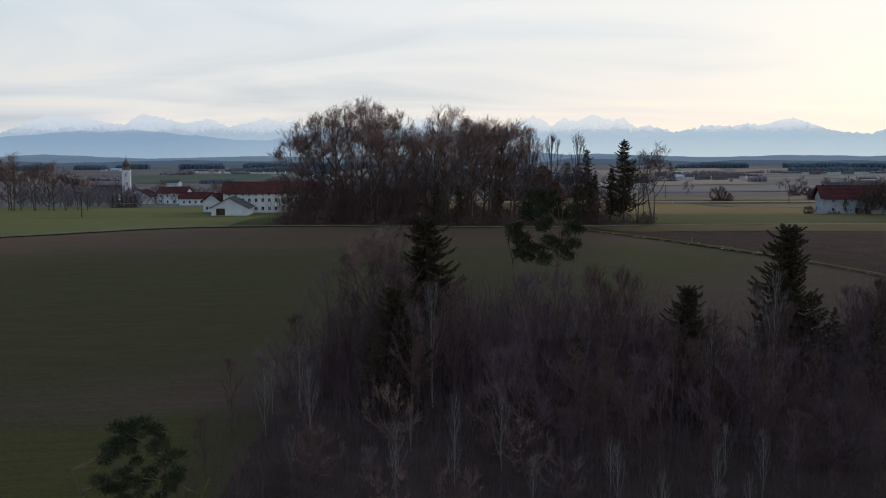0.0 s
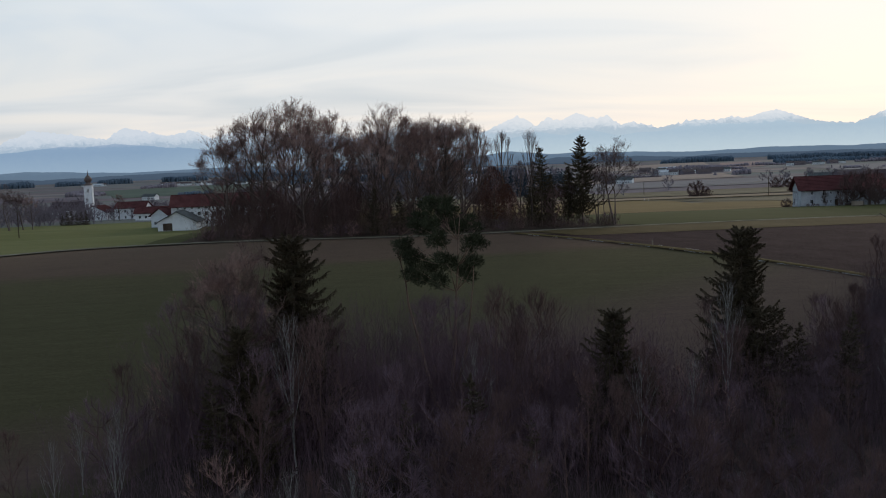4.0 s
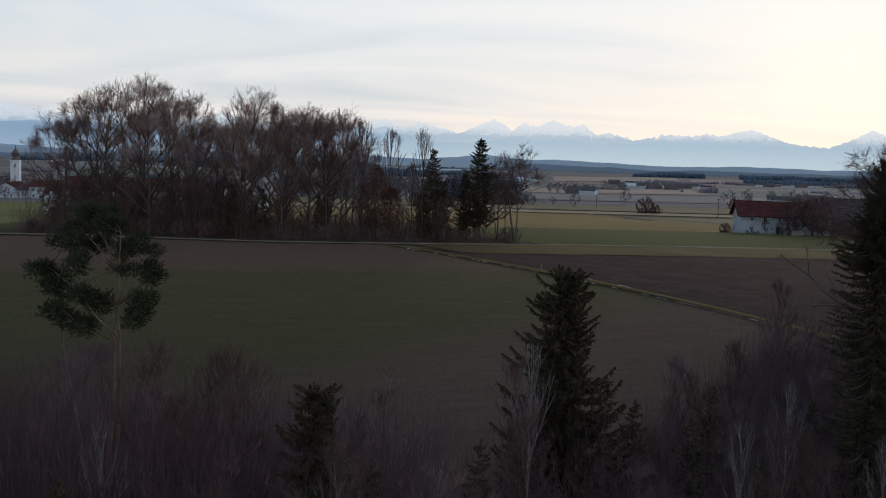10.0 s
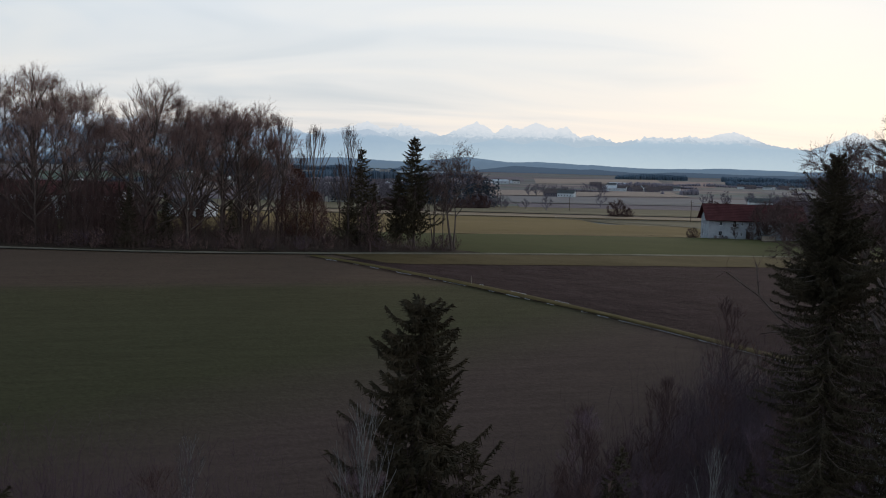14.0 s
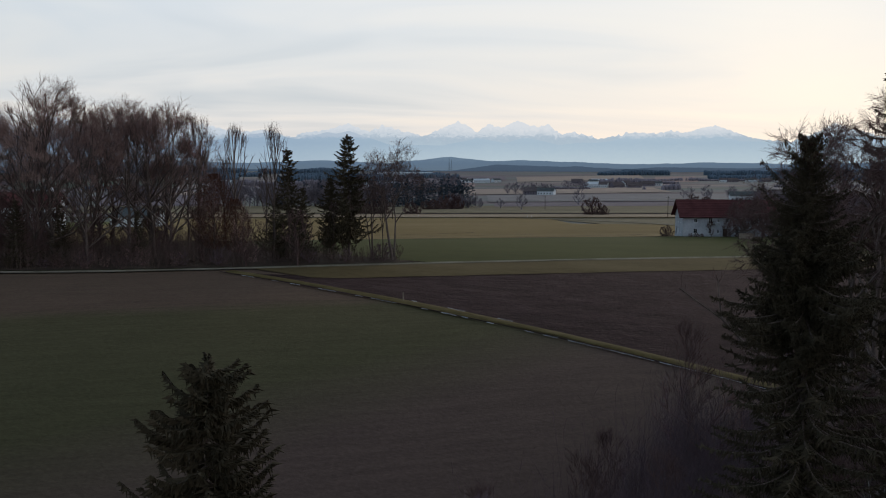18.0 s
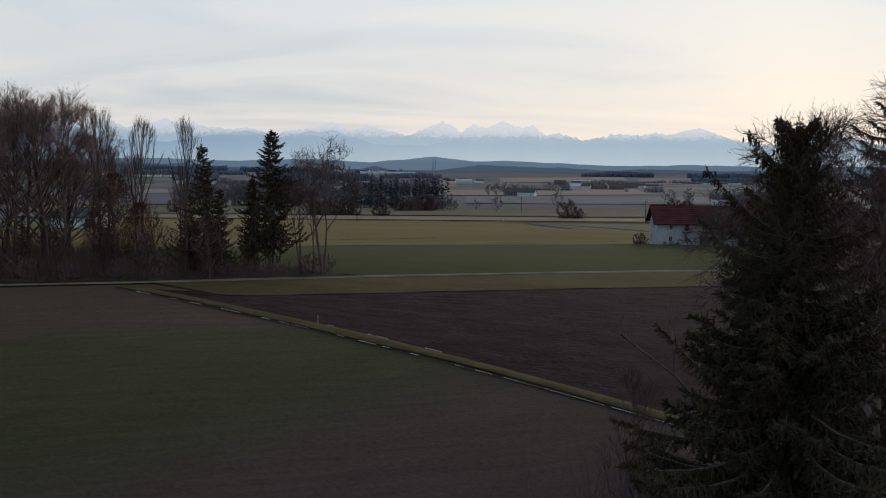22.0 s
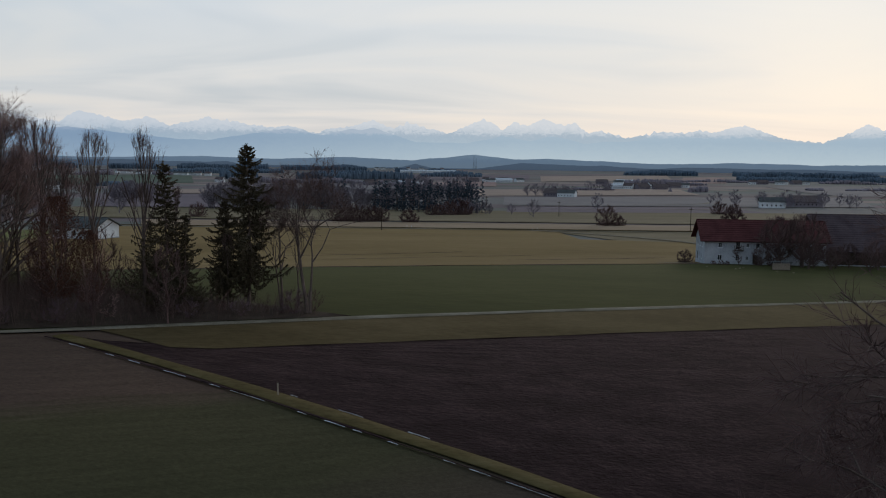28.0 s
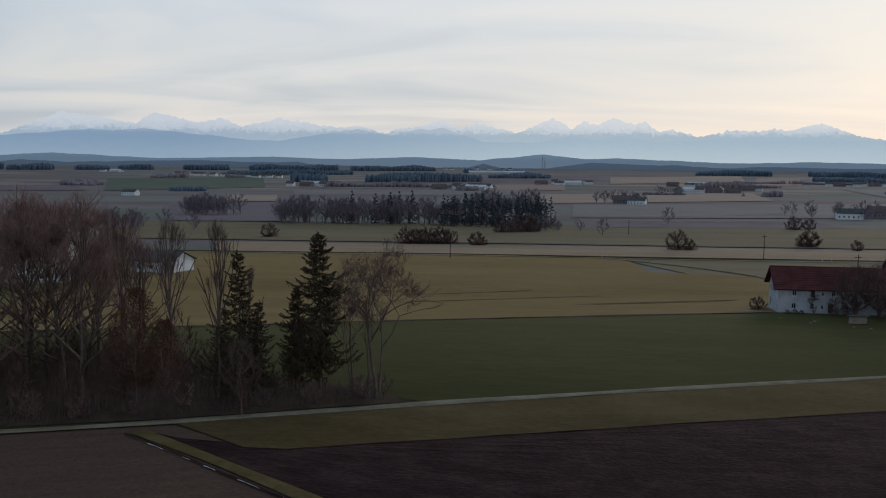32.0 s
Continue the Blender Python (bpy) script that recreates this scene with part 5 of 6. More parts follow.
def lathe_stone(k):
    """A worn stone: a flattened, uneven ball."""
    r = random.Random(k)
    bm = bmesh.new()
    bmesh.ops.create_icosphere(bm, subdivisions=2, radius=1.0)
    for v in bm.verts:
        v.co *= r.uniform(0.85, 1.1)
        v.co.z *= 0.65
    return bm_mesh("stone", bm, GRAVEL)


# the white farmhouse beyond the green field
farm = gabled("farmhouse", "white rendered farmhouse with a red tiled roof", 131.0, 321.6, -7.5, 24.0, 11.0, 5.2, 3.5,
              front=[(2.6, 1.0, 0.9, 1.15), (6.2, 1.0, 0.75, 1.15), (8.2, 1.0, 0.55, 0.9), (9.6, 0.1, 1.05, 2.05), (12.6, 1.0, 0.9, 1.15), (2.7, 3.6, 0.8, 1.0), (6.2, 3.25, 0.9, 1.6), (8.3, 3.7, 0.55, 0.8), (10.2, 3.6, 0.8, 1.0), (13.4, 3.6, 0.8, 1.0)],
              left=[(1.8, 0.1, 1.0, 2.05), (4.4, 1.0, 0.75, 1.1), (7.4, 1.0, 0.75, 1.1), (2.4, 3.5, 0.75, 1.1), (5.0, 3.5, 0.75, 1.1), (7.6, 3.5, 0.75, 1.1)], wall=GREY_PLASTER, over=1.0)
# a small balcony under the gable's upper door and a bench by the wall
part("balcony_floor", box_mesh("balcony_floor", (5.7, -0.9, 3.05), (7.6, -0.005, 3.17), TIMBER), farm)
for k in range(8):
    part("baluster", box_mesh("baluster", (5.72 + 0.25 * k, -0.88, 3.17), (5.78 + 0.25 * k, -0.82, 4.0), TIMBER), farm)
part("handrail", box_mesh("handrail", (5.68, -0.9, 4.0), (7.62, -0.8, 4.07), TIMBER), farm)
gabled("farm_barn", "big barn with a steep mauve brown roof", 156.0, 322.0, -6, 24.0, 18.0, 3.4, 6.6, wall=TIMBER, roof=BARN_ROOF, front=[(3, 0.1, 3.4, 3.0), (14, 0.1, 3.4, 3.0)], over=1.2, category="barn")
field("farm_yard", [(121.8, 324.6), (130.4, 320.0), (131.0, 322.0), (123.0, 326.4)], GRAVEL, "pale paved yard beside the farmhouse", 0.16, 1.0, 0.0, 0.3)
field("farm_path", [(130.6, 320.2), (152.0, 316.6), (152.0, 318.2), (130.8, 321.2)], GRAVEL, "pale paved strip along the farmhouse", 0.15, 1.0, 0.0, 0.2)


def log_mesh():
    """A split log's end and body: a rough seven-sided billet, 0.5 m long, lying along y."""
    r = random.Random(3)
    ring = [(0.085 * r.uniform(0.8, 1.1), 2 * math.pi * k / 7) for k in range(7)]
    verts = [(a * math.cos(b), y, a * math.sin(b)) for y in (0, 0.5) for a, b in ring]
    faces = [(k, (k + 1) % 7, 7 + (k + 1) % 7, 7 + k) for k in range(7)] + [tuple(range(6, -1, -1)), tuple(range(7, 14))]
    return mesh_of("log", verts, faces, PALE_WOOD)


def woodpile(x, y, turn, wide, rows):
    w = thing("woodpile", "stacked pale firewood under a dark sheet roof", "woodpile")
    w.matrix_basis = pose(x, y, level(x, y) + 0.05, 0, 0, turn)
    me = log_mesh()
    n = int(wide / 0.165)
    for j in range(rows):
        for i in range(n - j % 2):
            c = part("log", me, w)
            c.matrix_local = pose((i + 0.5 * (j % 2)) * 0.165 + 0.1, 0.03 * ((i * 7 + j * 3) % 4), 0.2 + j * 0.145, 0, (i * 53 + j * 31) % 360, 0)
    for px in (-0.02, wide + 0.04):
        part("post", box_mesh("post", (px - 0.05, 0.2, -0.3), (px + 0.05, 0.32, 0.35 + rows * 0.145), TIMBER), w)
    part("bearer", box_mesh("bearer", (0, 0.1, 0), (wide, 0.4, 0.11), TIMBER), w)
    part("sheet_roof", box_mesh("sheet_roof", (-0.25, -0.25, 0.36 + rows * 0.145), (wide + 0.25, 0.9, 0.44 + rows * 0.145), SLATE, 0.02), w)
    return w


woodpile(138.2, 303.2, -4, 3.4, 8)
for i, (x, y, s) in enumerate(((133.0, 306.0, 0.32), (134.4, 308.0, 0.25), (131.4, 303.4, 0.28), (137.5, 299.0, 0.3), (128.0, 310.0, 0.24), (140.0, 297.6, 0.26))):
    st = tagged(new("stone", lathe_stone(i)), "pale rounded stone lying on the lawn", "stone", "stones on the lawn")
    st.matrix_basis = pose(x, y, level(x, y) + 0.05, 0, 0, 50 * i) @ Matrix.Scale(s, 4)

# the long white house and its neighbours beyond the copse
gabled("long_house", "long white three-storey house with a red roof", -65.0, 357.5, 7.0, 35.0, 12.0, 7.2, 3.4,
       front=row(1.6, 2.3, 14, 1.0, 1.0, 1.35) + row(1.6, 2.3, 14, 3.9, 1.0, 1.35) + row(1.7, 2.3, 14, 6.15, 0.75, 0.6), over=0.7, left=row(2, 3, 3, 1.0, 1, 1.3) + row(2, 3, 3, 3.9, 1, 1.3))
gabled("white_shed", "white gabled shed with a grey green roof", -54.3, 346.0, 92, 15.0, 12.2, 3.0, 3.2, roof=SLATE, left=[(1.6, 0.1, 3.0, 2.6)], over=0.6, category="shed")
gabled("small_house", "small white house with a red roof", -66.5, 360.0, 62, 9.0, 8.0, 4.2, 2.4, left=[(1.2, 1.0, 1.0, 1.2), (4.4, 1.0, 1.0, 1.2)], front=row(1, 3, 3, 1, 1, 1.2), over=0.6)
gabled("village_house", "white village house with a red roof", -132.0, 497.0, 80, 11.0, 12.5, 4.4, 3.0, left=row(2, 3.0, 3, 1.0, 1, 1.3), over=0.6, z=-7.2)
gabled("village_house", "white two-storey village house with a red roof", -129.0, 500.0, -6, 14.5, 10.0, 6.0, 2.5, front=row(1.5, 3.2, 4, 1.0, 1, 1.3) + row(1.5, 3.2, 4, 3.8, 1, 1.3), over=0.7, z=-7.2)
gabled("village_house", "low white village house with a red roof", -107.0, 458.0, 4, 14.0, 9.0, 3.4, 2.2, front=row(1.5, 2.6, 4, 1.0, 1, 1.2), over=0.7)
gabled("grey_roofed_shed", "white farm shed with a broad grey roof", -24.0, 391.0, -18, 13.0, 11.0, 3.4, 2.2, roof=SLATE, front=[(2, 1.2, 1.2, 1.2), (6, 1.2, 1.2, 1.2), (11, 0.1, 3, 2.8)], over=0.7, category="shed")


def lathe(name, profile, mat, sides=16):
    verts, faces = [], []
    for r, z in profile:
        for k in range(sides):
            a = 2 * math.pi * (k + 0.5) / sides
            verts.append((r * math.cos(a), r * math.sin(a), z))
    for i in range(len(profile) - 1):
        for k in range(sides):
            j = (k + 1) % sides
            faces.append((i * sides + k, i * sides + j, (i + 1) * sides + j, (i + 1) * sides + k))
    return mesh_of(name, verts, faces, mat, True)


def church(x, y, turn):
    c = thing("church", "white village church with an onion-domed tower", "church")
    c.matrix_basis = pose(x, y, level(x, y) - 0.2, 0, 0, turn)
    h = 18.4
    for k in range(4):
        w = part("tower_wall", wall_panel("tower_wall", 4.8, h, [(1.8, 14.6, 1.2, 2.2), (2.0, 8.0, 0.8, 1.4)], PLASTER, 0.4), c)
        w.matrix_local = pose(0, 0, 0, 0, 0, 90 * k) @ pose(-2.4, -2.4, 0)
    part("cornice", box_mesh("cornice", (-2.7, -2.7, h), (2.7, 2.7, h + 0.4), PLASTER, 0.1), c)
    part("onion_dome", lathe("onion_dome", [(2.5, h + 0.4), (2.3, h + 1.0), (1.5, h + 1.9), (1.35, h + 2.4), (1.9, h + 2.9), (2.35, h + 3.8), (2.2, h + 4.7), (1.4, h + 5.7), (0.6, h + 6.5), (0.25, h + 7.4), (0.08, h + 9.0), (0.0, h + 9.3)], COPPER), c)
    part("finial", lathe("finial", [(0.0, h + 9.2), (0.28, h + 9.45), (0.0, h + 9.75)], METAL, 8), c)
    part("nave_wall", wall_panel("nave_wall", 18, 5, [(2 + 4 * i, 1.4, 1.2, 2.8) for i in range(4)], PLASTER, 0.5), c).matrix_local = pose(-21, -4.5, 0)
    part("nave_wall", wall_panel("nave_wall", 9, 5, [], PLASTER, 0.5, 4.4), c).matrix_local = pose(-21, 4.5, 0, 0, 0, -90)
    for k in range(2):
        part("nave_roof", roof_side("nave_roof", 18, 4.5, 4.4, 0.4, BARN_ROOF), c).matrix_local = pose(-21, -4.5, 5) if k == 0 else pose(-3, 4.5, 5, 0, 0, 180)
    return c


church(-186.0, 633.0, 8)


def utility_pole(x, y, tall):
    p = thing("utility_pole", "weathered wooden utility pole", "pole", "poles on the fields")
    p.matrix_basis = pose(x, y, level(x, y))
    part("mast", tubes("mast", [(Vector((0, 0, -0.5)), Vector((0, 0, tall)), 0.15, 0.1)], TIMBER, 8), p)
    part("crossarm", box_mesh("crossarm", (-0.9, -0.06, tall - 0.8), (0.9, 0.06, tall - 0.66), TIMBER), p)
    for k in range(4):
        part("insulator", lathe("insulator", [(0.0, tall - 0.66), (0.05, tall - 0.64), (0.06, tall - 0.5), (0.0, tall - 0.46)], FRAME, 6), p).location.x = -0.8 + 0.53 * k
    return p


for x, y, tall in ((62.5, 452, 8), (169, 462, 8.5), (-106.8, 336, 9), (166, 372, 9), (118, 700, 9), (148, 620, 8)):
    utility_pole(x, y, tall)

# ---------------------------------------------------------------- the copse by the track
beeches = [forked_tree("beech", "tall bare beech with a rounded crown of fine twigs", 100 + k, 25, (8.4, 7.4, 7.8, 6.6)[k], (0.06, 0.18, 0.14, 0.02)[k], (0.12, 0.22, 0.18, 0.08)[k], (13, 11, 10, 14)[k], 6, BARK, BROWN_TWIG, "beeches of the copse", first=0.25, girth=0.95, twigs=3, forks=3, twig_len=1.2, fine=0.0125, stems=(1, 1, 2, 1)[k], from_order=2) for k in range(4)]
poplars = [forked_tree("poplar", "slender bare tree with a fan of upright branches", 120 + k, 20, 2.5, 0.3, 0.42, 8, 4, BARK, TWIG, "slender trees of the copse", first=0.2, start=(8, 22), fork=(6, 15), rise=0.1, girth=0.75, crook=0.04, twigs=2, twig_len=1.0, twig_up=1.0, reach=0.72, fine=0.011, from_order=2, forks=1) for k in range(2)]
oak = forked_tree("field_tree", "gnarled bare tree with crooked open limbs", 131, 19, 6.0, 0.1, 0.34, 3, 6, BARK, TWIG, first=0.25, ratio=0.8, start=(24, 46), fork=(20, 44), crook=0.17, girth=1.0, stems=2, reach=0.5, twigs=2, twig_len=0.75, fine=0.0115, from_order=3)
arching = forked_tree("arching_tree", "large bare tree with arching drooping limbs", 135, 25, 7.6, 0.05, 0.16, 12, 6, BARK, TWIG, "large trees at the wood's edge", first=0.2, ratio=0.8, rise=-0.03, start=(26, 66), fork=(15, 38), crook=0.15, twigs=4, twig_len=0.9, twig_up=0.0, fine=0.013, from_order=2)
spots = [(-5, 220, 1.09), (-10, 216, 1.0), (0, 222, 1.04), (13, 221, 1.04), (-14, 222, 0.95), (-8, 228, 1.0), (-18, 217.5, 0.86), (2, 229, 0.9), (-3, 214.5, 0.85), (10, 226, 0.96), (16, 225, 0.94), (12, 217.5, 0.86), (18, 219.5, 0.8), (22, 226, 0.92), (24.5, 230, 0.94), (21, 233, 0.9), (27.6, 227, 0.9), (-10, 236, 0.85), (0, 240, 0.85), (8, 240, 0.82), (16, 240, 0.82), (24, 241, 0.75), (5, 233, 0.82), (-16, 238, 0.75), (12, 247, 0.75), (28.5, 244, 0.7), (24, 236, 0.66)]
for i, (x, y, s) in enumerate(spots):
    b = beeches[i % 4]
    if i < 4:
        put(b, x, y, 40 * i, s)
    else:
        again(b, x, y, 67 * i, s * rng.uniform(0.94, 1.04))
for i, (x, y, s) in enumerate([(36.2, 231, 1.01), (41.6, 230, 1.03), (31.0, 230, 1.06), (43, 240, 0.7), (39.8, 236, 0.7), (30.2, 238, 0.85), (33.0, 241, 0.78), (27.5, 240, 0.9)]):
    if i < 2:
        put(poplars[i], x, y, 0, s)
    else:
        again(poplars[i % 2], x, y, 51 * i, s)
put(oak, 59.2, 232.6, 20, 1.0)
again(oak, 56.0, 235.0, 150, 0.74)
again(poplars[1], 57.5, 236.5, 30, 0.5)
again(poplars[0], 50.2, 232.5, 80, 0.45)
copper = bare_tree("young_beech", "young beech that keeps its dry copper leaves", 140, 13, 0.18, SAPLING, BARK, BROWN_TWIG, 2, fine=0.02)
leafy(copper, 5, 9000, 2.0, 12.5, 3.2, LEAF, "dry copper-brown leaves")
put(copper, 33.6, 226.5, 0, 1.0)
again(copper, 36.4, 227.5, 90, 0.72)
spruce_tall = put(spruce("spruce", "tall dark spruce at the end of the copse", 150, 18.6, 3.9, 28, 9, 34, 0.2, 0.6, 0.6, sprig_len=1.0, sprig_w=0.11, power=0.6, top_r=0.3, thin=0.14), 52.4, 232.8, 0, 1.0)
again(spruce_tall, 49.6, 233.4, 140, 0.66)
spruce_small = put(spruce("spruce", "narrow dark spruce among bare trees", 151, 16.3, 4.0, 28, 9, 26, 0.12, 0.65, 0.5, sprig_len=0.9, sprig_w=0.10, power=0.95, top_r=0.5, thin=0.2), 43.7, 231, 0, 1.0)
again(spruce_small, 45.8, 231.5, 200, 0.66)
again(spruce_small, 41.9, 231.8, 100, 0.6)
again(spruce_small, 10.5, 214.5, 70, 0.55)
again(spruce_small, 15.0, 218.0, 10, 0.5)
again(spruce_small, 24.0, 222.5, 260, 0.45)

shrubs = [dome_tree("shrub", "bare many-stemmed shrub of fine twigs", 160 + k, 4.5, 2.0, 0.05, 44, TWIG, mm, "shrubs", 0.013, 11, 0.4, 0.7, 0.14, trunks=4, sides=3) for k, mm in enumerate((TWIG, BROWN_TWIG, GREY_TWIG))]
for k, s in enumerate(shrubs):
    put(s, -12 + 9 * k, 210.5 + k * 1.2, 0, 0.7)
for i in range(74):
    x = rng.uniform(-21, 64) if i < 46 else rng.uniform(-21, 8)
    y = (206 + 0.19 * (x + 13) if x < 37 else track_y(x)) + rng.uniform(2.6, 9)
    again(shrubs[i % 3], x, y, rng.uniform(0, 360), rng.uniform(0.35, 0.75))

copse_saplings = dome_tree("sapling", "thin bare sapling under the beeches", 240, 11, 2.6, 0.15, 60, TWIG, TWIG, "saplings under the beeches", 0.02, 12, 0.5, 0.6, 0.09, sides=3)
put(copse_saplings, -6, 212.5, 0, 0.8)
for i in range(86):
    x = rng.uniform(-21, 47) if i < 40 else rng.uniform(-23, 6)
    again(copse_saplings, x, 206 + 0.19 * (x + 13) + rng.uniform(5, 30), rng.uniform(0, 360), rng.uniform(0.45, 1.0))

# ---------------------------------------------------------------- the farm's trees and hedge
fruit = dome_tree("fruit_tree", "dense bare brown tree beside the farmhouse", 180, 9, 4.0, 0.2, 110, BARK, TWIG, "trees round the farm", 0.03, 6, 0.35, 0.4, 0.13, forks=3)
for i, (x, y, s) in enumerate([(144.0, 315.0, 1.22), (148.2, 314.2, 1.3), (140.2, 314.4, 0.5), (150.4, 313.5, 0.6), (154.5, 313, 0.55), (158.5, 316, 0.6), (147.5, 309, 0.7), (162, 311, 0.7), (168, 314, 0.8), (175, 316, 0.85), (185, 330, 1.0), (156, 345, 1.0), (172, 348, 1.0), (151, 307.5, 0.55), (158, 306, 0.6), (180, 318, 1.1)]):
    if i:
        again(fruit, x, y, 47 * i, s)
    else:
        put(fruit, x, y, 0, s)
wall_fruit = bare_tree("espalier_tree", "small dark clipped tree before the farmhouse wall", 186, 4.2, 0.09, ROUND_BUSH, BARK, TWIG, 1, 0.03, "", 0.1, 4, 0.03)
put(wall_fruit, 136.9, 317.6, 0, 1.0)
bush = dome_tree("round_bush", "round dense bare bush on open meadow", 190, 5.0, 3.0, -0.25, 120, TWIG, TWIG, "field bushes", 0.03, 11, 0.3, 0.15, 0.14, trunks=4, sides=3, forks=2)
put(bush, 148.4, 502, 0, 1.7)
for i, (x, y, s) in enumerate([(152.6, 501, 0.95), (206.7, 528, 1.55), (219.5, 512, 0.9), (43, 526, 1.5), (46.5, 527, 1.3), (50, 526, 1.45), (53.5, 528, 1.35), (57, 527, 1.5), (60.5, 529, 1.3), (71.5, 518, 1.2), (74, 517, 0.8), (84, 627, 1.2), (88, 630, 1.3), (93, 634, 1.6), (98, 638, 1.9), (102, 641, 1.6), (-20, 560, 1.4), (204.5, 529, 1.2), (252, 690, 1.7), (262, 694, 1.4)]):
    again(bush, x, y, 70 * i, s)
for i, (x, y, s) in enumerate([(128.6, 326.8, 0.62), (133.6, 319.0, 0.24), (134.8, 318.8, 0.2), (140.6, 317.9, 0.26), (143.4, 317.4, 0.34), (132.2, 319.2, 0.2)]):
    again(bush, x, y, 70 * i, s, label="dark clipped shrub against the farmhouse")
for i, (x, y, s) in enumerate([(-150, 385, 1.12), (-142.5, 386, 1.0), (-135, 385, 0.95), (-155, 392, 0.95), (-128, 392, 0.8), (-146, 395, 0.85), (-165, 395, 0.9), (-178, 400, 0.9), (-120, 478, 0.6), (-96, 484, 0.5), (-84, 474, 0.5), (-152, 387, 0.9), (-138, 388, 0.85), (-131, 387, 0.85), (-124, 390, 0.62), (-147, 384, 0.7), (-158, 386, 1.0)]):
    again((beeches[3], oak, beeches[1])[i % 3], x, y, 33 * i, s * (0.82 if i % 3 != 1 else 1.0), label="tall bare village tree at the meadow's edge")
for i, (x, y) in enumerate([(-63, 374), (-60.5, 371)]):
    again(spruce_small, x, y, 60 * i, 0.55 + 0.05 * (i % 3))

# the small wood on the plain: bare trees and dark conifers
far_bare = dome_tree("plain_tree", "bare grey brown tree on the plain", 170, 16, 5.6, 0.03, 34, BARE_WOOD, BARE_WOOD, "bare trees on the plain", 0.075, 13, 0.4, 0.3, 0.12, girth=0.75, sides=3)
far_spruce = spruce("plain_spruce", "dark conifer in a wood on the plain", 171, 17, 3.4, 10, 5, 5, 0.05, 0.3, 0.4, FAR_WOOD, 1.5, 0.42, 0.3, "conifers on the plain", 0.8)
put(far_bare, -42, 706, 0, 1.0)
again(far_bare, 133.3, 607, 40, 0.6)
again(far_bare, 190, 735, 40, 0.75)
put(far_spruce, 56, 694, 0, 1.0)
for i in range(84):
    f = rng.random()
    again(far_bare, -46 + 110 * f, 702 + rng.uniform(-4, 34), rng.uniform(0, 360), rng.uniform(0.75, 1.15))
for i in range(16):
    again(far_bare, rng.uniform(84, 128), 654 + rng.uniform(-6, 6), rng.uniform(0, 360), rng.uniform(0.35, 0.6))
for i in range(14):
    again(far_bare, rng.uniform(60, 112), 736 + rng.uniform(-6, 16), rng.uniform(0, 360), rng.uniform(1.2, 1.45))
for i in range(64):
    f = rng.random()
    again(far_spruce, 52 + 64 * f, 690 - 22 * f + rng.uniform(-3, 30), rng.uniform(0, 360), rng.uniform(0.7, 1.1))
for i in range(8):
    again(far_spruce, rng.uniform(-30, 50), 702 + rng.uniform(0, 24), rng.uniform(0, 360), rng.uniform(0.8, 1.2))
for i in range(96):
    again(far_bare, rng.uniform(-330, -60), rng.uniform(545, 690), rng.uniform(0, 360), rng.uniform(0.4, 0.8))
for i in range(26):
    again(far_bare, rng.uniform(-135, -95), rng.uniform(800, 830), rng.uniform(0, 360), rng.uniform(0.7, 1.05))
for i in range(96):
    again(far_bare, rng.uniform(-215, -112), rng.uniform(428, 476), rng.uniform(0, 360), rng.uniform(0.26, 0.6))
for i in range(16):
    again(far_bare, rng.uniform(200, 262), rng.uniform(1185, 1215), rng.uniform(0, 360), rng.uniform(0.6, 0.95))
for i in range(22):
    again(far_bare, rng.uniform(300, 420), rng.uniform(835, 905), rng.uniform(0, 360), rng.uniform(0.5, 0.9))
for i in range(10):
    again(far_bare, rng.uniform(330, 370), rng.uniform(1500, 1560), rng.uniform(0, 360), rng.uniform(0.7, 1.0))

# ---------------------------------------------------------------- the thicket that the drone leaves
near_spruce = put(spruce("spruce", "dark spruce standing clear of the thicket", 200, 16.4, 4.3, 36, 12, 52, 0.04, 0.7, 0.75, sprig_len=1.0, sprig_w=0.10, top_r=0.7, power=0.62, thin=0.1), 50.3, 120.3, 0, 1.0)
again(near_spruce, 34.7, 101.2, 80, 0.74)
again(near_spruce, 7.8, 95.2, 150, 0.66)
again(near_spruce, 10.3, 104.3, 210, 0.98)
young = spruce("spruce", "young dark spruce in the thicket", 205, 7.1, 2.1, 16, 6, 16, 0.02, 0.4, 0.35, sprig_len=0.6, sprig_w=0.09, power=0.75)
for i, (x, y, s) in enumerate([(44, 112, 0.4), (53.2, 118.5, 0.55), (55.5, 119.5, 0.48), (40, 105, 0.32), (37.5, 102.4, 0.5), (62, 112, 0.45), (48.5, 106, 0.36), (27, 121, 0.26), (36, 118, 0.3), (47.4, 119.2, 0.42), (33, 99.6, 0.42), (58.5, 116, 0.5), (61, 121, 0.42), (12.6, 103.4, 0.4), (5.8, 94, 0.45), (66, 115, 0.4), (19, 94, 0.4), (23.5, 95.5, 0.5), (27.5, 93.5, 0.36), (16, 92.5, 0.34), (62.5, 124, 0.5), (71, 126, 0.45)]):
    if i:
        again(young, x, y, 40 * i, s * 2.3)
    else:
        put(young, x, y, 0, s * 2.3)
for i in range(6):
    again(young, -126.5 + 1.9 * i, 426 + 0.3 * (i % 2), 50 * i, 0.72 + 0.06 * (i % 3), label="dark spruce of a dense hedge by the village")
put(pine("scots_pine", "Scots pine with broad tufts on forked orange stems", 210, 18.0), 21.9, 107.0, 20, 1.08)
again(bpy.data.objects["scots_pine"], -1.9, 54.0, 90, 0.6)
again(oak, 6.8, 103.2, 60, 0.86, label="gnarled bare tree beside a spruce")
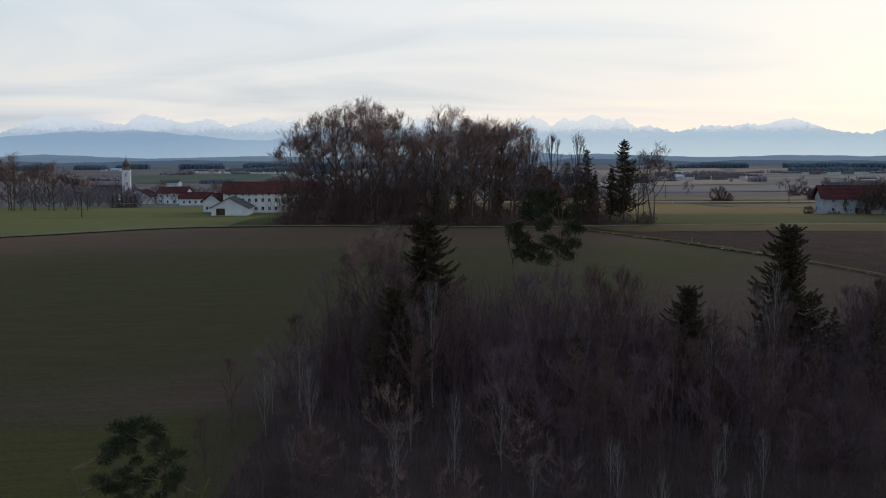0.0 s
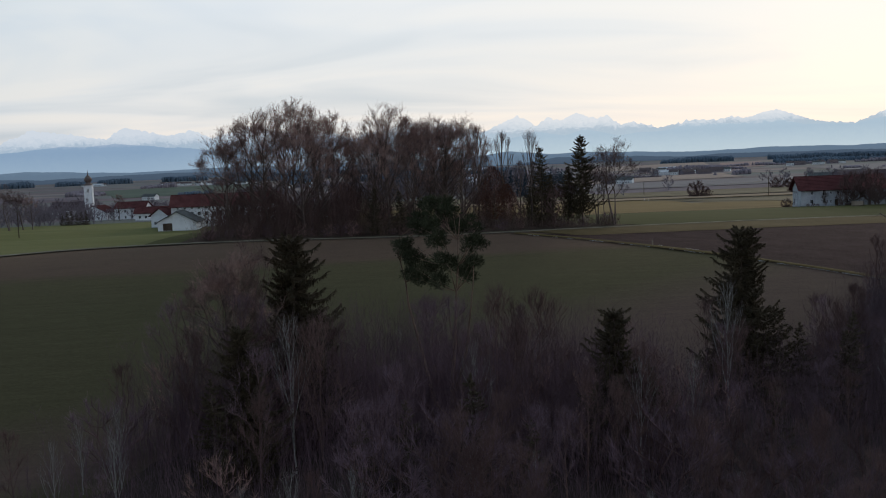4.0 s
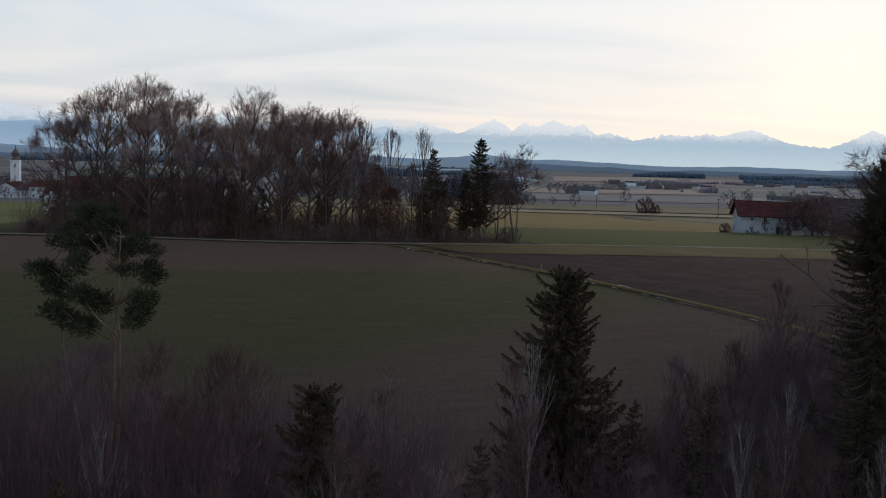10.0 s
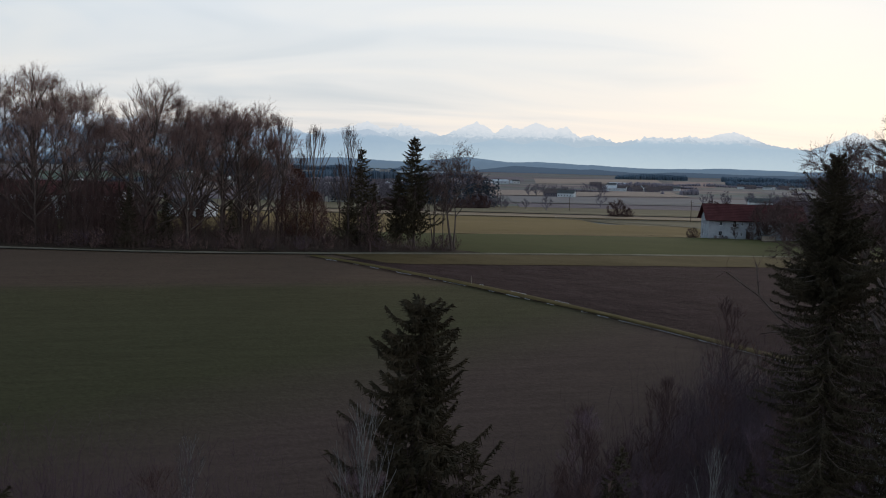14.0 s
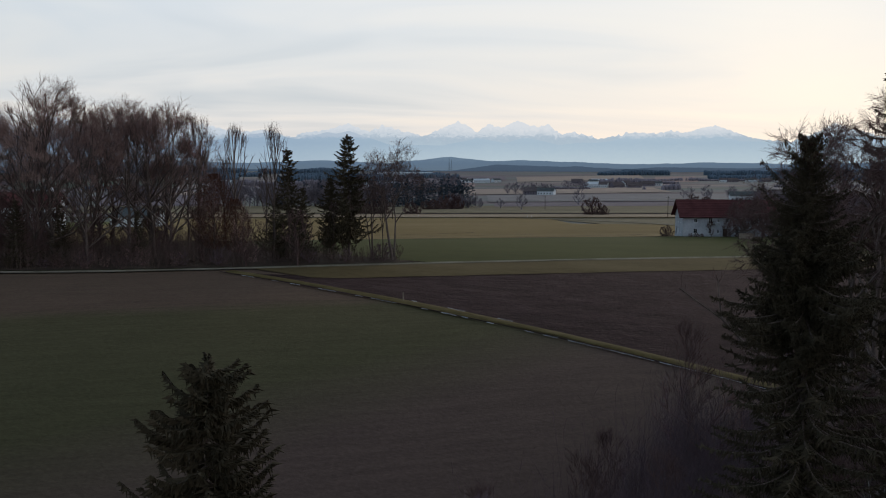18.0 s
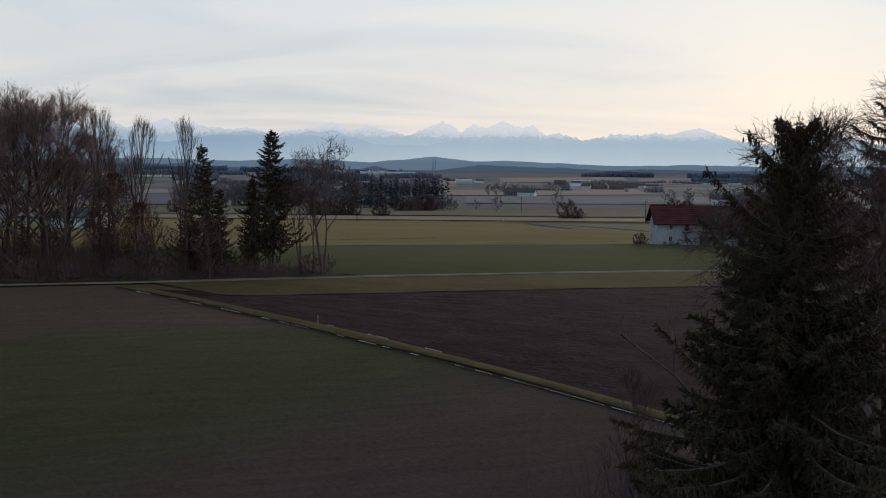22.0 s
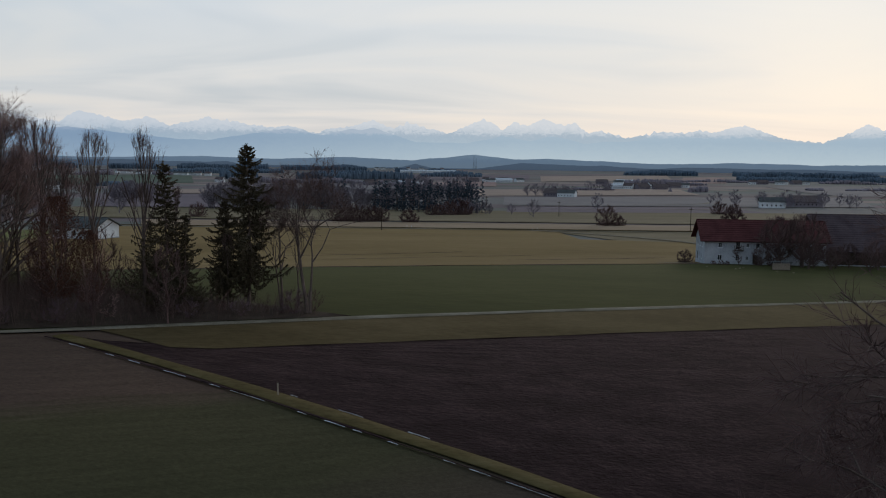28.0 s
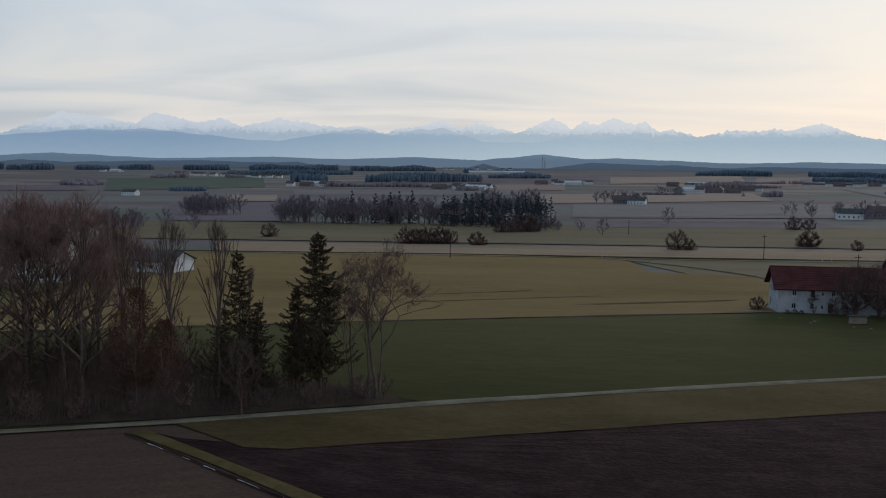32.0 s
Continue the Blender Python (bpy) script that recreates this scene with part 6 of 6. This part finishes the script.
again(beeches[3], 5.6, 102.6, 60, 0.62, label="bare brown tree beside a spruce")

birch = forked_tree("birch", "slender bare birch with white bark", 220, 13, 1.9, 0.12, 0.16, 9, 4, BIRCH, PALE_TWIG, "birches of the thicket", first=0.19, start=(9, 24), fork=(8, 18), rise=0.1, girth=0.55, crook=0.05, twigs=1, twig_len=0.7, twig_up=0.5, reach=0.78, fine=0.008, from_order=2, forks=2, sides=4)
put(birch, 47.6, 115.6, 0, 1.0)
for i, (x, y, s) in enumerate([(10.9, 96.6, 0.95), (36, 98, 0.8), (41, 103, 0.7), (24, 100, 0.8), (60, 110, 0.85), (66, 118, 0.9), (30, 112, 0.7), (74, 124, 0.8), (80, 128, 0.9), (70, 112, 0.8), (18, 113, 0.6), (38, 121, 0.62)]):
    again(birch, x, y, 77 * i, s)
for i in range(30):
    x, y = rng.uniform(-3, 62), rng.uniform(68, 96)
    again(birch, x, y, 77 * i, rng.uniform(0.3, 0.52), tall=0.95, label="young pale birch in the front of the thicket")

saplings = [forked_tree("sapling", "thin bare sapling in the thicket", 230 + k, 11, (3.4, 2.6, 3.8, 3.0)[k], (0.15, 0.2, 0.1, 0.15)[k], (0.2, 0.3, 0.14, 0.24)[k], 7, 3, TWIG, (GREY_TWIG, TWIG, TWIG, GREY_TWIG)[k], "saplings of the thicket", first=0.19, start=(18, 44), fork=(12, 32), rise=0.08, girth=0.5, crook=0.06, twigs=3, twig_len=0.85, twig_up=0.6, reach=0.8, fine=0.0095, from_order=1, sides=3, forks=2, stems=(1, 1, 2, 1)[k]) for k in range(4)]


def in_thicket(x, y):
    """The wood's plan: it narrows to the south-west and follows the field's foot to the east."""
    left = -1 - 4.5 * blend(56, 70, y) + 3 * blend(88, 98, y) + (0.45 * (y - 99) if y > 99 else 0)
    back = min(160, 117 + 0.05 * x + 0.02 * max(0, x - 36) ** 2)
    return left < x < 110 and 30 < y < back


def brush_height(x, y):
    """How high the young wood stands: low in front and on the left, highest round the pine and at the eastern edge."""
    h = (5.4 + 5.0 * blend(70, 98, y)) * (0.74 + 0.26 * blend(-4, 8, x)) - 2.8 * blend(117, 130, y) * (1 - blend(52, 66, x))
    h += 3.4 * math.exp(-((x - 21) ** 2 / 300 + (y - 101) ** 2 / 130)) + 2.4 * math.exp(-((x - 4) ** 2 / 40 + (y - 99) ** 2 / 60))
    return h + 1.2 * noise.noise(Vector((x * 0.06, y * 0.06, 8)))


count = 0
for k, s in enumerate(saplings):
    put(s, 16 + 9 * k, 88 + 3 * k, 0, 0.8)
while count < 330:
    x, y = rng.uniform(-12, 108), rng.uniform(32, 160)
    if not in_thicket(x, y) or (abs(x - 70) < 4 and abs(y - 118) < 8) or (y < 70 and rng.random() < 0.4):
        continue
    h = brush_height(x, y) * rng.uniform(0.74, 1.06)
    if count % 4 == 3:
        again(shrubs[count // 4 % 3], x, y, rng.uniform(0, 360), h / 6.0)
    else:
        again(saplings[count % 4 % 3 + (count // 12) % 2], x, y, rng.uniform(0, 360), h / 11)
    count += 1


def undergrowth(label, seed, inside, height, count, box_x, box_y, mat):
    """The brush that fills a wood between its saplings: thin forked stems beyond counting."""
    r = random.Random(seed)
    verts, faces = [], []
    while len(faces) < count:
        x, y = r.uniform(*box_x), r.uniform(*box_y)
        if not inside(x, y):
            continue
        h = height(x, y) * r.uniform(0.2, 0.72 + 0.23 * blend(84, 96, y))
        p = Vector((x, y, level(x, y) - 0.1))
        q = p + Vector((r.gauss(0, 0.16) * h, r.gauss(0, 0.16) * h, h))
        spike(verts, faces, p, q, r.uniform(0.012, 0.022))
        for _ in range(7):
            c = p.lerp(q, r.uniform(0.3, 0.95))
            spike(verts, faces, c, c + Vector((r.gauss(0, 0.4), r.gauss(0, 0.4), r.uniform(0.4, 1.1))) * r.uniform(0.5, 1.5), 0.0085)
    tagged(new("undergrowth", mesh_of("undergrowth", verts, faces, mat)), label, "undergrowth", kind="stuff")


undergrowth("tangle of thin bare brown stems", 9, in_thicket, brush_height, 480000, (-12, 110), (32, 160), BRUSH)
undergrowth("dense brown tangle of tall thin stems round the pine", 29, lambda x, y: in_thicket(x, y) and y > 97, brush_height, 130000, (-2, 42), (97, 120), BRUSH)
undergrowth("pale mauve tangle of thin stems at the wood's eastern foot", 19, lambda x, y: in_thicket(x, y) and y > 112 + 0.25 * (x - 52), lambda x, y: 5.5 + 2.5 * blend(60, 78, x) + 1.5 * noise.noise(Vector((x * 0.1, y * 0.1, 4))), 150000, (52, 86), (114, 160), EDGE_BRUSH)


def in_copse(x, y):
    return beside(x) + 2.0 + 1.5 * noise.noise(Vector((x * 0.2, 0, 4))) < y < (249 if x < 26 else 249 - 0.5 * (x - 26)) and -22 < x < 62


undergrowth("dark brown brush under the copse", 10, in_copse, lambda x, y: (9.5 - 5.0 * blend(2, 16, x) - 2.0 * blend(31, 46, x)) * (1 + 0.5 * noise.noise(Vector((x * 0.15, y * 0.15, 2)))), 190000, (-22, 62), (204, 250), COPSE_BRUSH)
between("copse_floor", -24, 66, lambda x: beside(x) + 1.2, lambda x: 251 if x < 26 else 251 - 0.5 * (x - 26), BROWN_GRASS, "brown dead grass under the copse", 0.17, 2.5, 0.08)


def wood_floor():
    """Leaf litter under the young wood, as far as the wood goes."""
    step, verts, faces, seen = 2.5, [], [], {}

    def corner(i, j):
        if (i, j) not in seen:
            x, y = -24 + i * step, 28 + j * step
            x, y = x + noise.noise(Vector((i * 0.7, j * 0.7, 1))), y + noise.noise(Vector((i * 0.7, j * 0.7, 7)))
            seen[i, j] = len(verts)
            edge = 0.12 if in_thicket(x - 2.5, y) and in_thicket(x, y + 2.5) else -0.15
            verts.append((x, y, level(x, y) + edge + 0.05 * noise.noise(Vector((x, y, 3)))))
        return seen[i, j]

    for i in range(54):
        for j in range(54):
            if in_thicket(-24 + (i + 0.5) * step + 4 * noise.noise(Vector((i, j, 2.2))), 28 + (j + 0.5) * step + 2 * noise.noise(Vector((i, j, 5.2)))):
                faces.append((corner(i, j), corner(i + 1, j), corner(i + 1, j + 1), corner(i, j + 1)))
    tagged(new("wood_floor", mesh_of("wood_floor", verts, faces, LITTER, True)), "dark leaf litter under the thicket", "wood floor", kind="structure")


wood_floor()


def spruce_cone():
    """A hanging spruce cone: overlapping rings of scales round a long spindle."""
    rings = [(0.004, 0.0), (0.014, -0.008), (0.017, -0.03), (0.0195, -0.031), (0.018, -0.055), (0.0205, -0.056), (0.0175, -0.08), (0.019, -0.081), (0.014, -0.104), (0.015, -0.105), (0.004, -0.128)]
    return lathe("cone", rings, CONE, 7)


def coned_spruce():
    """The spruce that the drone comes close to: drooping boughs with upturned tips, curtains of hanging branchlets, and bunches of long cones."""
    r = random.Random(41)
    height = 26.95
    wood, verts, faces, hang, dead = [], [], [], [], []
    for i in range(10):
        wood.append((Vector((0, 0, height * i / 10 - (0.3 if i == 0 else 0))), Vector((0, 0, height * (i + 1) / 10)), 0.3 * (1 - i / 10.15), 0.3 * (1 - (i + 1) / 10.15)))

    def finger(c, d, ln, w):
        """A stout young shoot with short side fingers."""
        e = c + d * ln
        sprig(verts, faces, c, e, w)
        for q in range(max(2, int(ln / 0.035))):
            s = c.lerp(e, 0.2 + 0.7 * r.random())
            sprig(verts, faces, s, s + swerve(r, d, radians(r.uniform(40, 65))) * r.uniform(0.02, 0.045), w * 0.85)

    def bough(start, tip, sag, fine):
        """fine: 2 close by, 1 further down, 0 far below."""
        reach = (tip - start).length
        way = Vector((tip.x - start.x, tip.y - start.y, 0)).normalized()
        cross = Vector((-way.y, way.x, 0))
        pts = [start.lerp(tip, t) - Vector((0, 0, sag * reach * math.sin(math.pi * t ** 0.8))) for t in (0, 0.2, 0.4, 0.6, 0.8, 1.0)]
        for i in range(5):
            wood.append((pts[i], pts[i + 1], max(0.008, 0.017 * reach * (1 - i / 5)), max(0.006, 0.017 * reach * (1 - (i + 1) / 5))))
        gap, ln0, w = ((0.13, 0.5, 0.05), (0.075, 0.42, 0.024), (0.042, 0.32, 0.0075))[fine]
        n = max(4, int(reach / gap))
        for k in range(n + 1):
            t = 0.08 + 0.92 * k / n
            i = min(4, int(t * 5))
            c = pts[i].lerp(pts[i + 1], t * 5 - i)
            for side in (-1, 1):
                ln = ln0 * (0.35 + 0.65 * math.sin(math.pi * min(1, 0.25 + 0.75 * t))) * r.uniform(0.5, 1.3) * min(1, 0.45 + reach / 3)
                d = (way * r.uniform(0.1, 0.6) + cross * (side * r.uniform(0.15, 0.8)) + Vector((0, 0, r.uniform(-1.0, -0.2) if t < 0.85 else r.uniform(-0.3, 0.5)))).normalized()
                if fine == 0:
                    for _ in range(2):
                        spike(verts, faces, c, c + swerve(r, d, 0.5) * ln * r.uniform(0.6, 1.3), w)
                    continue
                e = c + d * ln
                step = 0.032 if fine == 2 else 0.06
                m = max(3, int(ln / step))
                for q in range(m):
                    s = c.lerp(e, (q + r.random()) / m)
                    for _ in range(2 + fine // 2):
                        spike(verts, faces, s, s + swerve(r, d, radians(r.uniform(25, 75))) * r.uniform(1.0, 1.9 if fine == 2 else 2.6) * step, w)
                spike(verts, faces, c, e + d * 0.03, w * 1.3)
                if fine == 2 and t > 0.45 and r.random() < 0.5:
                    finger(c, (way * 0.7 + Vector((0, 0, r.uniform(0.2, 1.1))) + cross * (side * r.uniform(0.1, 0.7))).normalized(), r.uniform(0.04, 0.085), 0.0075)
            if r.random() < 0.02 * fine:
                e = c + Vector((r.gauss(0, 0.08), r.gauss(0, 0.08), -r.uniform(0.15, 0.4)))
                dead.append((c, e, 0.004, 0.002))
        if fine:
            up = (way * 0.5 + Vector((0, 0, 0.9))).normalized()
            finger(pts[5] - up * 0.02, up, r.uniform(0.09, 0.15), 0.009)
            for side in (-1, 1):
                finger(pts[5], (up + cross * (side * 0.8)).normalized(), r.uniform(0.05, 0.09), 0.008)
        return pts

    def bunch(c, many):
        for _ in range(many):
            hang.append(c + Vector((r.gauss(0, 0.045), r.gauss(0, 0.045), r.uniform(-0.05, 0.02))))

    z = 1.2
    while z < height - 0.2:
        depth = height - z
        fine = 2 if depth < 3.2 else (1 if depth < 7.5 else 0)
        per = (8, 8, 7)[fine]
        a0 = r.uniform(0, 6.3)
        for b in range(per):
            a = a0 + 2 * math.pi * b / per + r.gauss(0, 0.25)
            reach = min(3.0, 0.16 + 0.58 * depth ** 0.93) * (r.uniform(0.55, 1.1) if fine else r.uniform(0.45, 1.3)) * (0.72 if math.sin(a) < -0.3 and depth < 4 else 1.0)
            if math.cos(a) < 0.2 and depth < 5.5:
                reach = min(reach, 0.95 if depth < 2.2 else (1.3 if depth < 3.6 else 1.9))
            lift = 0.75 if depth < 0.8 else (0.35 if depth < 2 else (0.1 if depth < 5 else -0.15))
            start = Vector((0, 0, z))
            tip = start + Vector((math.cos(a) * reach, math.sin(a) * reach, lift * reach + r.gauss(0, 0.06)))
            pts = bough(start, tip, 0.05 if depth < 1 else 0.13, fine)
            if depth < 2.6:
                bunch(pts[5] - Vector((0, 0, 0.02)), r.choice((1, 3, 5)))
                bunch(pts[4], r.choice((0, 2, 4)))
            elif depth < 5 and r.random() < 0.3:
                bunch(pts[4], 2)
        z += (0.46, 0.25, 0.165)[fine]
    # long boughs that stand out on the open western side and round the tip
    for x, y, zz in ((-0.93, 0.0, 26.65), (-1.38, 0.92, 25.95), (-1.75, 0.25, 25.05), (-2.65, -0.3, 23.1), (-0.48, -0.3, 26.85), (0.32, -0.1, 26.95), (0.58, 0.1, 26.75)):
        pts = bough(Vector((0, 0, zz - 0.3 - 0.55 * math.hypot(x, y))), Vector((x, y, zz)), 0.1, 2)
        bunch(pts[5] - Vector((0, 0, 0.03)), 6)
        bunch(pts[4].lerp(pts[5], 0.5), 4)
    for k in range(9):
        finger(Vector((0, 0, height - 0.05 * k)), Vector((r.gauss(0, 0.5), r.gauss(0, 0.5), 1)).normalized(), r.uniform(0.08, 0.16), 0.009)
    tree = thing("spruce", "tall dark spruce hung with brown cones", "spruce tree")
    part("trunk", tubes("trunk", wood, BARK, 5), tree)
    part("crown", mesh_of("crown", verts, faces, NEEDLE), tree)
    for seg in dead[:60]:
        part("dead_twig", tubes("dead_twig", [seg], DRY, 3), tree, "pale dry dead twig")
    me = spruce_cone()
    hang.sort(key=lambda p: -p.z)
    for p in hang[:300]:
        c = part("cone", me, tree)
        c.matrix_local = pose(p.x, p.y, p.z - 0.004, r.gauss(0, 9), r.gauss(0, 9), r.uniform(0, 360)) @ Matrix.Scale(r.uniform(0.72, 0.98), 4)
    return tree


# the tall trees at the wood's eastern edge
put(coned_spruce(), 72.1, 118.95, 0, 1.006)
edge_spruce = put(spruce("spruce", "tall dark spruce at the wood's edge", 301, 27.0, 4.6, 40, 9, 44, 0.05, 0.65, 0.5, sprig_len=0.95, sprig_w=0.11, top_r=0.4, power=0.6, thin=0.15), 97.5, 160.0, 0, 1.14)
again(edge_spruce, 84.0, 127.0, 200, 0.9)
again(edge_spruce, 78.0, 119.5, 90, 0.86)
again(edge_spruce, 89.5, 143.0, 140, 0.86)
put(arching, 87.2, 147.0, 40, 1.12)
again(arching, 93.0, 153.5, 160, 1.2)
again(arching, 98.0, 143.0, 300, 0.96)
again(arching, 87.0, 132.0, 100, 0.86)

# ---------------------------------------------------------------- small things on the fields


def stake(x, y, tall, mat, label, name="marker_post"):
    s = thing(name, label, "post")
    s.matrix_basis = pose(x, y, level(x, y), 1.5, -2, 0)
    part("shaft", box_mesh("shaft", (-0.05, -0.05, -0.3), (0.05, 0.05, tall), mat, 0.012), s)
    part("cap", box_mesh("cap", (-0.06, -0.06, tall), (0.06, 0.06, tall + 0.06), TIMBER, 0.012), s)
    return s


stake(59.7, 200.5, 1.2, PALE_WOOD, "pale wooden marker stake on the grass balk")
for x, y in ((71.0, 466.6), (72.6, 467.0), (114, 460.2), (115.6, 459.8), (186, 454.2), (189, 453.8)):
    stake(x, y, 1.1, FRAME, "short white post beside the far path", "path_post")


def lattice_mast(x, y, tall):
    """A far radio mast: four legs drawn together, with braces."""
    p = thing("radio_mast", "thin steel mast on a far wooded hill", "mast", "masts on the hill")
    p.matrix_basis = pose(x, y, level(x, y))
    legs = [(Vector((sx * 2.2, sy * 2.2, 0)), Vector((sx * 0.4, sy * 0.4, tall))) for sx in (-1, 1) for sy in (-1, 1)]
    for a, b in legs:
        part("leg", tubes("leg", [(a, b, 0.35, 0.25)], SLATE, 4), p)
    for k in range(6):
        f0, f1 = k / 6, (k + 1) / 6
        part("brace", tubes("brace", [(legs[0][0].lerp(legs[0][1], f0), legs[2][0].lerp(legs[2][1], f1), 0.15, 0.15)], SLATE, 4), p)
    return p


lattice_mast(372, 4405, 57)
lattice_mast(382, 4410, 50)
